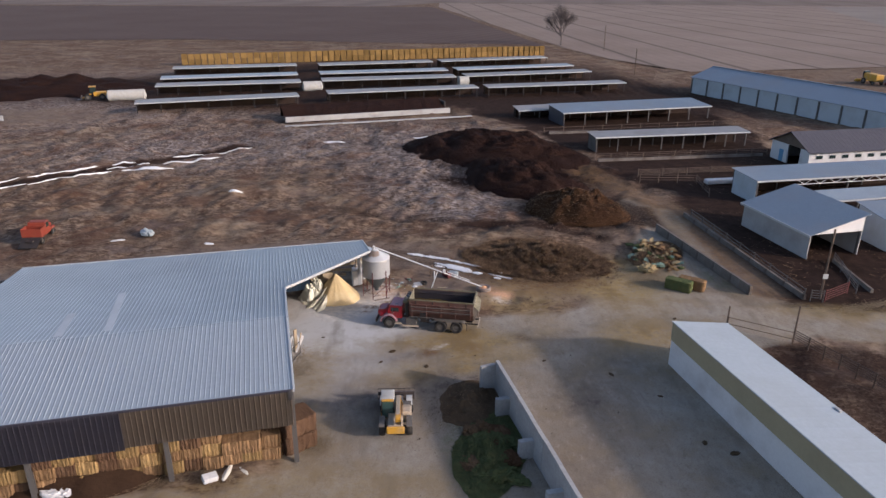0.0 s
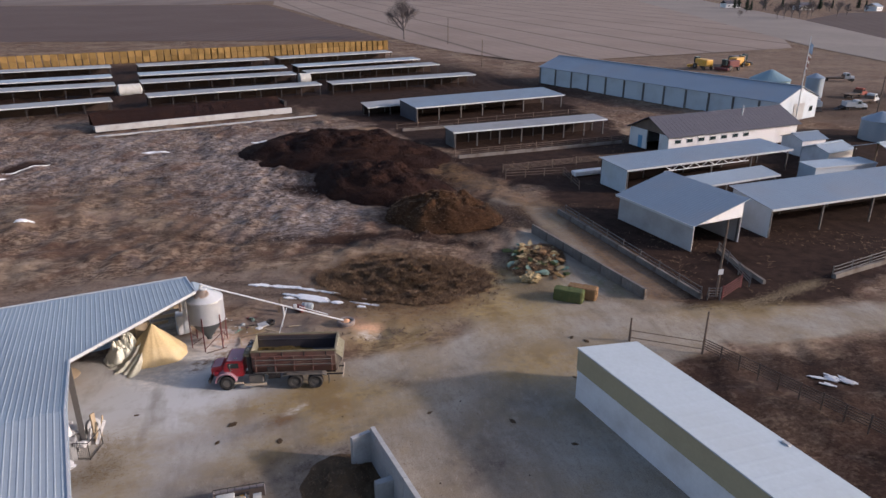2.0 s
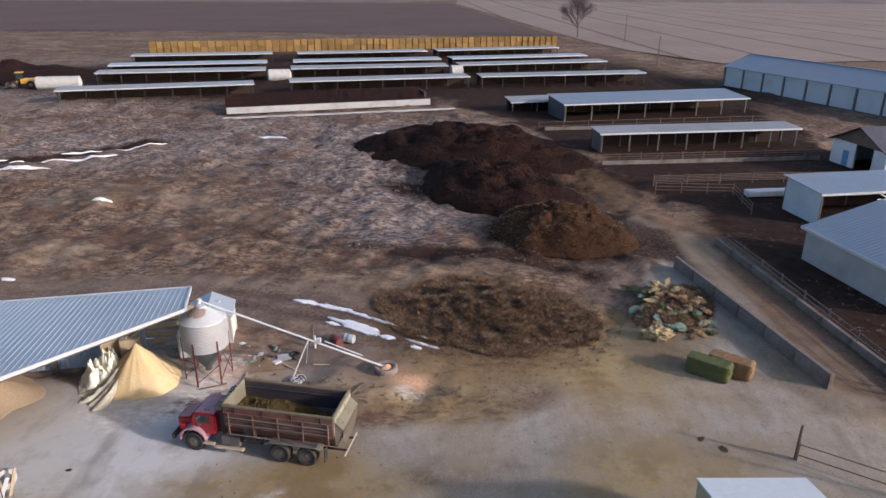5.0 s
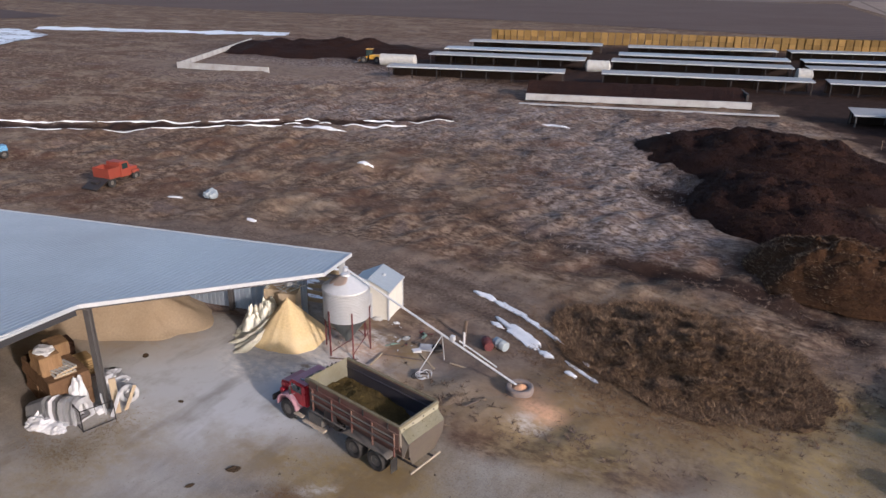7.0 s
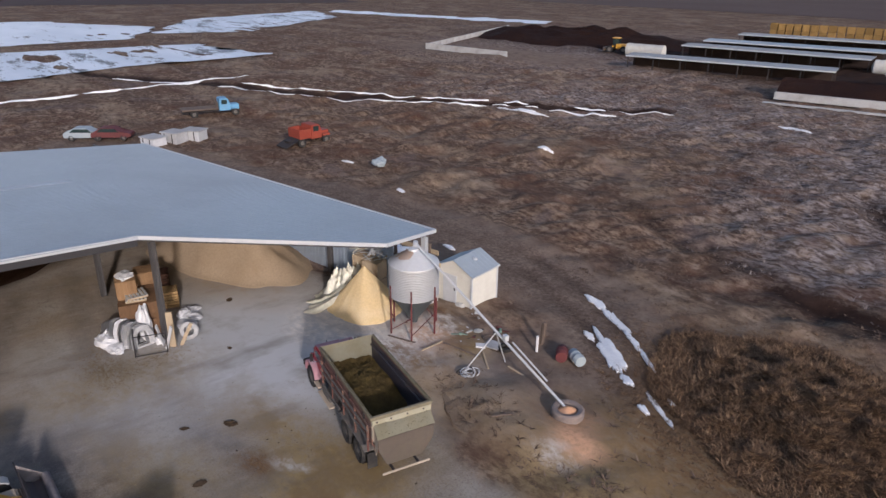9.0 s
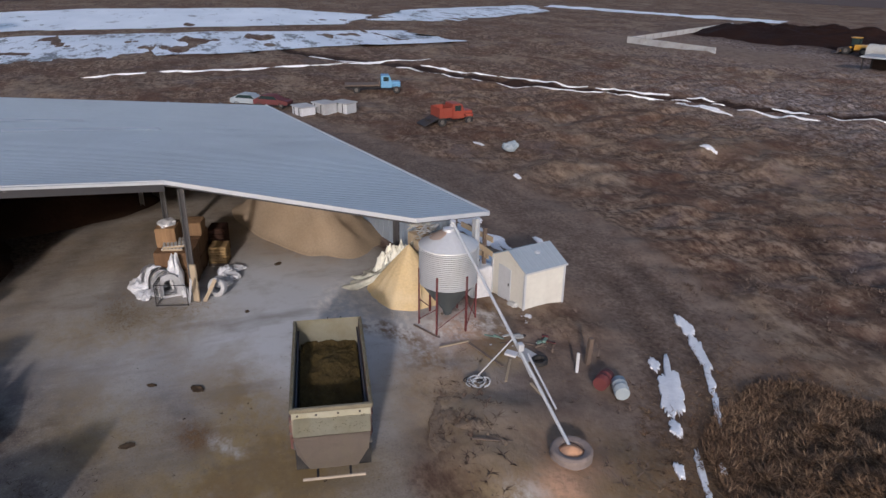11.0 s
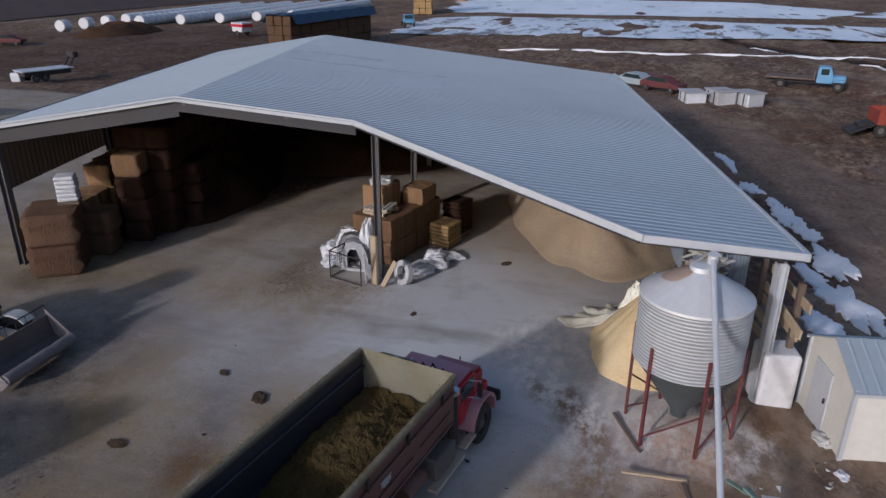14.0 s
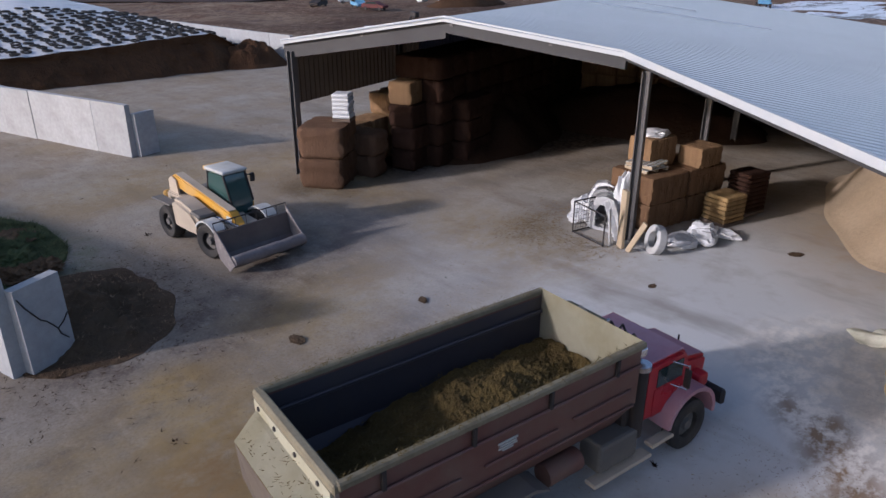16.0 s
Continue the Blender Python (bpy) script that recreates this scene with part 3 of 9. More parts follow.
c = k.mix(soften(B), grass, dirt)
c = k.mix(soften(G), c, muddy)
pad = k.mix(k.ramp(n_mid, 0.25, 0.75), (0.228, 0.197, 0.16), (0.375, 0.338, 0.285))
pad = k.mix(k.ramp(n_big, 0.45, 0.6, 0, 0.5), pad, (0.31, 0.30, 0.275))
pad = k.mix(k.ramp(n_fine, 0.55, 0.75, 0, 0.45), pad, (0.13, 0.105, 0.08))
pad = k.mix(k.ramp(n_wide, 0.35, 0.6, 0, 0.6), pad, (0.235, 0.175, 0.115))
pad = k.mix(k.math("MULTIPLY", B2, k.ramp(n_mid, 0.3, 0.6)), pad, (0.095, 0.072, 0.06))
n_speck = k.noise(13.0, 4, 0.75, pos)
pad = k.mix(k.ramp(n_speck, 0.52, 0.7, 0, 0.6), pad, (0.105, 0.078, 0.055))
n_scuff = k.noise(2.2, 6, 0.75, k.where(True, (1, 0.45, 1)))
pad = k.mix(k.ramp(n_scuff, 0.54, 0.66, 0, 0.4), pad, (0.13, 0.10, 0.075))
pad = k.mix(k.ramp(n_scuff, 0.45, 0.34, 0, 0.35), pad, (0.37, 0.33, 0.275))
pad = k.mix(k.ramp(n_speck, 0.48, 0.32, 0, 0.25), pad, (0.42, 0.36, 0.27))
c = k.mix(soften(k.math("SUBTRACT", R, k.math("MULTIPLY", G, 0.75))), c, pad)
c = k.mix(k.math("MULTIPLY", R2, k.ramp(n_mid, 0.2, 0.5, 0.5, 1)), c, (0.50, 0.51, 0.515))
c = k.mix(k.math("MULTIPLY", G2, k.ramp(n_tuft, 0.3, 0.6, 0.2, 1)), c, (0.30, 0.22, 0.105))
c = k.mix(k.math("MULTIPLY", A2, k.ramp(n_mid, 0.4, 0.6)), c, (0.11, 0.12, 0.055))
c = k.mix(k.math("MULTIPLY", G2, k.ramp(n_wide, 0.5, 0.62, 0, 0.7)), c, (0.17, 0.105, 0.04))
R3, G3, B3, A3 = k.attr("spill")
c = k.mix(k.math("MULTIPLY", B3, k.ramp(n_tuft, 0.38, 0.56, 0.1, 1)), c, (0.19, 0.115, 0.058))
c = k.mix(k.math("MULTIPLY", R3, k.ramp(n_fine, 0.25, 0.55, 0.25, 1)), c, (0.56, 0.33, 0.20))
c = k.mix(k.math("MULTIPLY", G3, k.ramp(n_tuft, 0.56, 0.40, 0.15, 0.95)), c, (0.74, 0.70, 0.64))
c = k.mix(k.math("MULTIPLY", A3, k.ramp(n_mid, 0.3, 0.6, 0.25, 0.9)), c, (0.37, 0.285, 0.195))
n_strip = k.noise(0.5, 4, 0.6, k.where(True, (1, 0.3, 1)))
c = k.mix(k.math("MULTIPLY", R, k.ramp(n_strip, 0.52, 0.72, 0, 0.5)), c, (0.16, 0.13, 0.10))
c = k.mix(k.math("MULTIPLY", R, k.ramp(n_wide, 0.55, 0.75, 0, 0.5)), c, (0.29, 0.235, 0.15))
n_clump = k.noise(0.55, 6, 0.72, k.where(True, (1, 1.5, 1)))
wild = k.math("SUBTRACT", 1.0, k.math("ADD", R, k.math("ADD", G, B)))
c = k.mix(k.math("MULTIPLY", wild, k.ramp(n_clump, 0.52, 0.6, 0, 0.55)), c, (0.055, 0.034, 0.026))
c = k.mix(k.math("MULTIPLY", wild, k.ramp(n_clump, 0.46, 0.38, 0, 0.5)), c, (0.34, 0.262, 0.198))
n_hue = k.noise(0.13, 5, 0.65, pos)
c = k.mix(k.math("MULTIPLY", wild, k.ramp(n_hue, 0.51, 0.6, 0, 0.55)), c, (0.098, 0.050, 0.034))
c = k.mix(k.math("MULTIPLY", wild, k.ramp(n_hue, 0.44, 0.36, 0, 0.45)), c, (0.135, 0.105, 0.100))
k.bump(k.mix(R, n_tuft, k.mix(0.8, n_tuft, (0.5, 0.5, 0.5))), 0.5, 0.12)
M_GROUND = k.done(c, 0.97, 0, 0.08)
gm.materials.append(M_GROUND)
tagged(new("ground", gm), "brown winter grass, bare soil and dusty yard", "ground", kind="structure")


def field(name, outline, base, dirt, label, stripe=None, z=0.12, angle=0.0):
    """A large flat field lying on the ground."""
    bm = fresh()
    bm.faces.new([bm.verts.new((x, y, z)) for x, y in outline])
    q = Nodes(name)
    at = q.where(True)
    lo, hi = q.noise(0.02, 4, 0.6, at), q.noise(0.35, 5, 0.7, at)
    col = q.mix(q.ramp(lo, 0.35, 0.65), base, dirt)
    col = q.mix(q.ramp(hi, 0.3, 0.8, 0, 0.35), col, tuple(v * 0.55 for v in base))
    if stripe:
        m = q.t.nodes.new("ShaderNodeMapping")
        m.inputs["Rotation"].default_value = (0, 0, radians(angle))
        q.link(at, m.inputs[0])
        for width, share, dark_by, thin in stripe:
            w = q.t.nodes.new("ShaderNodeTexWave")
            w.inputs["Scale"].default_value = 0.314 / width
            w.inputs["Distortion"].default_value = 0.4
            w.inputs["Detail Scale"].default_value = 0.02
            q.link(m.outputs[0], w.inputs["Vector"])
            col = q.mix(q.ramp(w.outputs["Fac"], thin, 1.0, 0, share), col, tuple(v * dark_by for v in base))
    ob = solo(name, bm, q.done(col, 0.95, 0, 0.15), label, "field", kind="structure")
    return ob


field("ploughed_field", [(-700, 300), (-260, 315), (-120, 338), (-20, 328), (36, 324), (46, 308), (-12, 690), (-60, 690), (-700, 640)], (0.100, 0.068, 0.060), (0.118, 0.084, 0.074),
      "dark brown ploughed field", [(7, 0.35, 0.6, 0.5)], 0.12, 30)
field("stubble_field", [(52, 306), (62, 268), (80, 234), (130, 245), (196, 262), (330, 470), (470, 780), (-6, 780), (-6, 690)], (0.235, 0.180, 0.150), (0.285, 0.225, 0.190),
      "pale stubble field with dark drill lines", [(27, 0.8, 0.35, 0.972), (5, 0.25, 0.8, 0.5)], 0.14, -5)
field("far_field", [(-1500, 645), (-62, 695), (-8, 785), (480, 785), (900, 1200), (3000, 1500), (3000, 3500), (-2500, 3500), (-2500, 700)], (0.16, 0.122, 0.108), (0.21, 0.165, 0.145),
      "far flat farmland", [(60, 0.4, 0.7, 0.5)], 0.10, 10)
field("east_field", [(325, 420), (240, 240), (330, 200), (900, 300), (1200, 600), (420, 500)], (0.085, 0.060, 0.056), (0.10, 0.075, 0.068),
      "dark ploughed field beside the lane", [(7, 0.3, 0.7, 0.5)], 0.13, 30)
field("west_field", [(-255, -70), (-300, 10), (-330, 90), (-290, 230), (-700, 290), (-3000, 280), (-3000, -800), (-900, -300)], (0.070, 0.048, 0.046), (0.088, 0.062, 0.058),
      "dark ploughed field beyond the flooded meadow", [(8, 0.3, 0.7, 0.5)], 0.11, 70)
field("south_field", [(-62, -60), (-120, -68), (-250, -76), (-880, -310), (-3000, -820), (-3000, -3000), (500, -3000), (300, -400)], (0.060, 0.040, 0.038), (0.075, 0.052, 0.048),
      "dark ploughed field", [(8, 0.3, 0.7, 0.5)], 0.12, 40)
field("farm_lane", [(468, 775), (376, 745), (206, 262), (196, 214), (110, 120), (100, 66), (106, 66), (122, 118), (212, 205), (246, 245), (330, 430)], (0.215, 0.185, 0.165), (0.26, 0.225, 0.20),
      "pale gravel lane", None, 0.16)


# ---- sheds ----
def sheet(bm, x0, x1, y0, y1, z0, z1, pitch=0.35, rise=0.02, thick=0.06):
    """A ribbed roof sheet: ribs run along y, which climbs from z0 to z1."""
    n = max(1, int(abs(x1 - x0) / pitch))
    p = (x1 - x0) / n
    rows = []
    prof = []
    for i in range(n):
        for f, h in ((0, 0), (0.72, 0), (0.8, 1), (0.92, 1)):
            prof.append((x0 + p * (i + f), h * rise))
    prof.append((x1, 0))
    for y, z in ((y0, z0), (y1, z1)):
        rows.append([bm.verts.new((x, y, z + h)) for x, h in prof])
        rows.append([bm.verts.new((x, y, z - thick)) for x in (x0, x1)])
    for i in range(len(prof) - 1):
        bm.faces.new((rows[0][i], rows[0][i + 1], rows[2][i + 1], rows[2][i]))
    bm.faces.new((rows[1][0], rows[3][0], rows[3][1], rows[1][1]))
    bm.faces.new((*rows[0], rows[1][1], rows[1][0]))
    bm.faces.new((*rows[2][::-1], rows[3][0], rows[3][1]))
    bm.faces.new((rows[0][0], rows[1][0], rows[3][0], rows[2][0]))
    bm.faces.new((rows[0][-1], rows[2][-1], rows[3][1], rows[1][1]))


def panel(bm, p, q, z0, za, zb, t=0.12):
    """A wall panel on the line p to q, with its own top height at each end."""
    p, q = Vector((*p, 0)), Vector((*q, 0))
    d = (q - p).normalized()
    o = Vector((-d.y, d.x, 0)) * t / 2
    c = [bm.verts.new((v.x, v.y, z)) for v, z in ((p - o, z0), (q - o, z0), (q + o, z0), (p + o, z0), (p - o, za), (q - o, zb), (q + o, zb), (p + o, za))]
    for f in ((0, 1, 2, 3), (4, 7, 6, 5), (0, 4, 5, 1), (1, 5, 6, 2), (2, 6, 7, 3), (3, 7, 4, 0)):
        bm.faces.new([c[i] for i in f])


def shed(name, label, x, y, ang, length, width, h0, h1, ridge=0.0, walls="", roof=None, wall=None, bay=4.0, over=0.3, low=0.0, group="", pitch=0.5, piers=0.0, back=None, post=None):
    """A shed with its corner at x, y. Local x runs along its length, y across it; the roof is h0 high at y = 0 and h1 at the far side, or has a ridge.
    walls: which of the sides f (y = 0), b (far), l (x = 0), r (x = length) are closed; a capital leaves a low kerb wall only."""
    t = thing(name, label, "shed", pose(x, y, 0, 0, 0, ang), group)
    roof, wall = roof or M_ROOFW, wall or M_WALLB
    if ridge:
        bm = fresh()
        sheet(bm, -over, length + over, -over, width / 2, h0 - over * (ridge - h0) / (width / 2), ridge, pitch)
        part("roof", bm, roof, t)
        bm = fresh()
        sheet(bm, -over, length + over, width / 2, width + over, ridge, h0 - over * (ridge - h0) / (width / 2), pitch)
        part("roof", bm, roof, t)
        bm = fresh()
        rbox(bm, (-over, width / 2 - 0.25, ridge - 0.02), (length + over, width / 2 + 0.25, ridge + 0.08), 0.04)
        part("ridge_cap", bm, roof, t)
        top = lambda yy: h0 + (ridge - h0) * (1 - abs(yy - width / 2) / (width / 2)) - 0.08
    else:
        s = (h1 - h0) / width
        bm = fresh()
        sheet(bm, -over, length + over, -over, width + over, h0 - over * s, h1 + over * s, pitch)
        part("roof", bm, roof, t)
        top = lambda yy: h0 + s * yy - 0.08
        bm = fresh()
        box(bm, (-over, -over - 0.05, h0 - over * s - 0.22), (length + over, -over - 0.003, h0 - over * s + 0.02))
        part("fascia", bm, M_TRIM if roof is not M_ROOFD else M_STEEL, t)
    for side in walls:
        kerb = side.isupper()
        bm = fresh()
        a, b = {"f": ((0, 0.06), (length, 0.06)), "b": ((0, width - 0.06), (length, width - 0.06)), "l": ((0.06, 0.12), (0.06, width - 0.12)), "r": ((length - 0.06, 0.12), (length - 0.06, width - 0.12))}[side.lower()]
        if ridge and side in "lr":
            mid = (a[0], width / 2)
            panel(bm, a, mid, low, top(a[1]), top(width / 2))
            panel(bm, mid, b, low, top(width / 2), top(b[1]))
        else:
            panel(bm, a, b, low if not kerb else 0, 0.7 if kerb else top(a[1]), 0.7 if kerb else top(b[1]))
        # the far wall can take its own, darker colour
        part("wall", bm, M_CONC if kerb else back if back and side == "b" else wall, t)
    if piers:
        for i in range(int(length / piers) + 1):
            bm = fresh()
            box(bm, (-0.22, -0.14, 0), (0.22, 0.0, h0 - 0.3))
            part("pier", bm, M_STEEL, t, "dark wall pier", at=pose(0.3 + i * piers, 0, 0))
    n = max(1, round(length / bay))
    for i in range(n + 1):
        xx = length * i / n
        for yy in (0.15, width - 0.15):
            bm = fresh()
            box(bm, (-0.09, -0.09, 0), (0.09, 0.09, top(yy) - 0.02))
            part("post", bm, post or M_STEEL, t, at=pose(min(max(xx, 0.2), length - 0.2), yy, 0))
    return t


def fence(name, label, line, height=1.2, rails=3, gap=3.0, material=None, post_r=0.06):
    """A rail fence on a line of points: each post and rail is a part."""
    material = material or M_WOODD
    t = thing(name, label, "fence", pose(*line[0], 0))
    o = Vector((*line[0], 0))
    for a, b in zip(line, line[1:]):
        a, b = Vector((*a, 0)) - o, Vector((*b, 0)) - o
        n = max(1, round((b - a).length / gap))
        for i in range(n + 1):
            p = a.lerp(b, i / n)
            bm = fresh()
            rod(bm, p - Vector((0, 0, 0.1)), p + Vector((random.uniform(-.03, .03), random.uniform(-.03, .03), height + random.uniform(0, 0.15))), post_r, n=6)
            part("post", bm, material, t)
        for r in range(rails):
            bm = fresh()
            z = height * (0.35 + 0.62 * r / max(1, rails - 1))
            rod(bm, a + Vector((0, 0, z)), b + Vector((0, 0, z)), 0.035, n=6)
            part("rail", bm, material, t)
    return t


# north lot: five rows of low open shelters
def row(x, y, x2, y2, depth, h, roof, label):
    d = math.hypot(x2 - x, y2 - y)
    return shed("livestock_shelter", label, x, y, math.degrees(math.atan2(y2 - y, x2 - x)), d, depth, h, h + 0.12, 0, "b", roof, M_STEEL, 5.0, 0.2, 0.0, "shelters in the north lot", 0.6, back=M_INNERDARK, post=M_DARK)


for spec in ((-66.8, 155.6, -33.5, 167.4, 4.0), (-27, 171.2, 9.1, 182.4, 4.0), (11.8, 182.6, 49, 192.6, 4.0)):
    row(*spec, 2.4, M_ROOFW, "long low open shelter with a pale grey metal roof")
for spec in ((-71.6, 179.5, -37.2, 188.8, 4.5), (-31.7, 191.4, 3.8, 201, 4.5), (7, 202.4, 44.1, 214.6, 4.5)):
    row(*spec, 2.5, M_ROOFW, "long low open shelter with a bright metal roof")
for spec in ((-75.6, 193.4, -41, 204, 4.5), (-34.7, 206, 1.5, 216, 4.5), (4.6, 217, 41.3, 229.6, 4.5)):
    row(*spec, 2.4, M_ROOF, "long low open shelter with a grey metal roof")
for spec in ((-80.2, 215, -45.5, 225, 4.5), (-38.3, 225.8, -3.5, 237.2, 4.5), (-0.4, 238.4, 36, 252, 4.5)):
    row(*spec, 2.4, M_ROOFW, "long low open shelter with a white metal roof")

# feed bunk in front of the shelters
t = thing("feed_bunk", "long pale concrete feed bunk with a dark soil slope behind", "trough", pose(-32.4, 147.4, 0, 0, 0, 20.0))
bm = fresh(); rbox(bm, (0, 0, 0), (36.6, 0.5, 1.1), 0.06); part("front_wall", bm, M_CONC, t)
bm = fresh(); rbox(bm, (0, 2.5, 0), (36, 2.9, 0.5), 0.06); part("back_wall", bm, M_CONC, t)
bm = fresh(); wedge(bm, [(36.2, 0), (36.6, 0), (36.6, 2.0), (36.2, 2.0)], 2.9, 9); part("end_wall", bm, M_DARK, t)
bm = fresh()
g = []
for i in range(37):
    g.append([bm.verts.new((i, 0.45 + 6.5 * f, 0.35 + 2.1 * f ** 0.8 + 0.18 * noise.noise((i * 0.7, f * 3, 1.0)))) for f in (0, 0.2, 0.4, 0.6, 0.8, 1.0)] + [bm.verts.new((i, 7.6, 0.0))])
for a, b in zip(g, g[1:]):
    for j in range(6):
        bm.faces.new((a[j], b[j], b[j + 1], a[j + 1]))
part("soil_slope", bm, M_MANURE, t, "dark soil slope")
t = thing("concrete_apron", "narrow pale concrete apron along the feed bunk", "kerb", pose(-31.5, 142.8, 0, 0, 0, 18.2), kind="structure")
bm = fresh(); rbox(bm, (0, 0, 0), (40.3, 0.7, 0.25), 0.04); part("kerb", bm, M_CONC, t)

# east farmstead
t = shed("mono_pitch_shed", "weathered grey shed with a blue-grey metal roof sloping to one side", 38.15, 85.5, -76.6, 11.6, 6.7, 3.0, 4.8, 0, "flb", M_ROOFB, M_WALLG, 6.0, 0.35, pitch=0.4)
bm = fresh()
vs = [bm.verts.new((11.6 + o, y, z)) for o in (-0.03, 0.05) for y, z in ((0.1, 2.86), (6.6, 2.86), (6.6, 4.64))]
bm.faces.new(vs[:3]); bm.faces.new(vs[3:][::-1])
for i in range(3):
    bm.faces.new((vs[i], vs[(i + 1) % 3], vs[3 + (i + 1) % 3], vs[3 + i]))
part("gable", bm, M_WALLW, t, "white boarded gable panel")
shed("open_cow_shed", "open-fronted cattle shed with a blue-grey metal roof", 51.2, 76.2, 9.0, 46, 6.0, 3.4, 4.2, 0, "bl", M_ROOFB, M_WALLB, 7.5, back=M_INNERDARK)
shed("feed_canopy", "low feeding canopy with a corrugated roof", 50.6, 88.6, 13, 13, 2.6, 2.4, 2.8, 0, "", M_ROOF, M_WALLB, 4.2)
shed("cow_shelter", "low shelter with a pale weathered roof", 27.4, 123.6, 11.2, 29.4, 3.6, 2.7, 2.9, 0, "bl", M_ROOFW, M_STEEL, 4.2, back=M_INNERDARK)
shed("patched_shelter", "open shelter with a patched bluish metal roof", 25.2, 146.0, 15.8, 34.6, 7.5, 2.8, 3.3, 0, "bl", M_ROOFB, M_SIDEN, 5.0, back=M_INNERDARK)
shed("cow_shelter", "low shelter with a pale weathered roof", 16.8, 153.3, 16.5, 34, 3, 1.9, 2.3, 0, "b", M_ROOFW, M_STEEL, 5.0, back=M_INNERDARK)
t = shed("long_barn", "very long white-walled barn with a blue-grey metal roof", 66.2, 191.4, -66.5, 66, 14, 4.2, 4.2, 6.6, "flrb", M_ROOFB, M_WALLB, 5.6, 0.3, piers=5.6)
bm = fresh(); rbox(bm, (66.07, 5.2, 0.05), (66.14, 9.0, 3.3), 0.02); part("sliding_door", bm, M_CONC, t, "grey sliding door")
for y in (2.0, 11.2):
    bm = fresh(); rbox(bm, (66.07, y, 1.4), (66.13, y + 1.1, 2.4), 0.02); part("window", bm, M_GLASS, t, "dark window")
shed("small_white_shed", "small white annexe with a blue-grey roof", 79.6, 107.6, 10.0, 5.0, 4.0, 2.6, 2.6, 3.3, "fblr", M_ROOFB, M_WALLW, 9.0, 0.3)
shed("small_white_shed", "small white shed with a grey roof and dark doorway", 79.2, 101.2, 18.0, 6.2, 4.4, 2.2, 2.2, 2.9, "fblr", M_ROOF, M_WALLW, 9.0, 0.3)
shed("store_container", "low white container store with a flat pale roof", 70.2, 92.9, 5.0, 10.4, 3.0, 2.5, 2.6, 0, "fblr", M_ROOFL, M_WALLB, 11.0, 0.1)
shed("hay_canopy", "open timber canopy with a pale metal roof", 82.6, 91.3, 10.0, 10.0, 8.0, 3.6, 3.6, 4.9, "", M_ROOFL, M_WALLW, 5.0, 0.5, post=M_WOODD)


# ---- the big barn ----
BARN = pose(-8.4, 39.0, 0, 0, 0, 14.2)
barn = thing("barn", "big open-fronted barn with a pale galvanised roof", "barn", BARN)
WEST, RIDGE, NORTH = -23.85, 7.55, 26.75
Z_S, Z_R, Z_N = 5.55, 6.77, 4.64


def barn_top(y):
    return Z_S + (Z_R - Z_S) * y / RIDGE if y < RIDGE else Z_R + (Z_N - Z_R) * (y - RIDGE) / (NORTH - RIDGE)


def front_y(x):
    """Where the roof's front edge lies beyond the main front."""
    return 0.0 if x <= 0.3 else 14.1 + (x - 0.3) * 8.5 / 7.85


def north_y(x):
    return NORTH + (x - 7.8) * 0.006


def west_x(x, y):
    """The west gable leans a little out of square."""
    return x + (0.061 * y * -x / 23.85 if x < 0 else 0)


bm = fresh()
cols = []
x = WEST
while x < 7.9:
    for f, h in ((0, 0), (0.2, 0), (0.225, 0.022), (0.265, 0.022)):
        if x + f < 8.05:
            cols.append((x + f, h))
    x += 0.29
rows = []
for x, h in cols:
    y0 = front_y(x)
    if x > 0.3 and rows and rows[-1][0].co.y < 1:
        rows.append([rows[-1][0], rows[-1][1], rows[-1][2]])
        px, ph = last
        rows[-1] = [bm.verts.new((px, y, barn_top(y) + ph)) for y in (14.1, 15.0, north_y(px))]
    last = x, h
    stops = [y0] + ([RIDGE] if y0 < RIDGE else [15.0]) + [north_y(x)]
    stops[1] = max(stops[1], y0)
    rows.append([bm.verts.new((west_x(x, y), y, barn_top(y) + h)) for y in stops])
for a, b in zip(rows, rows[1:]):
    if abs(a[0].co.y - b[0].co.y) > 5:
        continue
    for i in range(2):
        if (a[i].co - a[i + 1].co).length > 1e-4 or (b[i].co - b[i + 1].co).length > 1e-4:
            bm.faces.new((a[i], b[i], b[i + 1], a[i + 1]))
part("roof", bm, M_ROOF, barn)
# added near-black sheet under the roof, painted shade that deepens the barn's inside
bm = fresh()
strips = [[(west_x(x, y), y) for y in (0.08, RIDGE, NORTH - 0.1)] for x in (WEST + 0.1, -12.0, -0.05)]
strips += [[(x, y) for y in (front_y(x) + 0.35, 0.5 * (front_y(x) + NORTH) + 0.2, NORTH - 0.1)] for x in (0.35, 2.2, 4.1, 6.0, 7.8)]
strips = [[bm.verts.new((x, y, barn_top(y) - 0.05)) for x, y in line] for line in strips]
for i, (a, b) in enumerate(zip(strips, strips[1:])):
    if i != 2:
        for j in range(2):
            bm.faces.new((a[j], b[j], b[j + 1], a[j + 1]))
part("roof_lining", bm, M_INNERDARK, barn, "added near-black sheet for the shade under the roof")


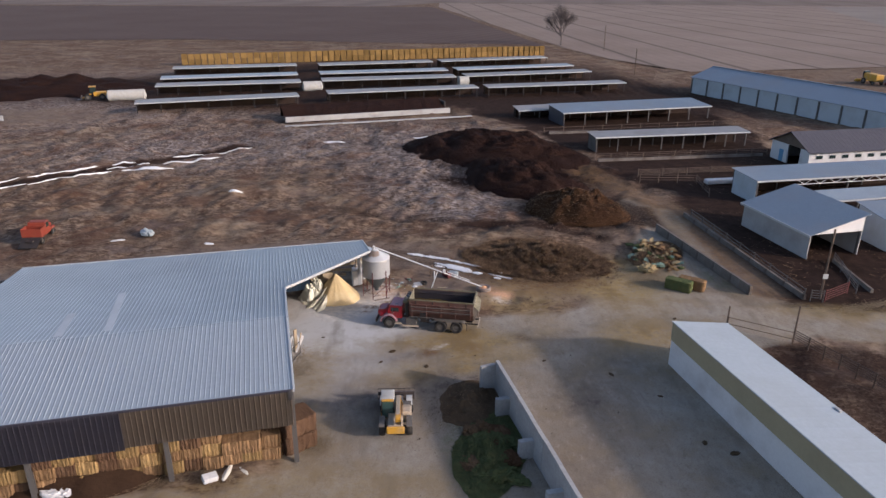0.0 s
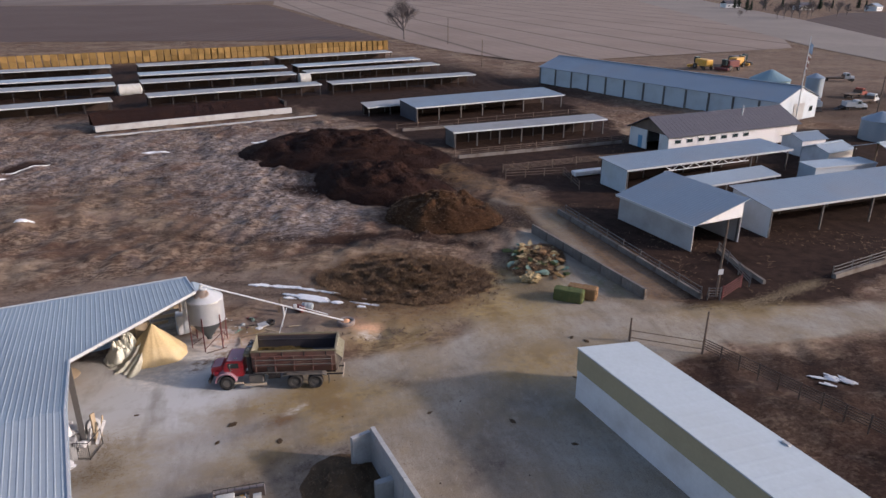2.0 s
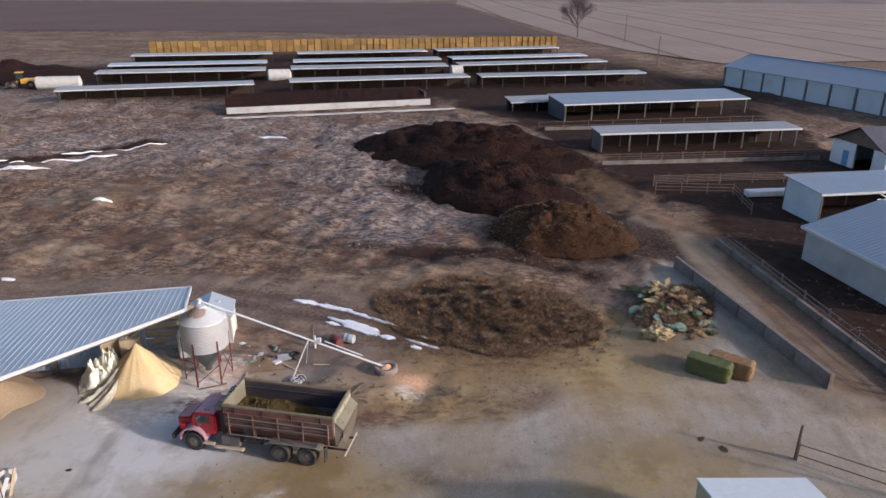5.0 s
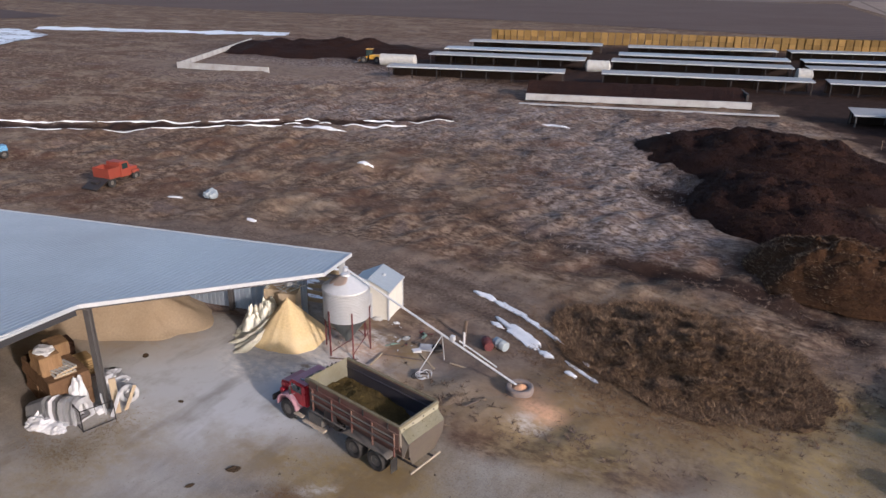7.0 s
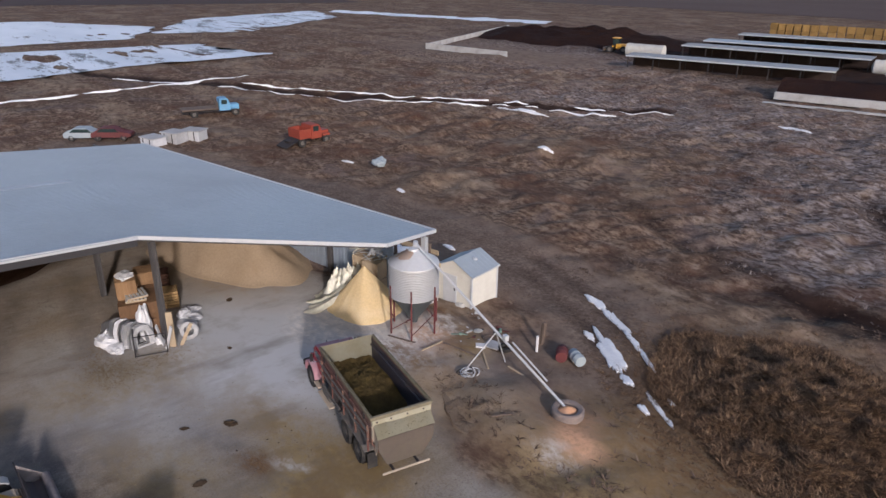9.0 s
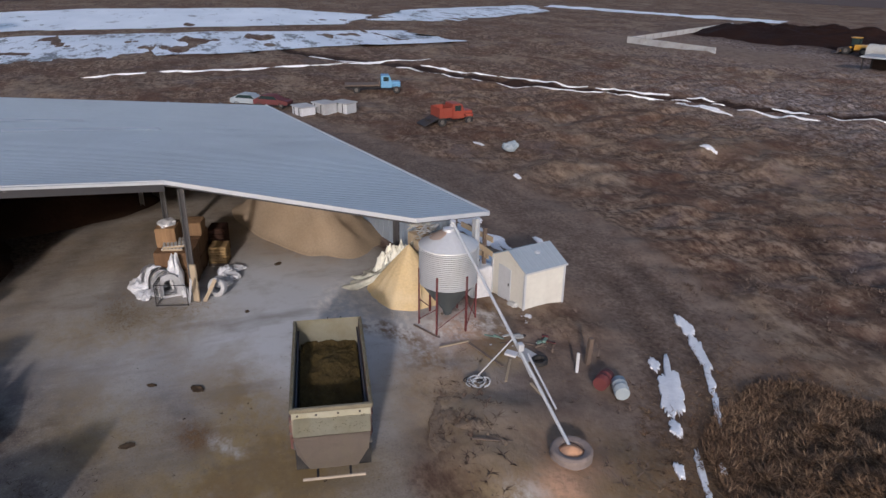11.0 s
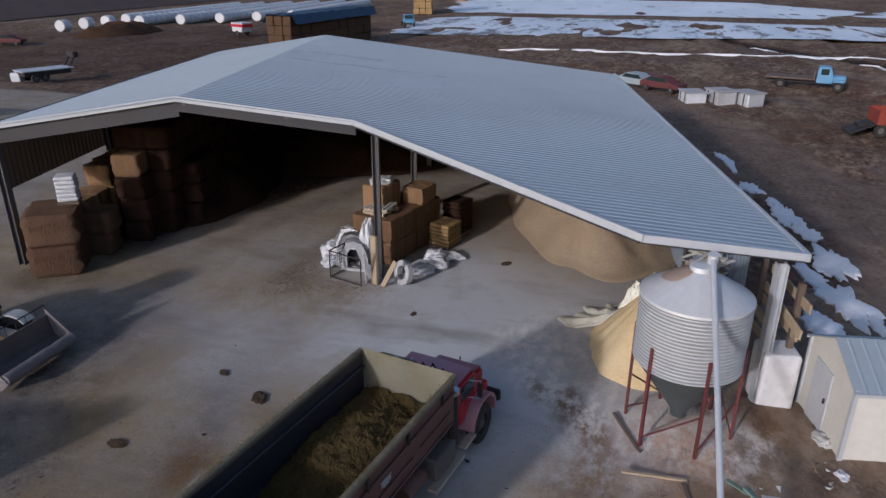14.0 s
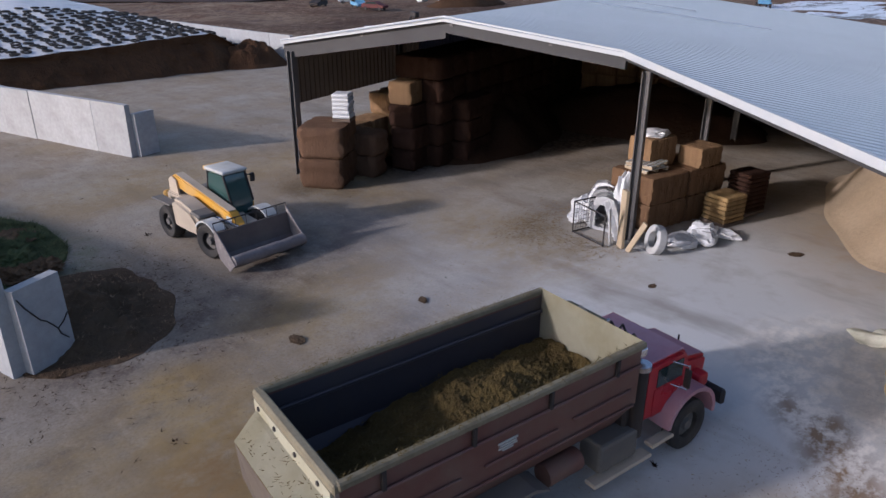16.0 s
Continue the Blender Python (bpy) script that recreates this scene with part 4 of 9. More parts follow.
def beam(p, q, w, h, drop=0.0):
    """A beam between two roof points (x, y), hung below the roof."""
    bm = fresh()
    a, b = Vector((*p, barn_top(p[1]) - drop)), Vector((*q, barn_top(q[1]) - drop))
    d = (b - a)
    side = Vector((-d.y, d.x, 0)).normalized() * w / 2
    vs = [bm.verts.new(v + o) for v in (a, b) for o in (side, -side, side - Vector((0, 0, h)), -side - Vector((0, 0, h)))]
    for f in ((0, 1, 5, 4), (2, 6, 7, 3), (0, 4, 6, 2), (1, 3, 7, 5), (0, 2, 3, 1), (4, 5, 7, 6)):
        bm.faces.new([vs[i] for i in f])
    return bm


EDGE = [(0.14, -0.05), (0.1, RIDGE), (0.16, 14.0), (8.15, 22.65), (7.95, NORTH)]
for p, q in zip(EDGE, EDGE[1:]):
    part("fascia", beam(p, q, 0.10, 0.2, -0.07), M_TRIM, barn, "white metal edge trim")
    pi, qi = (p[0] - 0.25, p[1]), (q[0] - 0.25, q[1])
    part("rafter", beam(pi, qi, 0.22, 0.6 if p[1] < 5 else 0.42 if p[1] < 12 else 0.14, 0.1), M_RAFT, barn)
for xa, ya, xb, yb, w in ((-11.62, 8.2, -12.15, 16.4, 0.55), (-14.66, 8.0, -14.86, 12.6, 0.55)):
    part("roof_strip", beam((xa, ya), (xb, yb), w, 0.006, -0.03), M_ROOFP, barn, "pale worn strip of roofing")
part("fascia", beam((west_x(WEST, 26.5), north_y(WEST)), (7.95, NORTH), 0.10, 0.22, -0.06), M_TRIM, barn, "white metal edge trim")
part("fascia", beam((WEST, -0.02), (0, -0.02), 0.06, 0.16, -0.04), M_SIDEN, barn)
for x in (-7.6, -15.2, -21.2):
    for p, q in (((x, 0.2), (x, RIDGE)), ((x, RIDGE), (x, north_y(x) - 0.2))):
        part("rafter", beam(p, q, 0.2, 0.6, 0.1), M_STEEL, barn)
for y in (3.9, 7.8, 11.5, 15.5, 19.4, 23.3):
    part("purlin", beam((WEST + 0.2, y), (0 if y < 15 else 0.0, y), 0.12, 0.2, 0.06), M_STEEL, barn)
for x, y in ((-0.02, 0.3), (-0.04, 14.69), (7.5, 26.35), (-7.6, 0.35), (-15.2, 0.35), (-23.5, 0.35), (-7.6, 15.2), (-15.2, 15.2), (-7.6, 26.2), (-15.2, 26.1), (-21.4, 26.0), (-0.3, 26.3)):
    bm = fresh()
    z = barn_top(y) - 0.45
    for q in ((-0.15, -0.13, 0.15, -0.10), (-0.15, 0.10, 0.15, 0.13), (-0.025, -0.1, 0.025, 0.1)):
        box(bm, (q[0], q[1], -0.1), (q[2], q[3], z))
    part("post", bm, M_TRIM if x > 5 else M_STEEL, barn, "white post" if x > 5 else "", at=pose(x, y, 0))


def siding(p, q, z0, top, material, pitch=0.3):
    """Ribbed wall sheet between two local points."""
    p, q = Vector((*p, 0)), Vector((*q, 0))
    d = q - p
    n = max(1, int(d.length / pitch))
    out = Vector((d.y, -d.x, 0)).normalized()
    bm = fresh()
    lo, hi = [], []
    for i in range(n):
        for f, h in ((0, 0), (0.7, 0), (0.78, 0.035), (0.92, 0.035)):
            v = p + d * ((i + f) / n) + out * h
            lo.append(bm.verts.new((v.x, v.y, z0)))
            hi.append(bm.verts.new((v.x, v.y, top(v))))
    v = q
    lo.append(bm.verts.new((v.x, v.y, z0)))
    hi.append(bm.verts.new((v.x, v.y, top(v))))
    for i in range(len(lo) - 1):
        bm.faces.new((lo[i], lo[i + 1], hi[i + 1], hi[i]))
    bmesh.ops.solidify(bm, geom=bm.faces[:], thickness=0.03)
    part("siding", bm, material, barn)


flat = lambda v: barn_top(max(0, min(v.y, NORTH))) - 0.06
siding((-9.8, 0.05), (-0.02, 0.05), 2.95, flat, M_SIDING)
siding((WEST, 0.05), (-9.8, 0.05), 2.8, flat, M_SIDEN)
siding((west_x(WEST, 26.5) + 0.05, 26.4), (west_x(WEST, RIDGE) + 0.05, RIDGE), 0, flat, M_SIDING)
siding((west_x(WEST, RIDGE) + 0.05, RIDGE), (WEST + 0.05, 0.1), 0, flat, M_SIDING)
siding((5.0, NORTH - 0.25), (west_x(WEST, 26.5) + 0.1, 26.4), 0, flat, M_WALLB)


def B(x, y, z=0, rz=0):
    """A place in the barn's own axes."""
    return BARN @ pose(x, y, z, 0, 0, rz)


def heap(name, label, category, at, rx, ry, h, material, seed=0, lump=0.12, power=1.0, n=46, size=1.5, edge=0.0):
    """A heap of loose stuff with an uneven outline."""
    bm = fresh()
    rings = []
    for i in range(n // 2 + 1):
        f = i / (n // 2)
        ring = []
        for j in range(n):
            a = j * math.tau / n
            wob = 1 + 0.16 * noise.noise((math.cos(a) * 1.3 + seed * 7.1, math.sin(a) * 1.3, 0.3)) + 0.07 * noise.noise((math.cos(a) * 4 + seed, math.sin(a) * 4, 2.3))
            x, y = rx * f * wob * math.cos(a), ry * f * wob * math.sin(a)
            z = h * (1 - f) ** power if power <= 1.2 else h * (1 - f ** power) ** (1 + edge)
            z += lump * (1 - f ** 4) * (noise.fractal((x / size + seed * 3.3, y / size, seed), 0.8, 2.0, 5))
            z = max(z, 0.02) if f < 0.99 else -0.12
            ring.append(bm.verts.new((x, y, z)) if i else None)
        if i == 0:
            c = bm.verts.new((0, 0, h + lump * 0.3))
            ring = [c] * n
        rings.append(ring)
    for j in range(n):
        bm.faces.new((rings[0][0], rings[1][j], rings[1][(j + 1) % n]))
    for a, b in zip(rings[1:], rings[2:]):
        for j in range(n):
            bm.faces.new((a[j], b[j], b[(j + 1) % n], a[(j + 1) % n]))
    ob = solo(name, bm, material, label, category, at, smooth=True)
    return ob


# meal and corn heaps in and beside the barn
heap("meal_mound", "large tan mound of ground meal against the wall", "meal mound", B(-7.3, 23.4, 0, 6), 7.2, 3.7, 3.2, M_MEAL, 1, 0.26, 2.1, 72, 1.3, 0.7)
heap("meal_mound", "mound of feed in the barn, shade painted into its brown", "feed mound", B(-17.5, 10), 4.5, 7, 2.0, M_FEEDSHADE, 2, 0.3, 2.0)
heap("corn_mound", "steep yellow mound of ground corn", "corn mound", pose(-9.5, 63.6, 0), 2.25, 2.1, 2.55, M_CORN, 3, 0.07, 1.0, 64)


def bale(w=1.2, d=0.95, h=0.95, material=None, strings=True):
    """A rectangular bale: soft edges, bulging sides and cords pressed in."""
    bm = fresh()
    nx_, ny_, nz_ = 16, 8, 8
    grid = {}
    for i in range(nx_ + 1):
        for j in range(ny_ + 1):
            for k_ in range(nz_ + 1):
                if i in (0, nx_) or j in (0, ny_) or k_ in (0, nz_):
                    u, v, s = i / nx_ * 2 - 1, j / ny_ * 2 - 1, k_ / nz_ * 2 - 1
                    p = Vector((u, v, s))
                    l4 = (abs(u) ** 16 + abs(v) ** 16 + abs(s) ** 16) ** (1 / 16)
                    p = p / l4
                    wob = 0.06 * noise.noise((u * 2.5 + w, v * 2.5, s * 2.5 + d)) + 0.045 * noise.noise((u * 6, v * 6, s * 6 + d)) + 0.03 * noise.noise((u * 17, v * 13, s * 13 + w))
                    cord = -0.026 if strings and i % 3 == 1 else 0.012
                    grid[i, j, k_] = bm.verts.new((p.x * w / 2 + wob, p.y * (d / 2 + wob + cord), h / 2 + p.z * (h / 2 + cord * 0.6)))
    g = grid
    for i in range(nx_):
        for j in range(ny_):
            for k_ in (0, nz_):
                bm.faces.new((g[i, j, k_], g[i + 1, j, k_], g[i + 1, j + 1, k_], g[i, j + 1, k_]))
    for i in range(nx_):
        for k_ in range(nz_):
            for j in (0, ny_):
                bm.faces.new((g[i, j, k_], g[i + 1, j, k_], g[i + 1, j, k_ + 1], g[i, j, k_ + 1]))
    for j in range(ny_):
        for k_ in range(nz_):
            for i in (0, nx_):
                bm.faces.new((g[i, j, k_], g[i, j + 1, k_], g[i, j + 1, k_ + 1], g[i, j, k_ + 1]))
    return bm


STRAW_BALE = to_mesh("straw_bale", bale(2.4, 1.2, 0.95), M_STRAW, True)
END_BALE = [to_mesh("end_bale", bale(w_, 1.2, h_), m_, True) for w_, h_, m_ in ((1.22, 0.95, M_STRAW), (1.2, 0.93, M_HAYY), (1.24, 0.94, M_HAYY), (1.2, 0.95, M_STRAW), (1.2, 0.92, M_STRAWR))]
BROWN_BALE = to_mesh("straw_bale", bale(2.4, 1.2, 0.95), M_STRAWM, True)
SHADE_BALE = to_mesh("straw_bale", bale(2.4, 1.2, 0.95), M_STRAWSHADE, True)
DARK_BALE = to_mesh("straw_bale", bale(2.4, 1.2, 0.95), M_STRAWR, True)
GOLD_BALE = to_mesh("hay_bale", bale(2.4, 1.2, 1.2), M_HAYW, True)


def put_bale(mesh, at, label="large rectangular straw bale with cords", group="straw bales in the barn", name="straw_bale"):
    ob = new(name, mesh)
    ob.matrix_basis = at
    return tagged(ob, label, "bale", group)


for i in range(19):
    for lvl in range(3):
        if i > 15 and lvl > 1 or (i in (5, 6) and lvl == 2):
            continue
        x = -22.95 + i * 1.19
        put_bale(random.choice(END_BALE), B(x, 1.25 + 0.3 * random.random() - 0.12 * lvl, lvl * 0.95, random.uniform(-4, 4)))
for i in range(6):
    for lvl in range(4):
        put_bale(STRAW_BALE, B(-22, 4 + i * 1.24, lvl * 0.95, random.uniform(-2, 2)))
# high inner stack in the straw that carries painted shade
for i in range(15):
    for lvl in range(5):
        put_bale(SHADE_BALE, B(-21.9 + i * 1.24, 3.75 + random.uniform(-0.08, 0.08), lvl * 0.95, 90 + random.uniform(-3, 3)), "straw bale in the high inner stack, darkened for shade")
# stack inside the open front, its straw colour darkened for the shade there
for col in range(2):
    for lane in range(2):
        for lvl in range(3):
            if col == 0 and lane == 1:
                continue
            put_bale(SHADE_BALE, B(-3.9 - 2.5 * col + random.uniform(-0.1, 0.1), 3.7 + 1.27 * lane + random.uniform(-0.06, 0.06), lvl * 0.95, random.uniform(-2.5, 2.5)))
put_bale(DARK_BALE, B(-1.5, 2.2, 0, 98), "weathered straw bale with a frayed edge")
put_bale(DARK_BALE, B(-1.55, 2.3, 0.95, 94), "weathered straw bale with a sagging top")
heap("feed_mound", "loose feed heaped in the barn, shade painted into its brown", "feed mound", B(-11.5, 3.4, 0, 14), 7.0, 3.9, 2.9, M_FEEDSHADE, 12, 0.5, 1.9, 64, 1.8, 0.5)
# stack running back from the middle post
AX, SIDE = Vector((-0.978, 0.208, 0)), Vector((-0.208, -0.978, 0))
for k_, lane, lvl in ((0, 0, 0), (1, 0, 0), (0, 0, 1), (1, 0, 1), (0, 1, 0), (1, 1, 0), (0, 1, 1), (1, 1, 1), (0.25, 1, 2), (1.0, 0, 2)):
    p_ = Vector((-13.0, 53.3, 0)) + AX * (1.0 + 1.93 * k_) + SIDE * (0.46 + 0.92 * lane)
    fit_ = Matrix.Diagonal((0.6 if lane else 0.5, 0.82, 1.1 if lane else 0.75, 1)) if lvl == 2 else Matrix.Diagonal((0.82, 0.8, 1.02, 1))
    put_bale(BROWN_BALE if lvl < 2 else STRAW_BALE, pose(p_.x, p_.y, lvl * 0.95, 0, 0, 168 + random.uniform(-2, 2)) @ fit_, "weathered brown straw bale with a frayed bulging edge")


# ---- hay wall and bale stacks ----
for i in range(62):
    for lvl in range(2):
        f = i / 61
        put_bale(GOLD_BALE, pose(-86.5 + 124 * f, 242 + 38 * f + 1.0 * float(ripple(f * 60.0, 0.0, 9)), lvl * 1.84, 0, 0, 17 + random.uniform(-5, 5)) @ Matrix.Diagonal((random.uniform(0.76, 0.83), 1.4, random.uniform(1.45, 1.56) if lvl else 1.55, 1)),
                 "golden square hay bales stacked in a long wall", "bales in the long hay wall", "hay_bale")

# ---- manure ----
heap("manure_mound", "broad dark brown manure mound", "heap", pose(9.5, 123.5, 0, 0, 0, -30), 16, 12.5, 3.2, M_MANURE, 4, 1.0, 1.9, 64, 4)
heap("manure_mound", "dark brown manure mound", "heap", pose(12.5, 104.5, 0, 0, 0, -60), 13, 7.5, 2.8, M_MANURE, 5, 0.9, 1.9, 60, 3.5)
heap("compost_mound", "brown compost mound with a rough top", "heap", pose(18.2, 90.2, 0, 0, 0, -20), 6.9, 5.4, 2.9, M_COMPOST, 6, 0.8, 2.0, 84, 2.2)
heap("compost_mound", "flat heap of straw-brown compost", "heap", pose(10.9, 74.0, 0, 0, 0, -15), 8.0, 6.2, 1.2, M_BRUSH, 7, 0.5, 1.5, 150, 1.3, 1.3)
heap("manure_mound", "far dark red-brown manure bank", "heap", pose(-108, 186, 0, 0, 0, 15), 33, 17, 3.0, M_MANURE, 8, 1.2, 2.0, 48, 8)
heap("silage_mound", "brown heap of spilled silage behind the wall", "heap", pose(2.9, 46.1, 0, 0, 0, 75), 3.1, 2.2, 0.75, M_SPILL, 9, 0.3, 1.5, 70, 0.9, 1.3)


# ---- feed bin, auger and shed ----
def feed_bin(at):
    t = thing("feed_bin", "round galvanised feed bin with a cone roof on rusty red legs", "feed bin", at)
    r = 1.3
    bm = fresh()
    prof = []
    for i in range(20):
        z = 1.95 + 1.65 * i / 19.5
        prof += [(r - 0.07, z), (r - 0.07, z + 0.03), (r + 0.04, z + 0.04), (r + 0.04, z + 0.066), (r - 0.07, z + 0.078)]
    lathe(bm, prof, n=40, caps=False)
    part("bin_wall", bm, M_GALV, t)
    bm = fresh()
    lathe(bm, [(r + 0.06, 3.58), (r + 0.05, 3.64), (0.28, 4.2), (0.26, 4.3), (0.02, 4.33)], n=32)
    part("cone_roof", bm, M_GALV, t)
    bm = fresh()
    n = 20
    up, dn = [], []
    for i in range(n + 1):
        a = math.radians(175 + 150 * i / n)
        far = 0.42 + 0.62 * math.sin(math.pi * i / n) ** 0.6 * (0.75 + 0.5 * noise.noise((i * 0.55, 3.0, 0.0)))
        up.append([bm.verts.new((q * math.cos(a), q * math.sin(a), 3.64 + 0.545 * (1.35 - q) + 0.012)) for q in (0.3, 0.5 * (0.3 + far), far)])
    for a, b in zip(up, up[1:]):
        for j in range(2):
            bm.faces.new((a[j], a[j + 1], b[j + 1], b[j]))
    bmesh.ops.solidify(bm, geom=bm.faces[:], thickness=0.008)
    part("dust_cover", bm, M_SALMON, t, "salmon meal dust on the roof")
    bm = fresh()
    lathe(bm, [(r, 1.97), (0.22, 0.62), (0.2, 0.45)], n=32)
    part("hopper", bm, M_HOPPER, t, "dark grey steel hopper", True)
    for i in range(6):
        a = i * math.tau / 6 + 0.35
        c, s = math.cos(a) * (r + 0.04), math.sin(a) * (r + 0.04)
        bm = fresh()
        box(bm, (-0.035, -0.04, -0.1), (0.035, 0.04, 2.6))
        part("leg", bm, M_RUST, t, "rusty red leg", at=pose(c, s, 0, 0, 0, math.degrees(a)))
        a2 = a + math.tau / 6
        bm = fresh()
        rod(bm, (c, s, 0.25), (math.cos(a2) * (r + 0.04), math.sin(a2) * (r + 0.04), 1.2), 0.025, n=5)
        part("brace", bm, M_RUST, t)
    return t


feed_bin(pose(-5.7, 64.35, 0) @ Matrix.Diagonal((0.985, 0.985, 1.09, 1)))

aug = thing("grain_auger", "long galvanised grain auger leaning on the bin", "auger", pose(4.2, 65.2, 0))
head, foot = Vector((-10.05, -0.6, 4.85)), Vector((0.42, 0.0, 0.48))
bm = fresh(); rod(bm, foot, head, 0.062, n=12); part("tube", bm, M_GALV, aug, smooth=True)
bm = fresh(); rod(bm, head + Vector((0, 0, 0.1)), head + Vector((-0.15, 0, -0.55)), 0.13, n=10); part("spout", bm, M_GALV, aug)
mid = foot.lerp(head, 0.42)
bm = fresh(); rod(bm, mid + Vector((0, 0, -0.05)), (-4.5, 0.9, 0), 0.03, n=6); part("strut", bm, M_GALV, aug)
bm = fresh(); rod(bm, mid + Vector((0, 0, -0.05)), (-4.9, -1.5, 0), 0.03, n=6); part("strut", bm, M_GALV, aug)
bm = fresh(); rbox(bm, (-0.13, -0.11, -0.2), (0.13, 0.11, 0.1), 0.03); part("motor", bm, M_GALV, aug, "grey drive motor", at=Matrix.Translation(foot.lerp(head, 0.36) + Vector((0, 0, 0.25))))
bm = fresh(); rod(bm, foot.lerp(head, 0.12) + Vector((0, 0.15, 0.12)), foot.lerp(head, 0.33) + Vector((0, 0.15, 0.18)), 0.04, n=8); part("pipe", bm, M_GALV, aug)


def tyre_mesh(r=0.55, w=0.35, hole=0.55):
    bm = fresh()
    ri = r * hole
    prof = [(ri, -w * 0.4), (ri * 1.25, -w * 0.5), (r * 0.9, -w * 0.5), (r, -w * 0.36), (r * 1.01, 0), (r, w * 0.36), (r * 0.9, w * 0.5), (ri * 1.25, w * 0.5), (ri, w * 0.4), (ri, -w * 0.4)]
    lathe(bm, prof, n=30, caps=False)
    return bm


bm = tyre_mesh(0.72, 0.5, 0.6)
solo("hopper_tyre", bm, M_TYRED, "old dusty tractor tyre used as an auger hopper", "tyre", pose(4.75, 65.2, 0.28), smooth=True)
heap("mineral_mound", "salmon-coloured mineral filling the tyre", "heap", pose(4.75, 65.2, 0.32), 0.5, 0.5, 0.26, M_PINK, 11, 0.05, 1.5, 20)


def garden_shed(at):
    """Local x runs along the ridge; the door is in the gable at the low end of x."""
    t = thing("storage_shed", "small cream storage shed with a pale grey roof", "shed", at)
    w, d, h, p = 2.4, 2.6, 2.15, 2.8
    bm = fresh(); box(bm, (-w / 2, -d / 2, 0), (w / 2, d / 2, h)); part("body", bm, M_CREAM, t)
    for s in (-1, 1):
        bm = fresh()
        vs = [bm.verts.new((s * (w / 2 - 0.03) + o, y, z)) for o in (-0.03, 0.03) for y, z in ((-d / 2, h), (d / 2, h), (0, p - 0.05))]
        bm.faces.new(vs[:3]); bm.faces.new(vs[3:][::-1])
        for i in range(3):
            bm.faces.new((vs[i], vs[(i + 1) % 3], vs[3 + (i + 1) % 3], vs[3 + i]))
        part("gable", bm, M_CREAM, t)
        bm = fresh()
        sheet(bm, -w / 2 - 0.08, w / 2 + 0.08, -d / 2 - 0.12, 0.0, h - 0.05, p, 0.3, 0.012, 0.04)
        part("roof", bm, M_ROOF, t, "pale grey roof", at=pose(0, 0, 0, 0, 0, 0 if s < 0 else 180))
        bm = fresh(); box(bm, (-w / 2 - 0.09, s * (d / 2 + 0.12) - 0.02, h - 0.13), (w / 2 + 0.09, s * (d / 2 + 0.12) + 0.02, h - 0.04)); part("eave_trim", bm, M_TRIM, t)
    for x in (-w / 2, w / 2):
        for y in (-d / 2, d / 2):
            bm = fresh(); box(bm, (x - 0.05, y - 0.05, 0), (x + 0.05, y + 0.05, h)); part("corner_trim", bm, M_TRIM, t)
    bm = fresh(); rbox(bm, (-w / 2 - 0.05, -0.25, 0.06), (-w / 2 - 0.003, 0.75, 1.85), 0.02); dr = part("door", bm, M_TRIM, t, "white door")
    bm = fresh(); rbox(bm, (-w / 2 - 0.1, -0.15, 0.95), (-w / 2 - 0.05, -0.1, 1.1), 0.01); part("handle", bm, M_DARK, dr)
    bm = fresh(); lathe(bm, [(0.14, 0), (0.14, 0.08), (0.05, 0.12)], n=12); part("roof_vent", bm, M_TRIM, t, at=pose(0.1, -0.5, 2.56))
    return t


garden_shed(pose(-7.05, 69.0, 0, 0, 0, 103))


# ---- the feed truck ----
def wheel(t, x, y, r=0.52, w=0.3, rim=None, steer=0):
    side = 1 if y > 0 else -1
    tyre = part("wheel", tyre_mesh(r, w, 0.52), M_BLACK, t, "black tyre", True, at=pose(x, y, r, 90, 0, steer))
    bm = fresh()
    lathe(bm, [(r * 0.54, -w * 0.35), (r * 0.5, -w * 0.1 * side), (r * 0.24, 0.05 * -side), (r * 0.2, -w * 0.4 * side), (0.02, -w * 0.42 * side)], n=18)
    part("rim", bm, rim or M_DIRTY, tyre, "dusty steel rim", True)


def bounds_x(ob):
    """The middle of a part along its thing's x axis."""
    return (ob.matrix_basis @ (sum((Vector(c) for c in ob.bound_box), Vector()) / 8)).x


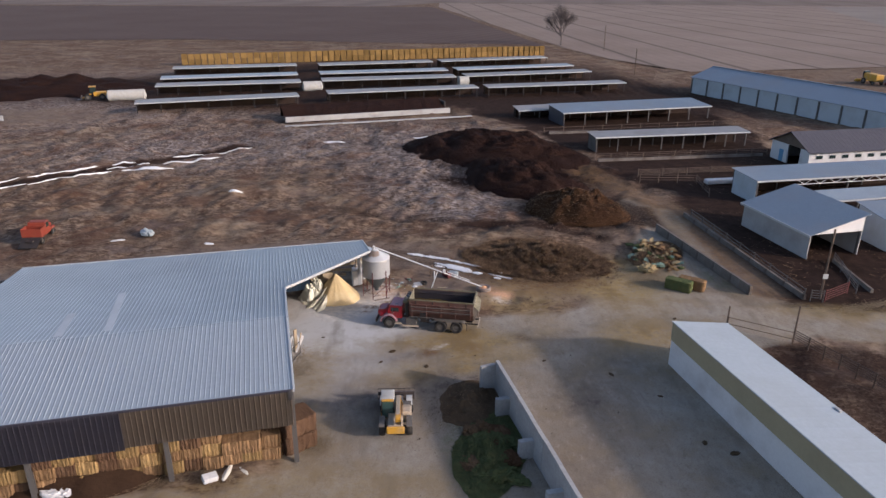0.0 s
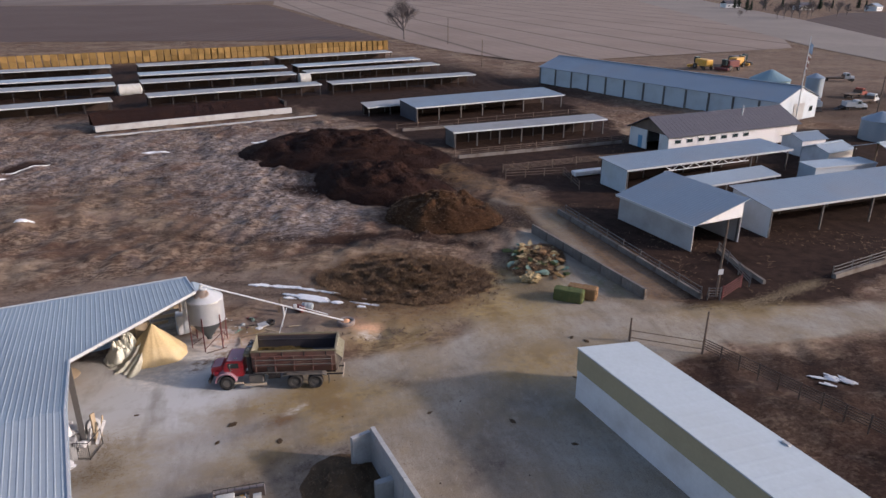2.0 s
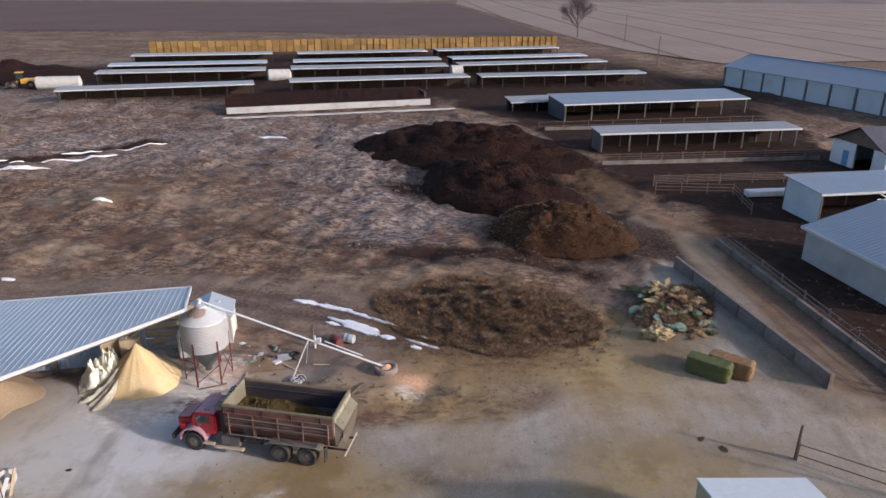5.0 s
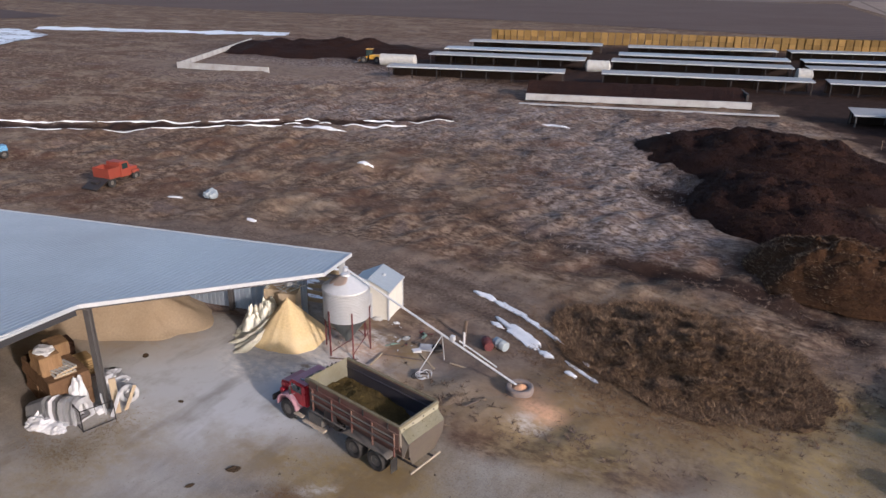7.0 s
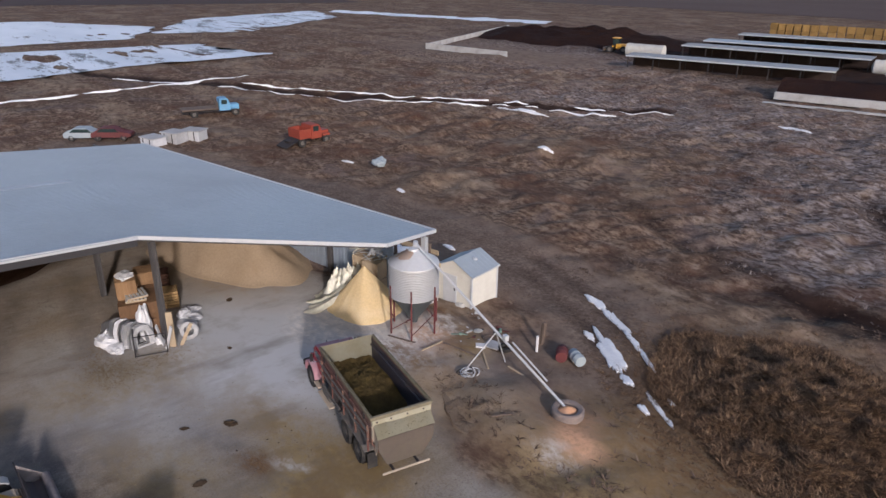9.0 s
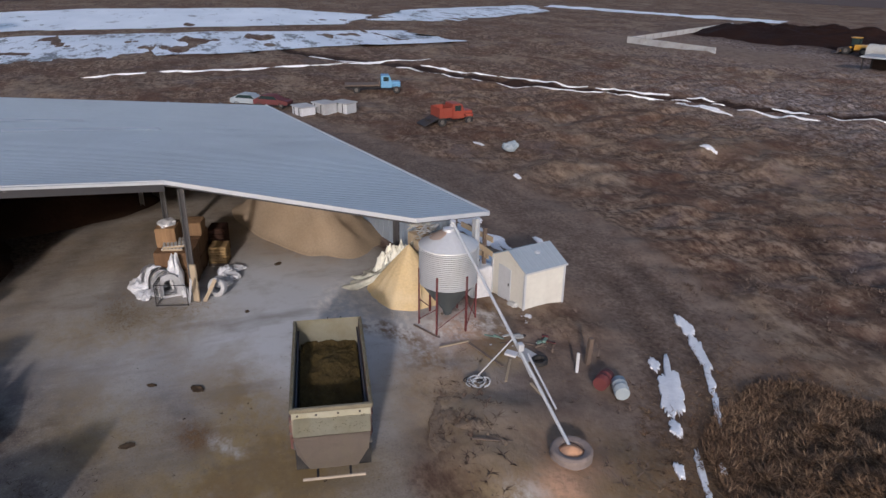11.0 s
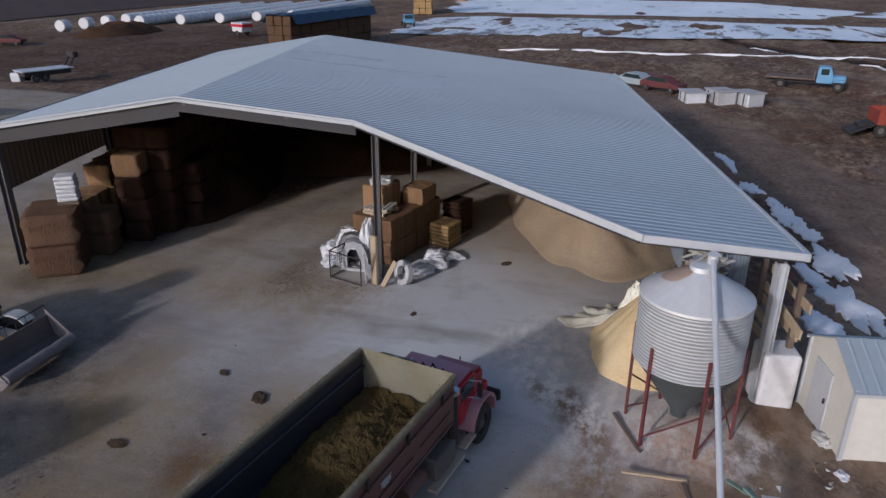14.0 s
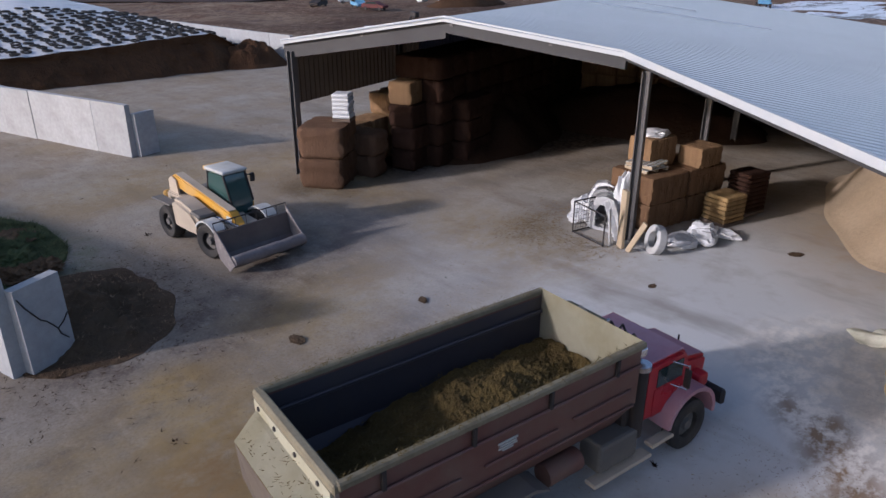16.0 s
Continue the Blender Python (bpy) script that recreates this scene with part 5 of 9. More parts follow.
def feed_truck(at):
    t = thing("feed_truck", "red conventional feed truck with a maroon steel mixing box", "truck", at)
    L, W, H, Z = 2.68, 1.19, 2.86, 1.08
    for s in (-1, 1):
        bm = fresh()
        vs = []
        for x in (-L, L):
            for y, z in ((W, H - 0.1), (W, 1.72), (W - 0.4, Z), (W - 0.45, Z), (W - 0.06, 1.74), (W - 0.06, H - 0.1)):
                vs.append(bm.verts.new((x, s * y, z)))
        for i in range(6):
            bm.faces.new((vs[i], vs[(i + 1) % 6], vs[6 + (i + 1) % 6], vs[6 + i]))
        bm.faces.new(vs[:6]); bm.faces.new(vs[6:])
        side = part("side_panel", bm, M_BOXOUT, t)
        bm = fresh(); rbox(bm, (-L - 0.04, s * W - 0.07, H - 0.12), (L + 0.04, s * W + 0.05, H), 0.025); part("top_rail", bm, M_BOXRIM, t, "feed-strewn dusty top rail")
        for i in range(4):
            x = -2.1 + i * 1.4
            bm = fresh(); rbox(bm, (x - 0.035, s * (W + 0.0), 2.44), (x + 0.035, s * (W + 0.06), H - 0.12), 0.01); part("stake", bm, M_DARK, side)
        bm = fresh(); rbox(bm, (-L, s * (W + 0.0), 2.4), (L, s * (W + 0.06), 2.47), 0.02); part("rub_rail", bm, M_BOXOUT, side)
        for x0, x1, z in ((-2.5, -0.9, 1.98), (-0.5, 0.9, 1.98), (1.2, 2.5, 2.02), (-2.6, 2.6, 1.70)):
            bm = fresh(); rbox(bm, (x0, s * (W + 0.0), z), (x1, s * (W + 0.05), z + 0.05), 0.015); part("rub_rail", bm, M_BOXOUT, side)
    bm = fresh()
    fp = [bm.verts.new((L - 0.02, y, z)) for y, z in ((-W, H + 0.02), (W, H + 0.02), (W, 1.74), (W - 0.4, Z), (-W + 0.4, Z), (-W, 1.74))]
    bm.faces.new(fp)
    bmesh.ops.solidify(bm, geom=bm.faces[:], thickness=0.07)
    part("front_panel", bm, M_BOARD, t, "cream dusty front board")
    bm = fresh(); box(bm, (-L + 0.05, -W + 0.4, Z), (L - 0.05, W - 0.4, Z + 0.06)); part("box_floor", bm, M_BOXIN, t)
    for s in (-1, 1):
        bm = fresh()
        vs = [bm.verts.new(p) for p in ((-L + 0.02, s * (W - 0.075), H - 0.13), (L - 0.04, s * (W - 0.075), H - 0.13), (L - 0.04, s * (W - 0.075), 1.75), (-L + 0.02, s * (W - 0.075), 1.75), (L - 0.04, s * (W - 0.47), Z + 0.07), (-L + 0.02, s * (W - 0.47), Z + 0.07))]
        bm.faces.new((vs[0], vs[1], vs[2], vs[3])); bm.faces.new((vs[3], vs[2], vs[4], vs[5]))
        part("liner", bm, M_BOXIN, t, "worn grey steel lining")
        bm = fresh(); rbox(bm, (-L + 0.05, s * (W - 0.12) - 0.03, H - 0.42), (L - 0.06, s * (W - 0.12) + 0.03, H - 0.36), 0.01); part("liner_ledge", bm, M_BOXIN, t)
    # tail: pale sloping plate above a tapering panel
    bm = fresh()
    prof = [(-W, H - 0.08), (W, H - 0.08), (W, 2.0), (W - 0.4, Z), (-W + 0.4, Z), (-W, 2.0)]
    lo = [bm.verts.new((-L - 0.06, y, z)) for y, z in prof]
    hi = [bm.verts.new((-L + 0.0, y, z)) for y, z in prof]
    bm.faces.new(lo); bm.faces.new(hi[::-1])
    for i in range(6):
        bm.faces.new((lo[i], hi[i], hi[(i + 1) % 6], lo[(i + 1) % 6]))
    tail = part("tail_panel", bm, M_TAIL, t, "dusty pink tail panel")
    bm = fresh()
    g = []
    for i in range(9):
        f = i / 8
        row_ = []
        for j in range(25):
            y = -W + 0.05 + (2 * W - 0.1) * j / 24
            lump = 0.045 * max(0, noise.fractal((y * 2.2, f * 1.3, 3.1), 0.7, 2, 4)) + (0.07 * math.exp(-((y - 0.8) / 0.35) ** 2 - ((f - 0.35) / 0.4) ** 2))
            row_.append(bm.verts.new((-L - 0.07 - 0.4 * f, y, H - 0.30 - 0.38 * f + lump)))
        g.append(row_)
    for a, b in zip(g, g[1:]):
        for j in range(24):
            bm.faces.new((a[j], a[j + 1], b[j + 1], b[j]))
    bmesh.ops.solidify(bm, geom=bm.faces[:], thickness=0.04)
    part("tail_plate", bm, M_BOARD, tail, "sloping tail plate strewn with feed")
    bm = fresh()
    vs = [bm.verts.new(v) for v in ((-L - 0.47, -W + 0.06, H - 0.70), (-L - 0.47, W - 0.06, H - 0.70), (-L - 0.44, W - 0.12, 1.6), (-L - 0.30, 0.72, 0.9), (-L - 0.30, -0.72, 0.9), (-L - 0.44, -W + 0.12, 1.6))]
    bm.faces.new(vs)
    bmesh.ops.solidify(bm, geom=bm.faces[:], thickness=0.05)
    part("tail_door", bm, M_TAIL, tail, "tapering dusty pink tail door")
    for s in (-1, 1):
        bm = fresh(); wedge(bm, [(-L - 0.06, H - 0.32), (-L - 0.46, H - 0.70), (-L - 0.12, 1.3), (-L - 0.06, 1.3)], s * (W - 0.12) - 0.02, s * (W - 0.12) + 0.02); part("tail_cheek", bm, M_TAIL, tail)
    bm = fresh(); rbox(bm, (-L - 0.1, -W - 0.05, H - 0.15), (-L + 0.04, W + 0.05, H - 0.01), 0.025); part("top_rail", bm, M_BOXRIM, t, "dusty olive top rail")
    bm = fresh(); wedge(bm, [(-L - 0.11, H - 0.13), (-L - 0.06, H - 0.13), (-L - 0.06, H - 0.34), (-L - 0.11, H - 0.34)], -W + 0.02, W - 0.02); part("tail_lip", bm, M_BOARD, tail)
    for y in (-0.85, -0.2, 0.45, 1.0):
        bm = fresh(); rbox(bm, (-L - 0.135, y - 0.03, H - 0.24), (-L - 0.1, y + 0.03, H - 0.18), 0.01); part("latch", bm, M_DARK, tail)
    bm = fresh(); rod(bm, (-L - 0.4, -0.95, 0.62), (-L - 0.4, 0.95, 0.62), 0.045, n=8); part("rear_bar", bm, M_DUSTY, t, "dusty rear under-run bar")
    for s in (-0.5, 0.5):
        bm = fresh(); rbox(bm, (-L - 0.4, s - 0.04, 0.6), (-1.9, s + 0.04, 0.71), 0.02); part("bar_arm", bm, M_DARK, t)
    # load
    bm = fresh()
    n, m = 120, 48
    g = []
    for i in range(n + 1):
        r_ = []
        for j in range(m + 1):
            x, y = -2.62 + 5.24 * i / n, -1.02 + 2.04 * j / m
            z = 1.55 + 0.38 / (1 + math.exp(-(x + 0.9) * 2.2)) + 0.26 * math.exp(-((x - 0.6) / 1.3) ** 2 - ((y + 0.05) / 0.8) ** 2)
            z += 0.10 * noise.fractal((x * 1.7, y * 1.7, 4.2), 0.7, 2, 4) + 0.025 * abs(noise.noise((x * 9, y * 9, 1.3))) + 0.025 * noise.noise((x * 23, y * 23, 6.6))
            r_.append(bm.verts.new((x, y * (1 if z > 1.7 else 0.96), max(z, 1.3))))
        g.append(r_)
    for a, b in zip(g, g[1:]):
        for j in range(m):
            bm.faces.new((a[j], b[j], b[j + 1], a[j + 1]))
    part("feed_load", bm, M_FEED, t, "chopped yellow-brown silage load")
    rl = random.Random(31)
    bm = fresh()
    for i in range(1900):
        a, ln, w_ = rl.uniform(0, math.tau), rl.uniform(0.03, 0.12), rl.uniform(0.004, 0.009)
        dz = rl.uniform(0, 0.02)
        if i < 1250:
            x, y = max(-2.4, min(2.5, rl.gauss(0.4, 1.3))), max(-0.98, min(0.98, rl.gauss(0, 0.55)))
            z = 1.57 + 0.38 / (1 + math.exp(-(x + 0.9) * 2.2)) + 0.26 * math.exp(-((x - 0.6) / 1.3) ** 2 - ((y + 0.05) / 0.8) ** 2) + rl.uniform(0.0, 0.06)
            dz = rl.uniform(-0.01, 0.04)
        elif i < 1800:
            x, y, z = rl.uniform(-2.6, 2.6), rl.choice((-1, 1)) * W + rl.gauss(0, 0.03), H + 0.012
        else:
            x, y = -L - rl.uniform(0.05, 0.42), rl.uniform(-1.05, 1.05)
            z = H - 0.27 - 0.95 * (-L - 0.07 - x) + rl.uniform(0, 0.03)
        dx, dy = math.cos(a) * ln, math.sin(a) * ln
        bm.faces.new([bm.verts.new(v) for v in ((x - dy / ln * w_, y + dx / ln * w_, z), (x + dy / ln * w_, y - dx / ln * w_, z), (x + dx, y + dy, z + dz))])
    part("loose_feed", bm, M_STALK, t, "loose stalks on the load and rails")
    # chassis
    for s in (-0.42, 0.42):
        bm = fresh(); rbox(bm, (-2.6, s - 0.05, 0.76), (5.2, s + 0.05, 1.0), 0.015); part("frame_rail", bm, M_DARK, t)
    for x in (-1.3, 0.02):
        for s in (-1, 1):
            wheel(t, x, s * 0.97, 0.5, 0.5)
        bm = fresh(); rod(bm, (x, -0.9, 0.5), (x, 0.9, 0.5), 0.09, n=10); part("axle", bm, M_DARK, t)
    for s in (-1, 1):
        wheel(t, 4.3, s * 1.03, 0.5, 0.28)
        bm = fresh(); wedge(bm, [(-2.05, 0.98), (-1.8, 1.10), (0.5, 1.10), (0.8, 0.96), (0.8, 0.93), (0.47, 1.04), (-1.75, 1.04), (-2.05, 0.94)], s * 0.72, s * 1.24); part("mudguard", bm, M_DIRTY, t, "dusty wheel guard")
        bm = fresh(); box(bm, (-2.2, s * 0.78, 0.3), (-2.17, s * 1.18, 0.97)); part("mud_flap", bm, M_BLACK, t)
        bm = fresh(); rod(bm, (1.0, s * 0.85, 0.85), (1.75, s * 0.85, 0.85), 0.2, n=14); part("air_tank", bm, M_BOXOUT if s < 0 else M_DARK, t, "dusty red air tank" if s < 0 else "", True)
        bm = fresh(); rbox(bm, (2.05, s * 0.62, 0.5), (3.0, s * 1.12, 1.05), 0.06, seg=2); part("battery_box", bm, M_DIRTY, t, "grey dusty battery box")
        bm = fresh(); rbox(bm, (1.9, s * 0.95, 0.32), (3.35, s * 1.2, 0.4), 0.02); part("running_board", bm, M_DUSTY, t)
    bm = fresh(); rod(bm, (4.3, -0.9, 0.5), (4.3, 0.9, 0.5), 0.08, n=8); part("axle", bm, M_DARK, t)
    # stakes and rails on the left of the box
    for i in range(5):
        x = -2.45 + i * 1.22
        bm = fresh(); rbox(bm, (x - 0.03, W + 0.01, 1.3), (x + 0.03, W + 0.09, 2.42), 0.01); part("side_stake", bm, M_BOXOUT, t)
    for z, x0 in ((1.3, 0.4), (1.86, -2.5), (2.2, -2.5)):
        bm = fresh(); rbox(bm, (x0, W + 0.03, z - 0.025), (2.55, W + 0.11, z + 0.025), 0.01); part("side_rail", bm, M_DIRTY, t)
    bm = fresh(); rbox(bm, (1.15, W - 0.2, 1.05), (1.75, W + 0.06, 1.75), 0.04); part("gear_cover", bm, M_DARK, t)
    # gear between the box and cab
    bm = fresh(); rbox(bm, (2.76, -0.95, 1.0), (3.05, 0.95, 2.3), 0.05); part("gear_stack", bm, M_DARK, t)
    bm = fresh(); rbox(bm, (2.85, 0.0, 2.32), (3.25, 1.0, 2.56), 0.07, seg=2); part("rolled_cover", bm, M_BOXRIM, t, "dark dusty rolled cover", True)
    bm = fresh(); rod(bm, (3.02, 0.3, 2.5), (3.02, 0.55, 2.6), 0.09, n=12); part("cap", bm, M_DUSTY, t)
    for i in range(5):
        bm = fresh(); rbox(bm, (2.8 + 0.05 * (i % 2), -0.98 + i * 0.2, 2.32), (3.15, -0.84 + i * 0.2, 2.5 + 0.04 * (i % 3)), 0.03); part("valve_block", bm, M_DUSTY if i % 2 else M_CHROME, t)
    for y, bend in ((-0.7, 0.18), (-0.45, 0.25), (-0.2, 0.2)):
        for p, q in (((2.8, y, 2.5), (3.0, y - 0.05, 2.5 + bend)), ((3.0, y - 0.05, 2.5 + bend), (3.3, y - 0.1, 2.2))):
            bm = fresh(); rod(bm, p, q, 0.022, n=6); part("hose", bm, M_DARK, t)
    bm = fresh(); rod(bm, (3.0, -1.0, 0.85), (3.0, -1.0, 2.15), 0.13, n=16); part("air_cleaner", bm, M_DARK, t, smooth=True)
    bm = fresh(); rod(bm, (3.0, -1.0, 2.15), (3.0, -1.0, 2.24), 0.16, n=16); part("cleaner_cap", bm, M_CHROME, t)
    # cab
    bm = fresh()
    wedge(bm, [(3.2, 0.85), (4.5, 0.85), (4.5, 1.5), (4.33, 1.9), (4.2, 1.98), (3.3, 1.98), (3.2, 1.9)], -0.9, 0.9)
    bmesh.ops.bevel(bm, geom=bm.edges[:], offset=0.06, segments=2, affect="EDGES")
    cab = part("cab", bm, M_RED, t, "red painted cab", True)
    bm = fresh(); rbox(bm, (3.26, -0.85, 1.965), (4.25, 0.85, 2.005), 0.02); part("cab_roof", bm, M_REDDUST, cab, "roof under pinkish dust")
    bm = fresh(); wedge(bm, [(4.5, 1.52), (4.36, 1.86), (4.375, 1.865), (4.52, 1.52)], -0.78, 0.78); part("windscreen", bm, M_GLASS, cab, "dark windscreen")
    for s in (-1, 1):
        bm = fresh(); box(bm, (3.5, s * 0.9, 1.48), (4.2, s * 0.915, 1.84)); part("side_window", bm, M_GLASS, cab)
        bm = fresh(); box(bm, (3.45, s * 0.9, 0.9), (4.3, s * 0.912, 1.44)); part("door", bm, M_RED, cab)
        bm = fresh(); rbox(bm, (3.98, s * 1.16 - 0.07, 1.42), (4.03, s * 1.16 + 0.07, 1.8), 0.02); part("mirror", bm, M_DARK, cab)
        for z in (1.4, 1.86):
            bm = fresh(); rod(bm, (3.9, s * 0.89, z), (4.0, s * 1.18, z), 0.014, n=6); part("mirror_arm", bm, M_CHROME, cab)
        bm = fresh(); rod(bm, (4.0, s * 1.18, 1.38), (4.0, s * 1.18, 1.88), 0.014, n=6); part("mirror_bar", bm, M_CHROME, cab)
        bm = fresh(); rbox(bm, (3.25, s * 0.97, 0.45), (3.85, s * 1.18, 0.53), 0.02); part("step", bm, M_DUSTY, t)
    bm = fresh(); rod(bm, (3.6, 0.6, 2.04), (3.85, 0.6, 2.04), 0.045, n=8); part("air_horn", bm, M_CHROME, cab)
    # hood and wings
    bm = fresh()
    wedge(bm, [(4.45, 0.85), (5.2, 0.85), (5.25, 1.3), (5.18, 1.4), (4.45, 1.52)], -0.64, 0.64)
    bmesh.ops.bevel(bm, geom=bm.edges[:], offset=0.07, segments=2, affect="EDGES")
    hood = part("hood", bm, M_RED, t, "red hood", True)
    bm = fresh(); wedge(bm, [(4.55, 1.51), (5.13, 1.405), (5.13, 1.43), (4.55, 1.535)], -0.58, 0.58); part("hood_top", bm, M_REDDUST, hood, "hood top under pinkish dust")
    bm = fresh(); rod(bm, (5.16, 0, 1.38), (5.16, 0, 1.52), 0.02, n=6); part("ornament", bm, M_DARK, hood)
    for s in (-1, 1):
        bm = fresh()
        pts = [(4.34 + 0.70 * math.cos(a), 0.60 + 0.66 * math.sin(a)) for a in np.linspace(-0.1, math.pi - 0.1, 11)]
        pts += [(4.34 + 0.62 * math.cos(a), 0.60 + 0.58 * math.sin(a)) for a in np.linspace(math.pi - 0.1, -0.1, 11)]
        wedge(bm, pts, s * 0.55, s * 1.18)
        part("wing", bm, M_REDDUST, t, "dusty red front wing", True)
        bm = fresh(); rbox(bm, (4.85, s * 0.74 - 0.15, 0.9), (5.15, s * 0.74 + 0.15, 1.18), 0.06, seg=2); hl = part("headlight", bm, M_RED, t, "headlight housing")
        bm = fresh(); rod(bm, (5.13, s * 0.74, 1.05), (5.17, s * 0.74, 1.05), 0.1, n=14); part("lens", bm, M_CHROME, hl)
    bm = fresh(); box(bm, (5.24, -0.45, 0.88), (5.29, 0.45, 1.3)); part("grille", bm, M_CHROME, t)
    bm = fresh(); rbox(bm, (5.22, -1.12, 0.45), (5.36, 1.12, 0.78), 0.05); part("bumper", bm, M_DARK, t, "dark front bumper")
    # plain emblem bars on the side
    for x0, x1, z0, z1 in ((-0.26, 0.10, 2.235, 2.265), (-0.23, 0.07, 2.19, 2.218), (-0.25, 0.09, 2.15, 2.172), (-0.18, 0.02, 2.11, 2.13)):
        bm = fresh(); box(bm, (x0, -W - 0.016, z0), (x1, -W - 0.004, z1)); part("emblem", bm, M_PALE, t, "pale emblem bars")
    # the cab and all before it stand a little clear of the box
    for ob in t.children:
        kind = ob.name.split(".")[0]
        if kind in ("cab", "hood", "wing", "headlight", "grille", "bumper", "step") or kind in ("wheel", "axle") and bounds_x(ob) > 3:
            ob.matrix_basis = Matrix.Translation((0.12 if kind not in ("hood", "grille", "bumper") else 0.26, 0, 0)) @ ob.matrix_basis
    return t


feed_truck(pose(0.76, 57.86, 0, 0, 0, 171.4) @ Matrix.Diagonal((1.04, 1.015, 1.058, 1)))


# ---- telehandler ----
def telehandler(at):
    t = thing("telehandler", "dusty yellow telehandler with a wide steel bucket", "loader", at)
    for x, st in ((-1.3, 0), (1.25, 10)):
        for s in (-1, 1):
            wheel(t, x, s * 0.92, 0.56, 0.42, M_DIRTY, st)
        bm = fresh(); rod(bm, (x, -0.8, 0.56), (x, 0.8, 0.56), 0.11, n=10); part("axle", bm, M_DARK, t)
    bm = fresh()
    wedge(bm, [(-2.3, 0.7), (-1.9, 0.55), (1.7, 0.55), (2.0, 0.7), (1.9, 0.95), (0.6, 1.0), (-1.2, 1.25), (-2.3, 1.3)], -0.5, 0.5)
    bmesh.ops.bevel(bm, geom=bm.edges[:], offset=0.05, segments=2, affect="EDGES")
    part("chassis", bm, M_DUSTY, t, "dust covered chassis", True)
    bm = fresh(); wedge(bm, [(-0.85, 0.5), (0.62, 0.5), (0.72, 0.95), (0.3, 1.28), (-0.6, 1.5), (-0.95, 1.42)], -1.08, -0.36)
    bmesh.ops.bevel(bm, geom=bm.edges[:], offset=0.11, segments=3, affect="EDGES")
    cover = part("engine_cover", bm, M_DUSTY, t, "dusty cream engine cover", True)
    bm = fresh(); rbox(bm, (0.1, -1.06, 1.02), (0.68, -0.45, 1.16), 0.05); part("vent", bm, M_DIRTY, cover, "grey dusty vent", at=pose(0, 0, 0.16, 0, 6, 0))
    # boom
    bm = fresh(); wedge(bm, [(-2.1, 1.45), (-2.15, 1.78), (-1.9, 1.92), (1.35, 1.32), (1.7, 1.0), (1.6, 0.85), (1.3, 0.98), (-1.6, 1.5)], -0.34, 0.0)
    bmesh.ops.bevel(bm, geom=bm.edges[:], offset=0.035, segments=2, affect="EDGES")
    boom = part("boom", bm, M_YELLOW, t, "yellow boom")
    bm = fresh(); wedge(bm, [(-1.85, 1.925), (1.3, 1.345), (1.3, 1.36), (-1.85, 1.94)], -0.31, -0.03); part("boom_top", bm, M_DUSTY, boom, "thick dust on the boom")
    for s in (-0.42, 0.04):
        bm = fresh(); wedge(bm, [(-2.2, 1.2), (-1.6, 1.2), (-1.7, 1.75), (-2.0, 1.85), (-2.2, 1.7)], s, s + 0.05); part("pivot_plate", bm, M_DUSTY, t)
    bm = fresh(); wedge(bm, [(1.45, 1.12), (2.1, 0.85), (2.2, 0.5), (2.05, 0.45), (1.95, 0.6), (1.4, 0.95)], -0.28, -0.06); part("boom_nose", bm, M_YELLOW, boom)
    bm = fresh(); rod(bm, (0.4, -0.5, 1.1), (1.95, -0.3, 0.95), 0.055, n=8); part("tilt_ram", bm, M_CHROME, boom)
    bm = fresh(); rbox(bm, (1.2, -0.362, 1.05), (1.5, -0.342, 1.2), 0.008); part("badge", bm, M_TRIM, boom, "pale badge shape")
    # cab
    bm = fresh(); wedge(bm, [(-0.6, 0.75), (0.72, 0.75), (0.78, 1.3), (0.42, 2.25), (-0.5, 2.25), (-0.62, 1.5)], 0.12, 0.95)
    bmesh.ops.bevel(bm, geom=bm.edges[:], offset=0.06, segments=2, affect="EDGES")
    cab = part("cab", bm, M_CABGL, t, "green-tinted glazed cab", True)
    bm = fresh(); rbox(bm, (-0.66, 0.08, 2.24), (0.52, 1.0, 2.36), 0.06, seg=3); part("cab_roof", bm, M_PALE, cab, "pale dusty cab roof", True)
    bm = fresh(); rbox(bm, (-0.8, 0.12, 2.2), (-0.58, 0.96, 2.34), 0.05, seg=2); part("roof_edge", bm, M_YELLOW, cab, "yellow roof edge")
    for y in (0.13, 0.94):
        for p, q in (((0.775, y, 1.3), (0.42, y, 2.25)), ((-0.6, y, 1.5), (-0.5, y, 2.25)), ((-0.6, y, 1.5), (-0.6, y, 0.8))):
            bm = fresh(); rod(bm, p, q, 0.035, n=6); part("pillar", bm, M_DARK, cab)
    bm = fresh(); rbox(bm, (-0.6, 0.93, 0.7), (0.72, 1.0, 1.25), 0.03); part("cab_door", bm, M_YELLOW, cab)
    bm = fresh(); rbox(bm, (0.5, 1.05, 1.85), (0.58, 1.22, 2.15), 0.03); part("mirror", bm, M_DARK, cab)
    bm = fresh(); rod(bm, (0.45, 0.95, 2.1), (0.54, 1.12, 2.1), 0.02, n=6); part("mirror_arm", bm, M_DARK, cab)
    for s in (-1, 1):
        bm = fresh()
        pts = [(1.25 + 0.72 * math.cos(a), 0.56 + 0.68 * math.sin(a)) for a in np.linspace(0.75, math.pi - 0.6, 9)]
        pts += [(1.25 + 0.66 * math.cos(a), 0.56 + 0.62 * math.sin(a)) for a in np.linspace(math.pi - 0.6, 0.75, 9)]
        wedge(bm, pts, s * 0.72, s * 1.15)
        part("mudguard", bm, M_PALE, t, "pale dusty mudguard", True)
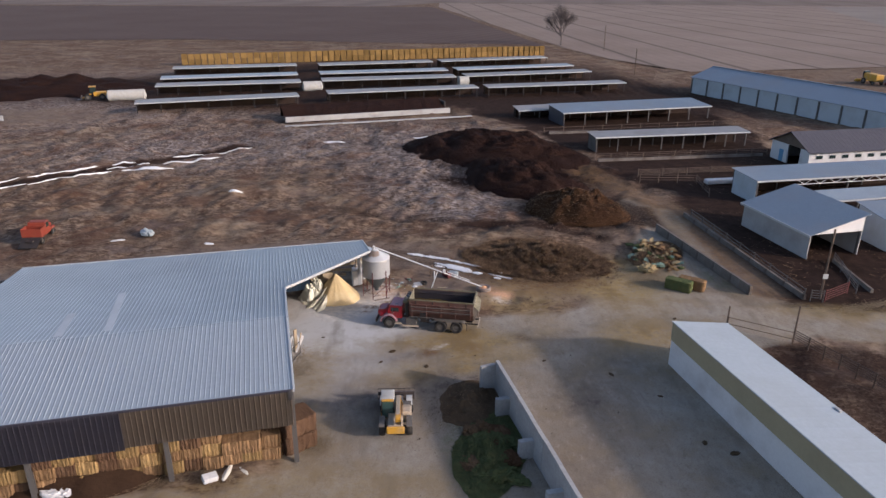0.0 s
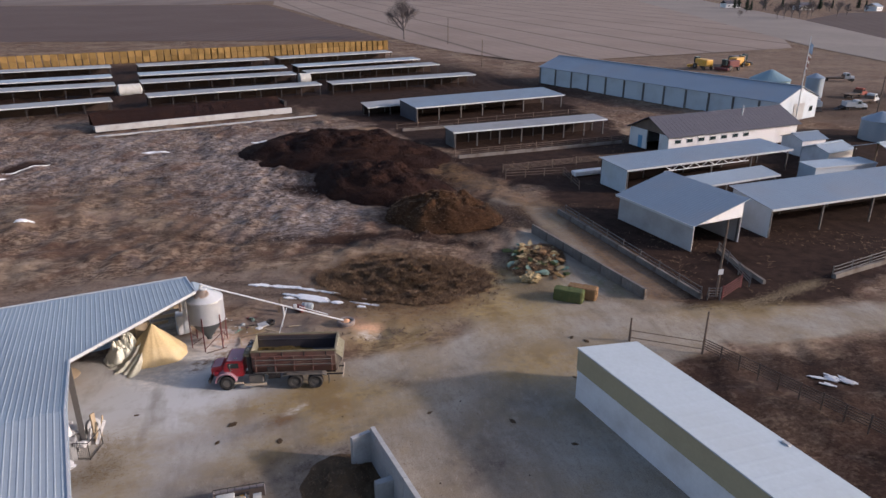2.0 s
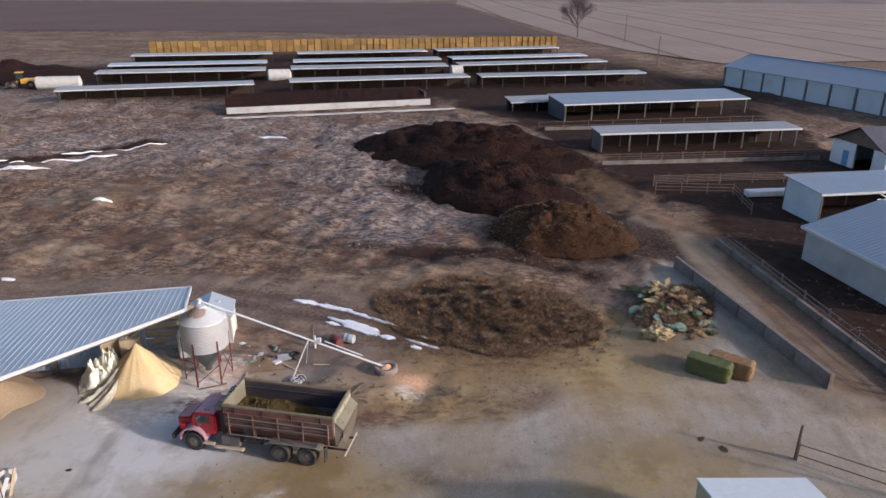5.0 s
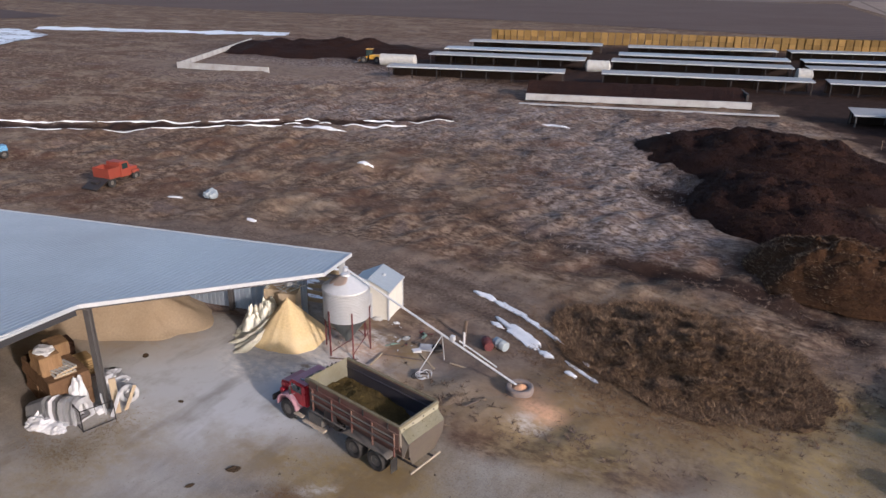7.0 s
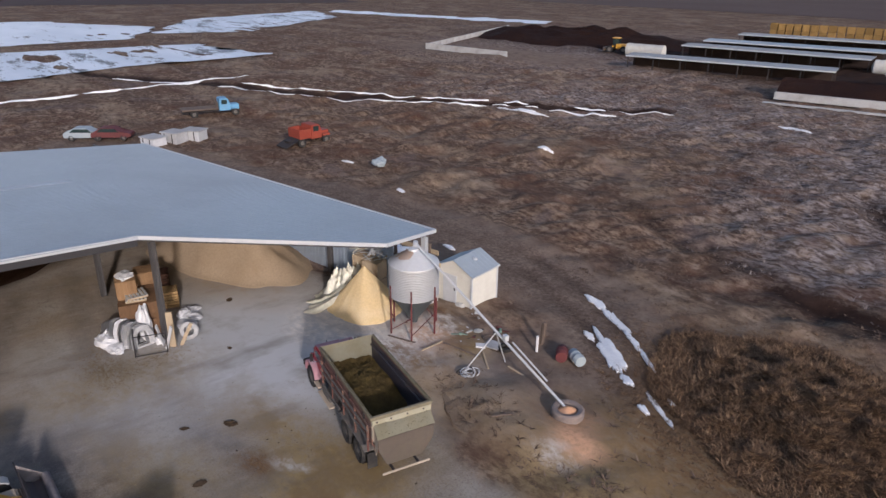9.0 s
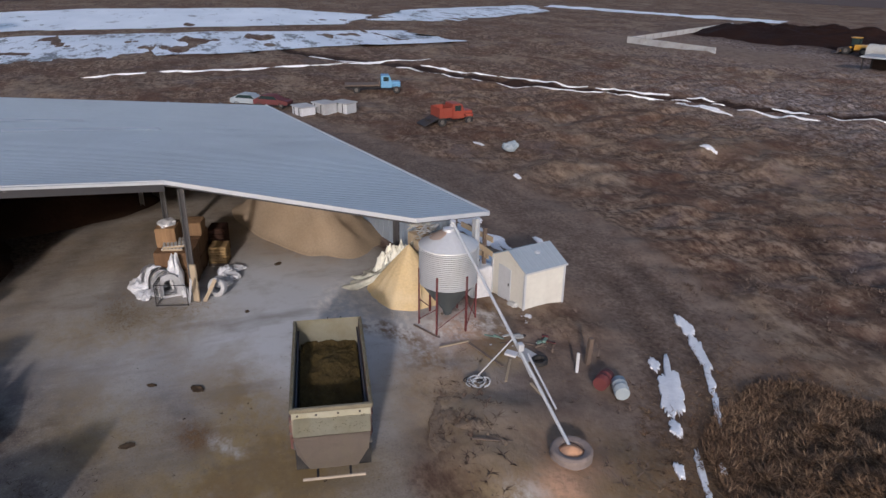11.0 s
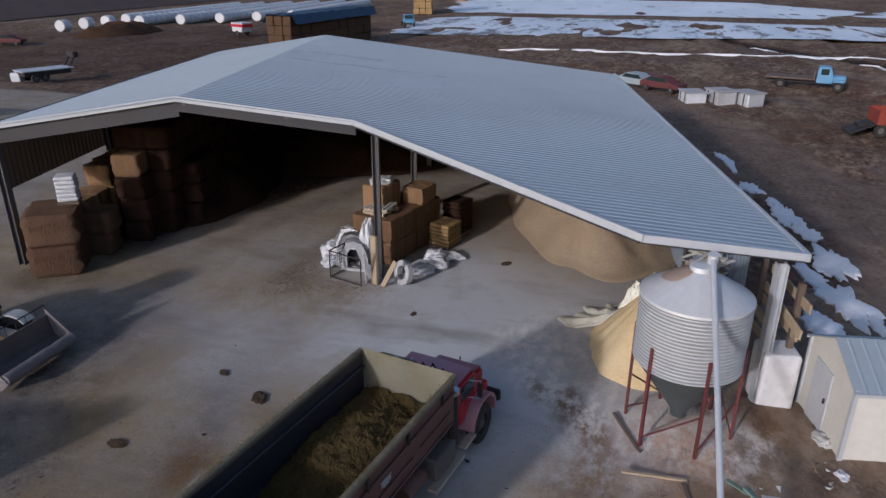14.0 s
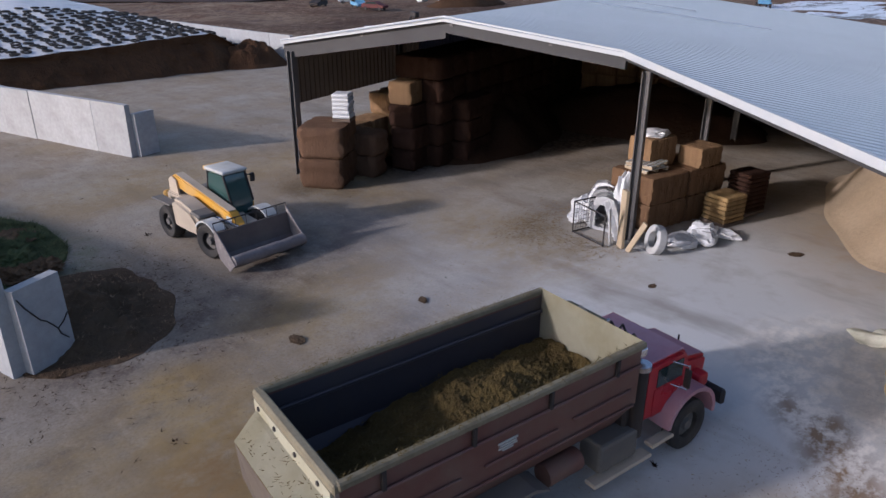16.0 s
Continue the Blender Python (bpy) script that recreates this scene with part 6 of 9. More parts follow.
        bm = fresh(); rbox(bm, (-2.2, s * 0.72, 1.18), (-0.95, s * 1.12, 1.24), 0.02); part("rear_guard", bm, M_DIRTY, t)
    # bucket, rolled back
    bw = 1.3
    bm = fresh()
    prof = [(2.08, 1.12), (2.15, 0.7), (2.22, 0.42), (2.5, 0.26), (2.9, 0.3), (2.9, 0.34), (2.52, 0.31), (2.27, 0.46), (2.2, 0.72), (2.13, 1.12)]
    wedge(bm, prof, -bw, bw)
    bucket = part("bucket", bm, M_BUCKET, t, "worn dark steel bucket")
    bm = fresh()
    n = 26
    rings = []
    for i in range(n + 1):
        y = -bw + 0.03 + (2 * bw - 0.06) * i / n
        rings.append([bm.verts.new((2.92 + 0.17 * math.cos(a) * (1 + 0.12 * noise.noise((y * 3, a * 2, 0))), y, 0.42 + 0.19 * math.sin(a) * (1 + 0.12 * noise.noise((y * 3, a * 2, 5))))) for a in np.linspace(0, math.tau, 13)[:-1]])
    for a, b in zip(rings, rings[1:]):
        for j in range(12):
            bm.faces.new((a[j], b[j], b[(j + 1) % 12], a[(j + 1) % 12]))
    bm.faces.new(rings[0][::-1]); bm.faces.new(rings[-1])
    part("rolled_lip", bm, M_LIP, bucket, "pale worn rounded lip", True)
    for s in (-1, 1):
        bm = fresh(); wedge(bm, [(2.06, 1.32), (2.12, 0.7), (2.25, 0.35), (2.75, 0.08), (3.08, 0.36)], s * bw - 0.02, s * bw + 0.02); part("bucket_side", bm, M_LIP, bucket)
    bm = fresh(); rod(bm, (2.06, -bw, 1.42), (2.06, bw, 1.42), 0.02, n=6); part("guard_rail", bm, M_DARK, bucket)
    for i in range(8):
        y = -bw + 2 * bw * i / 7
        bm = fresh(); rod(bm, (2.09, y, 1.1), (2.06, y, 1.42), 0.012, n=5); part("guard_bar", bm, M_DARK, bucket)
    bm = fresh(); rbox(bm, (1.98, -0.5, 0.4), (2.14, 0.35, 0.95), 0.03); part("quick_hitch", bm, M_DARK, t)
    bm = fresh(); rbox(bm, (-2.42, -0.6, 0.75), (-2.25, 0.6, 1.3), 0.06); part("counterweight", bm, M_YELLOW, t)
    return t


telehandler(pose(-2.42, 43.55, 0, 0, 0, 93))


# ---- concrete bunker walls ----
def bunker_wall(name, label, x, y, ang, length, h, piece=2.4, foot=True, side=1, material=None):
    """A line of free-standing concrete panels, each with a sloping foot."""
    t = thing(name, label, "wall", pose(x, y, 0, 0, 0, ang), kind="structure")
    n = max(1, round(length / piece))
    p = length / n
    bm = fresh()
    prof = [(-0.16, 0), (0.16, 0), (0.13, h), (-0.13, h)]
    lo = [bm.verts.new((0.012, yy, z)) for yy, z in prof]
    hi = [bm.verts.new((p - 0.012, yy, z)) for yy, z in prof]
    bm.faces.new(lo); bm.faces.new(hi)
    for i in range(4):
        bm.faces.new((lo[i], hi[i], hi[(i + 1) % 4], lo[(i + 1) % 4]))
    me = to_mesh("wall_panel", bm, material or M_CONC)
    for i in range(n):
        part("wall_panel", me, None, t, at=pose(p * i, random.uniform(-0.02, 0.02), 0, 0, random.uniform(-0.4, 0.4), 0))
        if foot and i in (0, 2, 4):
            bm = fresh()
            x0 = p * i + 3.15
            wedge(bm, [(x0, 0), (x0 + 0.42, 0), (x0 + 0.40, 1.35), (x0 + 0.02, 1.35)], side * 0.13, side * 1.12)
            part("buttress", bm, M_CONC, t)
    return t


bunker_wall("bunker_wall", "weathered concrete bunker wall of upright panels", 4.86, 48.0, -76.3, 17, 2.4, 2.4, True, -1)
end = bunker_wall("bunker_wall", "cracked concrete end panel of the bunker", 4.7, 48.05, 203, 1.2, 2.1, 1.2, False)
CRACK = [(0.06, 1.9), (0.2, 1.62), (0.48, 1.2), (0.62, 1.1), (0.85, 0.8), (1.02, 0.9), (1.17, 1.08)]
for line in (CRACK, [CRACK[4], (0.9, 0.62), (1.06, 0.45)]):
    bm = fresh()
    for (xa, za), (xb, zb) in zip(line, line[1:]):
        rod(bm, (xa, -0.15 + 0.006 * za, za), (xb, -0.15 + 0.006 * zb, zb), 0.016, n=5)
    part("crack", bm, M_DARK, end, "dark rusty crack")
bunker_wall("bunker_wall", "pale concrete panel wall", -4.5, 31.6, -73.5, 12, 2.43, 2.4, False)
bunker_wall("bunker_wall", "short grey concrete end panel", -4.65, 31.65, 197, 1.1, 2.0, 1.1, False)
bunker_wall("feed_wall", "low concrete wall behind the hay", 26.75, 82.9, -77.2, 18.6, 1.0, 3.1, False, 1, M_CONCD)
bunker_wall("silage_wall", "pale concrete silage wall", -26.2, 11.8, -86, 30, 2.3, 3.0, False)
bunker_wall("far_wall", "far white concrete wall", -113, 141.5, 12, 23, 1.3, 5.75, False)
bunker_wall("far_wall", "far white concrete wall", -113.4, 142, 120, 60, 1.1, 4, False)
fence("rail_fence", "weathered board fence along the lane", [(30.65, 55.3), (35.4, 44.3), (39.5, 34)], 1.25, 5, 1.5, M_FENCE)
fence("rail_fence", "pipe fence along the cattle pen", [(32.6, 88), (35.6, 63.8)], 1.2, 3, 3.0, M_STEEL)


# ---- flat-roofed building beside the yard ----
t = thing("flat_roofed_building", "long white block building with a bright sloping metal roof", "building", pose(18.95, 51.7, 0, 0, 0, -76.8))
bm = fresh(); box(bm, (0, 0, 0), (34, 0.2, 2.2)); part("wall", bm, M_WALLW, t, "white block wall with dirty foot")
bm = fresh(); box(bm, (0, 4.6, 0), (34, 4.8, 2.95)); part("wall", bm, M_WALLW, t)
for x in (0, 33.8):
    bm = fresh(); panel(bm, (x + 0.1, 0.2), (x + 0.1, 4.6), 0, 3.62, 2.98, 0.2); part("wall", bm, M_WALLW, t)
bm = fresh(); box(bm, (-0.06, -0.05, 2.2), (34.06, 0.14, 3.68)); part("upper_band", bm, M_BEIGE, t, "beige upper boarding")
bm = fresh(); sheet(bm, -0.15, 34.2, -0.08, 5.0, 3.8, 3.06, 1.1, 0.006, 0.08); part("roof", bm, M_ROOFL, t, "bright pale blue metal roof")
for x, y in ((12, 4.55), (20, 4.7)):
    bm = fresh(); rbox(bm, (x, y, 3.06), (x + 0.5, y + 0.3, 3.22), 0.04); part("roof_patch", bm, M_CONC, t)

# ---- milking parlour ----
t = thing("milking_parlour", "white block building with a dark shingle roof and small windows", "building", pose(59.1, 112.0, 0, 0, 0, 12.0))
LW, DW, EH, RH = 28, 9.4, 3.1, 5.4
bm = fresh(); box(bm, (0, 0, 0), (LW, 0.25, EH)); part("wall", bm, M_WALLW, t)
bm = fresh(); box(bm, (0, DW - 0.25, 0), (LW, DW, EH)); part("wall", bm, M_WALLW, t)
bm = fresh(); box(bm, (LW - 0.25, 0.25, 0), (LW, DW - 0.25, EH)); part("wall", bm, M_WALLW, t)
bm = fresh(); box(bm, (0, 0.25, 0), (0.25, 2.2, EH)); part("wall", bm, M_WALLW, t)
bm = fresh(); box(bm, (0, 5.2, 0), (0.25, DW - 0.25, EH)); part("wall", bm, M_WALLW, t)
for x in (0, LW - 0.25):
    bm = fresh()
    vs = [bm.verts.new((x + o, y, z)) for o in (0, 0.2) for y, z in ((0, EH), (DW, EH), (DW / 2, RH - 0.1))]
    bm.faces.new(vs[:3]); bm.faces.new(vs[3:][::-1])
    for i in range(3):
        bm.faces.new((vs[i], vs[(i + 1) % 3], vs[3 + (i + 1) % 3], vs[3 + i]))
    part("gable", bm, M_WOODD, t, "dark gable boarding")
for s in (0, 1):
    bm = fresh(); sheet(bm, -0.5, LW + 0.5, -0.5, DW / 2, EH - 0.12, RH, 0.8, 0.02, 0.1)
    part("roof", bm, M_ROOFD, t, "dark shingle roof", at=pose(0, 0, 0) if s == 0 else pose(LW, DW, 0, 0, 0, 180))
bm = fresh(); box(bm, (0.0, 6.2, 0), (-0.04, 7.2, 2.0)); part("door", bm, M_BLUEV, t, "blue door")
for i in range(7):
    x = 1.2 + i * 2.4
    bm = fresh(); box(bm, (x, -0.05, 1.75), (x + 1.3, 0.0, 2.45)); w = part("window", bm, M_TRIM, t)
    bm = fresh(); box(bm, (x + 0.08, -0.07, 1.83), (x + 1.22, -0.052, 2.37)); part("pane", bm, M_GLASS, w)
bm = fresh(); rod(bm, (18, 3, EH), (18, 3, 6.2), 0.12, n=8); part("chimney_pipe", bm, M_WALLW, t)

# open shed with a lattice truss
t = shed("open_truss_shed", "open shed with a white lattice truss under a blue-grey roof", 43.4, 94.4, 12.0, 29, 5.5, 3.3, 3.6, 0, "bl", M_ROOFB, M_WALLB, 7.0, back=M_INNERDARK)
for i in range(12):
    x = 6 + i * 1.25
    bm = fresh(); rod(bm, (x, -0.1, 2.4 if i % 2 else 3.1), (x + 1.25, -0.1, 3.1 if i % 2 else 2.4), 0.05, n=5); part("truss_web", bm, M_TRIM, t)
for z in (2.4, 3.1):
    bm = fresh(); rod(bm, (6, -0.1, z), (21, -0.1, z), 0.05, n=5); part("truss_chord", bm, M_TRIM, t)

# ---- pens ----
fence("pipe_fence", "steel pipe fence round the cattle pen", [(36.1, 63.5), (37.2, 63.3)], 1.2, 4, 1.0, M_STEEL)
fence("pipe_fence", "steel pipe fence beside the white shed", [(41.5, 65.3), (43.4, 73.3)], 1.2, 4, 2.6, M_STEEL)
fence("pipe_fence", "pipe fence with a low concrete kerb", [(50.5, 65.6), (59.2, 68.3), (91, 73.3)], 1.1, 3, 3.0, M_STEEL)
fence("pipe_fence", "weathered pipe fence across the pens", [(30.8, 107.5), (42.8, 109.5), (58, 111.5)], 1.2, 5, 3.5, M_WOODD)
fence("pipe_fence", "weathered pipe fence across the pens", [(30.3, 104.5), (38.8, 104.5), (38.3, 97.5)], 1.2, 3, 3.0, M_WOODD)
fence("pipe_fence", "weathered fence in front of the cow shelter", [(26.2, 118.2), (57.6, 123.5)], 1.0, 3, 3.0, M_WOODD)
fence("pipe_fence", "far weathered wooden pen fence", [(20.4, 139.5), (60.8, 148.5)], 1.0, 2, 4.0, M_WOODD)
fence("wire_fence", "loose wires from a post to the fence corner", [(26.1, 58.1), (30.65, 55.3)], 1.0, 2, 4.6, M_WOODD)
bunker_wall("pen_kerb", "low concrete kerb wall along the cattle pen", 32.0, 88.7, -81.6, 25.2, 0.55, 3.1, False, 1, M_CONCD)
bunker_wall("pen_kerb", "low concrete kerb in front of the shelter", 26.5, 116.8, 9.5, 30, 0.5, 5, False, 1, M_CONCD)
bunker_wall("pen_kerb", "low pale concrete kerb", 21.2, 138.2, 10, 10, 0.5, 5, False, 1, M_CONCD)
bunker_wall("pen_kerb", "low concrete kerb under the pipe fence", 50.5, 65.3, 16, 9, 0.45, 4.5, False, 1, M_CONCD)
bunker_wall("pen_kerb", "low concrete kerb beside the white shed", 43.2, 65.5, 88, 8, 0.4, 4, False, 1, M_CONCD)


def pole(name, label, x, y, h, r=0.1, lean=0.0, category="pole"):
    t = thing(name, label, category, pose(x, y, 0, lean, lean * 0.5, 0))
    bm = fresh(); rod(bm, (0, 0, -0.3), (0, 0, h), r, r * 0.75, 8); part("shaft", bm, M_WOODD, t)
    return t


p = pole("utility_pole", "tall weathered wooden pole with a small sign", 37.3, 64.0, 7.2, 0.11)
bm = fresh(); rbox(bm, (-0.25, -0.15, 2.2), (0.25, -0.12, 2.7), 0.01); part("sign_plate", bm, M_TRIM, p, "small white plate")
pole("fence_corner_post", "tall dark corner post", 30.65, 55.3, 3.5, 0.09)
pole("fence_post", "dark wooden post beside the building", 26.1, 58.2, 2.0, 0.09)
for x, y, h in ((112, 128, 9), (66, 300, 10), (60, 226, 8)):
    pole("utility_pole", "tall weathered wooden utility pole", x, y, h, 0.15)

# gate at the pen's corner
g = thing("pipe_gate", "rust-brown five-bar pipe gate", "gate", pose(37.4, 63.3, 0, 0, 0, 32))
for i in range(5):
    bm = fresh(); rod(bm, (0, 0, 0.25 + 0.24 * i), (3.8, 0, 0.25 + 0.24 * i), 0.03, n=6); part("bar", bm, M_RUST, g)
for x in (0, 3.8):
    bm = fresh(); rod(bm, (x, 0, 0), (x, 0, 1.4), 0.05, n=6); part("upright", bm, M_RUST, g)

# flag pole
fp = thing("flagpole", "white flagpole with a hanging striped flag", "flagpole", pose(97.5, 132, 0))
bm = fresh(); rod(bm, (0, 0, 0), (0, 0, 16), 0.12, 0.07, 8); part("pole", bm, M_TRIM, fp)
for i in range(7):
    bm = fresh()
    z = 12.9 - i * 0.55
    wedge(bm, [(0.1, z), (0.8 - 0.05 * i, z - 0.5), (0.8 - 0.05 * i, z - 0.8), (0.1, z - 0.3)], 0.0 + 0.05 * i, 0.1 + 0.05 * i)
    part("flag_stripe", bm, M_RUST if i % 2 else M_CONC, fp)
bm = fresh(); wedge(bm, [(0.1, 15.0), (0.85, 14.4), (0.85, 12.7), (0.1, 13.2)], 0.0, 0.12); part("flag_canton", bm, M_BLUET, fp, "dark blue flag corner")


def grain_bin(x, y, r, h, label="round blue-grey grain bin", paint=None):
    paint = paint or M_ROOFB
    t = thing("grain_bin", label, "grain bin", pose(x, y, 0), "grain bins")
    bm = fresh(); lathe(bm, [(r, h * i / 12 + (0.0 if i % 2 else 0.02)) for i in range(13)], n=24); part("bin_wall", bm, paint, t, smooth=True)
    bm = fresh(); lathe(bm, [(r * 1.04, h), (r * 0.15, h + r * 0.45), (0.05, h + r * 0.5)], n=24); part("cone_roof", bm, paint, t)


grain_bin(116, 166, 4.6, 3.2, "wide squat teal-blue grain bin", M_TEAL)
grain_bin(122, 158, 2.0, 4.5)
grain_bin(101.5, 116.0, 3.0, 3.4)


def vehicle(name, label, at, paint, bed=None, length=6.0, wheels=True, category="truck"):
    """A farm lorry: cab, bonnet, bed, wheels."""
    t = thing(name, label, category, at)
    h = length / 2
    bm = fresh(); rbox(bm, (-h, -0.4, 0.6), (h, 0.4, 0.8), 0.02); part("frame", bm, M_DARK, t)
    bm = fresh(); wedge(bm, [(h - 2.5, 0.7), (h - 1.1, 0.7), (h - 1.1, 1.45), (h - 1.4, 2.2), (h - 2.45, 2.2)], -0.95, 0.95)
    bmesh.ops.bevel(bm, geom=bm.edges[:], offset=0.08, segments=2, affect="EDGES"); cab = part("cab", bm, paint, t, smooth=True)
    bm = fresh(); wedge(bm, [(h - 1.09, 1.45), (h - 1.35, 2.1), (h - 1.33, 2.12), (h - 1.06, 1.45)], -0.8, 0.8); part("windscreen", bm, M_GLASS, cab)
    bm = fresh(); box(bm, (h - 2.2, -0.97, 1.5), (h - 1.5, 0.97, 2.05)); part("side_window", bm, M_GLASS, cab)
    bm = fresh(); rbox(bm, (h - 1.15, -0.6, 0.75), (h, 0.6, 1.4), 0.08, seg=2); part("bonnet", bm, paint, t)
    for s in (-1, 1):
        bm = fresh(); rbox(bm, (h - 1.0, s * 0.55 if s > 0 else -0.98, 0.8), (h - 0.05, 0.98 if s > 0 else -0.55, 1.1), 0.08); part("wing", bm, paint, t)
        for x in (h - 0.55, -h + 1.4):
            wheel(t, x, s * 0.85, 0.45, 0.28)
    if bed == "flat":
        bm = fresh(); rbox(bm, (-h, -1.15, 0.95), (h - 2.6, 1.15, 1.1), 0.02); part("flat_bed", bm, M_WOODD, t, "weathered flat bed")
        bm = fresh(); rbox(bm, (h - 2.75, -1.1, 1.1), (h - 2.65, 1.1, 1.8), 0.02); part("headboard", bm, M_WOODD, t)
    elif bed:
        for y in (-1.1, 1.04):
            bm = fresh(); rbox(bm, (-h + 1.0, y, 0.9), (h - 2.6, y + 0.06, 1.9), 0.02); part("bed_side", bm, bed, t)
        for x in (-h + 1.0, h - 2.66):
            bm = fresh(); rbox(bm, (x, -1.04, 0.9), (x + 0.06, 1.04, 1.9), 0.02); part("bed_end", bm, bed, t)
        bm = fresh(); box(bm, (-h + 1.06, -1.04, 0.85), (h - 2.66, 1.04, 0.92)); part("bed_floor", bm, M_DARK, t)
        bm = fresh(); wedge(bm, [(-h - 0.6, 0.15), (-h + 1.0, 0.85), (-h + 1.0, 0.95), (-h - 0.6, 0.25)], -1.0, 1.0); part("ramp", bm, M_DARK, t)
    return t


vehicle("flatbed_truck", "old faded blue flatbed truck standing in the meadow", pose(-66.6, 75.0, 0, 0, 0, 80), M_BLUEV, "flat", 7.0)
vehicle("tipper_truck", "abandoned orange-red tipper truck in the dry grass", pose(-46.2, 78.2, 0, 0, 0, 97), M_REDF, M_REDF, 5.0)
vehicle("pickup_truck", "white flatbed pickup parked in the far yard", pose(147, 180, 0, 0, 0, -20), M_TRIM, "flat", 8.5)
vehicle("pickup_truck", "white flatbed pickup parked in the far yard", pose(127, 147, 0, 0, 0, 20), M_TRIM, "flat", 7.5)
vehicle("pickup_truck", "white pickup beside the long barn", pose(110.5, 143, 0, 0, 0, 60), M_TRIM, M_TRIM, 5.5)
vehicle("pickup_truck", "white pickup parked in the far yard", pose(118, 141, 0, 0, 0, -15), M_TRIM, M_TRIM, 5.6)
vehicle("farm_truck", "red farm truck with a white flat bed", pose(131, 155, 0, 0, 0, 15), M_REDF, "flat", 7.0)
tk = thing("tank_trailer", "white tank trailer parked in the far yard", "trailer", pose(146, 154, 0, 0, 0, 12))
bm = fresh(); rod(bm, (-4.2, 0, 2.1), (4.2, 0, 2.1), 1.15, n=20); part("tank", bm, M_TRIM, tk, smooth=True)
bm = fresh(); rbox(bm, (-4.4, -0.5, 0.75), (4.4, 0.5, 0.95), 0.02); part("frame", bm, M_DARK, tk)
for x in (-3.4, -2.3, 3.2):
    for y in (-1.0, 1.0):
        bm = fresh(); rod(bm, (x, y - 0.15, 0.5), (x, y + 0.15, 0.5), 0.5, n=16); part("wheel", bm, M_BLACK, tk)
vehicle("farm_truck", "blue farm truck in the far yard", pose(122, 172, 0, 0, 0, 10), M_BLUEV, "flat", 6.0)


def combine(at, paint, label):
    t = thing("farm_machine", label, "machine", at)
    bm = fresh(); rbox(bm, (-3, -1.3, 1.0), (2, 1.3, 3.0), 0.25, seg=2); part("body", bm, paint, t)
    bm = fresh(); rbox(bm, (2.0, -0.8, 1.6), (3.2, 0.8, 3.4), 0.15); part("cab", bm, M_GLASS, t)
    bm = fresh(); rbox(bm, (3.2, -2.4, 0.3), (4.3, 2.4, 1.1), 0.2); part("header", bm, paint, t)
    for x, r in ((1.6, 0.85), (-2.2, 0.55)):
        for s in (-1, 1):
            wheel(t, x, s * 1.4, r, 0.5)


combine(pose(138, 212, 0, 0, 0, 30), M_YELLOW, "yellow combine harvester in the far yard")
combine(pose(131, 205, 0, 0, 0, 200), M_RUST, "rusty farm machine in the far yard")
combine(pose(125, 210, 0, 0, 0, 100), M_YELLOW, "yellow farm machine in the far yard")
combine(pose(141, 216, 0, 0, 0, 10), M_STEEL, "dark farm machine in the far yard")

# wheel loader by the shelters
t = thing("wheel_loader", "yellow wheel loader working beside the shelters", "loader", pose(-84.5, 174, 0, 0, 0, 200))
bm = fresh(); rbox(bm, (-2.6, -0.9, 0.9), (0.2, 0.9, 1.9), 0.12, seg=2); part("body", bm, M_YELLOW, t)
bm = fresh(); rbox(bm, (-0.4, -0.75, 1.6), (1.0, 0.75, 3.1), 0.1); part("cab", bm, M_GLASS, t)
bm = fresh(); rbox(bm, (-0.5, -0.85, 3.08), (1.1, 0.85, 3.25), 0.06); part("cab_roof", bm, M_YELLOW, t)
bm = fresh(); wedge(bm, [(0.8, 1.6), (3.0, 0.5), (3.0, 0.3), (0.8, 1.2)], -0.5, 0.5); part("lift_arm", bm, M_YELLOW, t)
bm = fresh(); wedge(bm, [(2.9, 1.1), (2.8, 0.2), (3.9, 0.1), (3.9, 0.16), (2.95, 0.3), (3.0, 1.1)], -1.3, 1.3); part("bucket", bm, M_BUCKET, t)
for x in (-1.7, 1.5):
    for s in (-1, 1):
        wheel(t, x, s * 1.0, 0.75, 0.5)

# white silage tubes lying between the shelters
for i, (x, y, ln) in enumerate(((-81, 172.6, 9), (-37.0, 189.3, 5.5), (4.2, 201.4, 3.5))):
    bm = fresh()
    n = 10
    prof = [(0.3, 0)] + [(1.35 + 0.04 * math.sin(j * 2.1), 0.4 + (ln - 0.8) * j / n) for j in range(n + 1)] + [(0.3, ln)]
    lathe(bm, prof, axis="x", n=16)
    solo("silage_tube", bm, M_PALE, "white plastic silage tube on the ground", "silage tube", pose(x, y, 1.15, 0, 0, 16), "silage tubes", smooth=True)


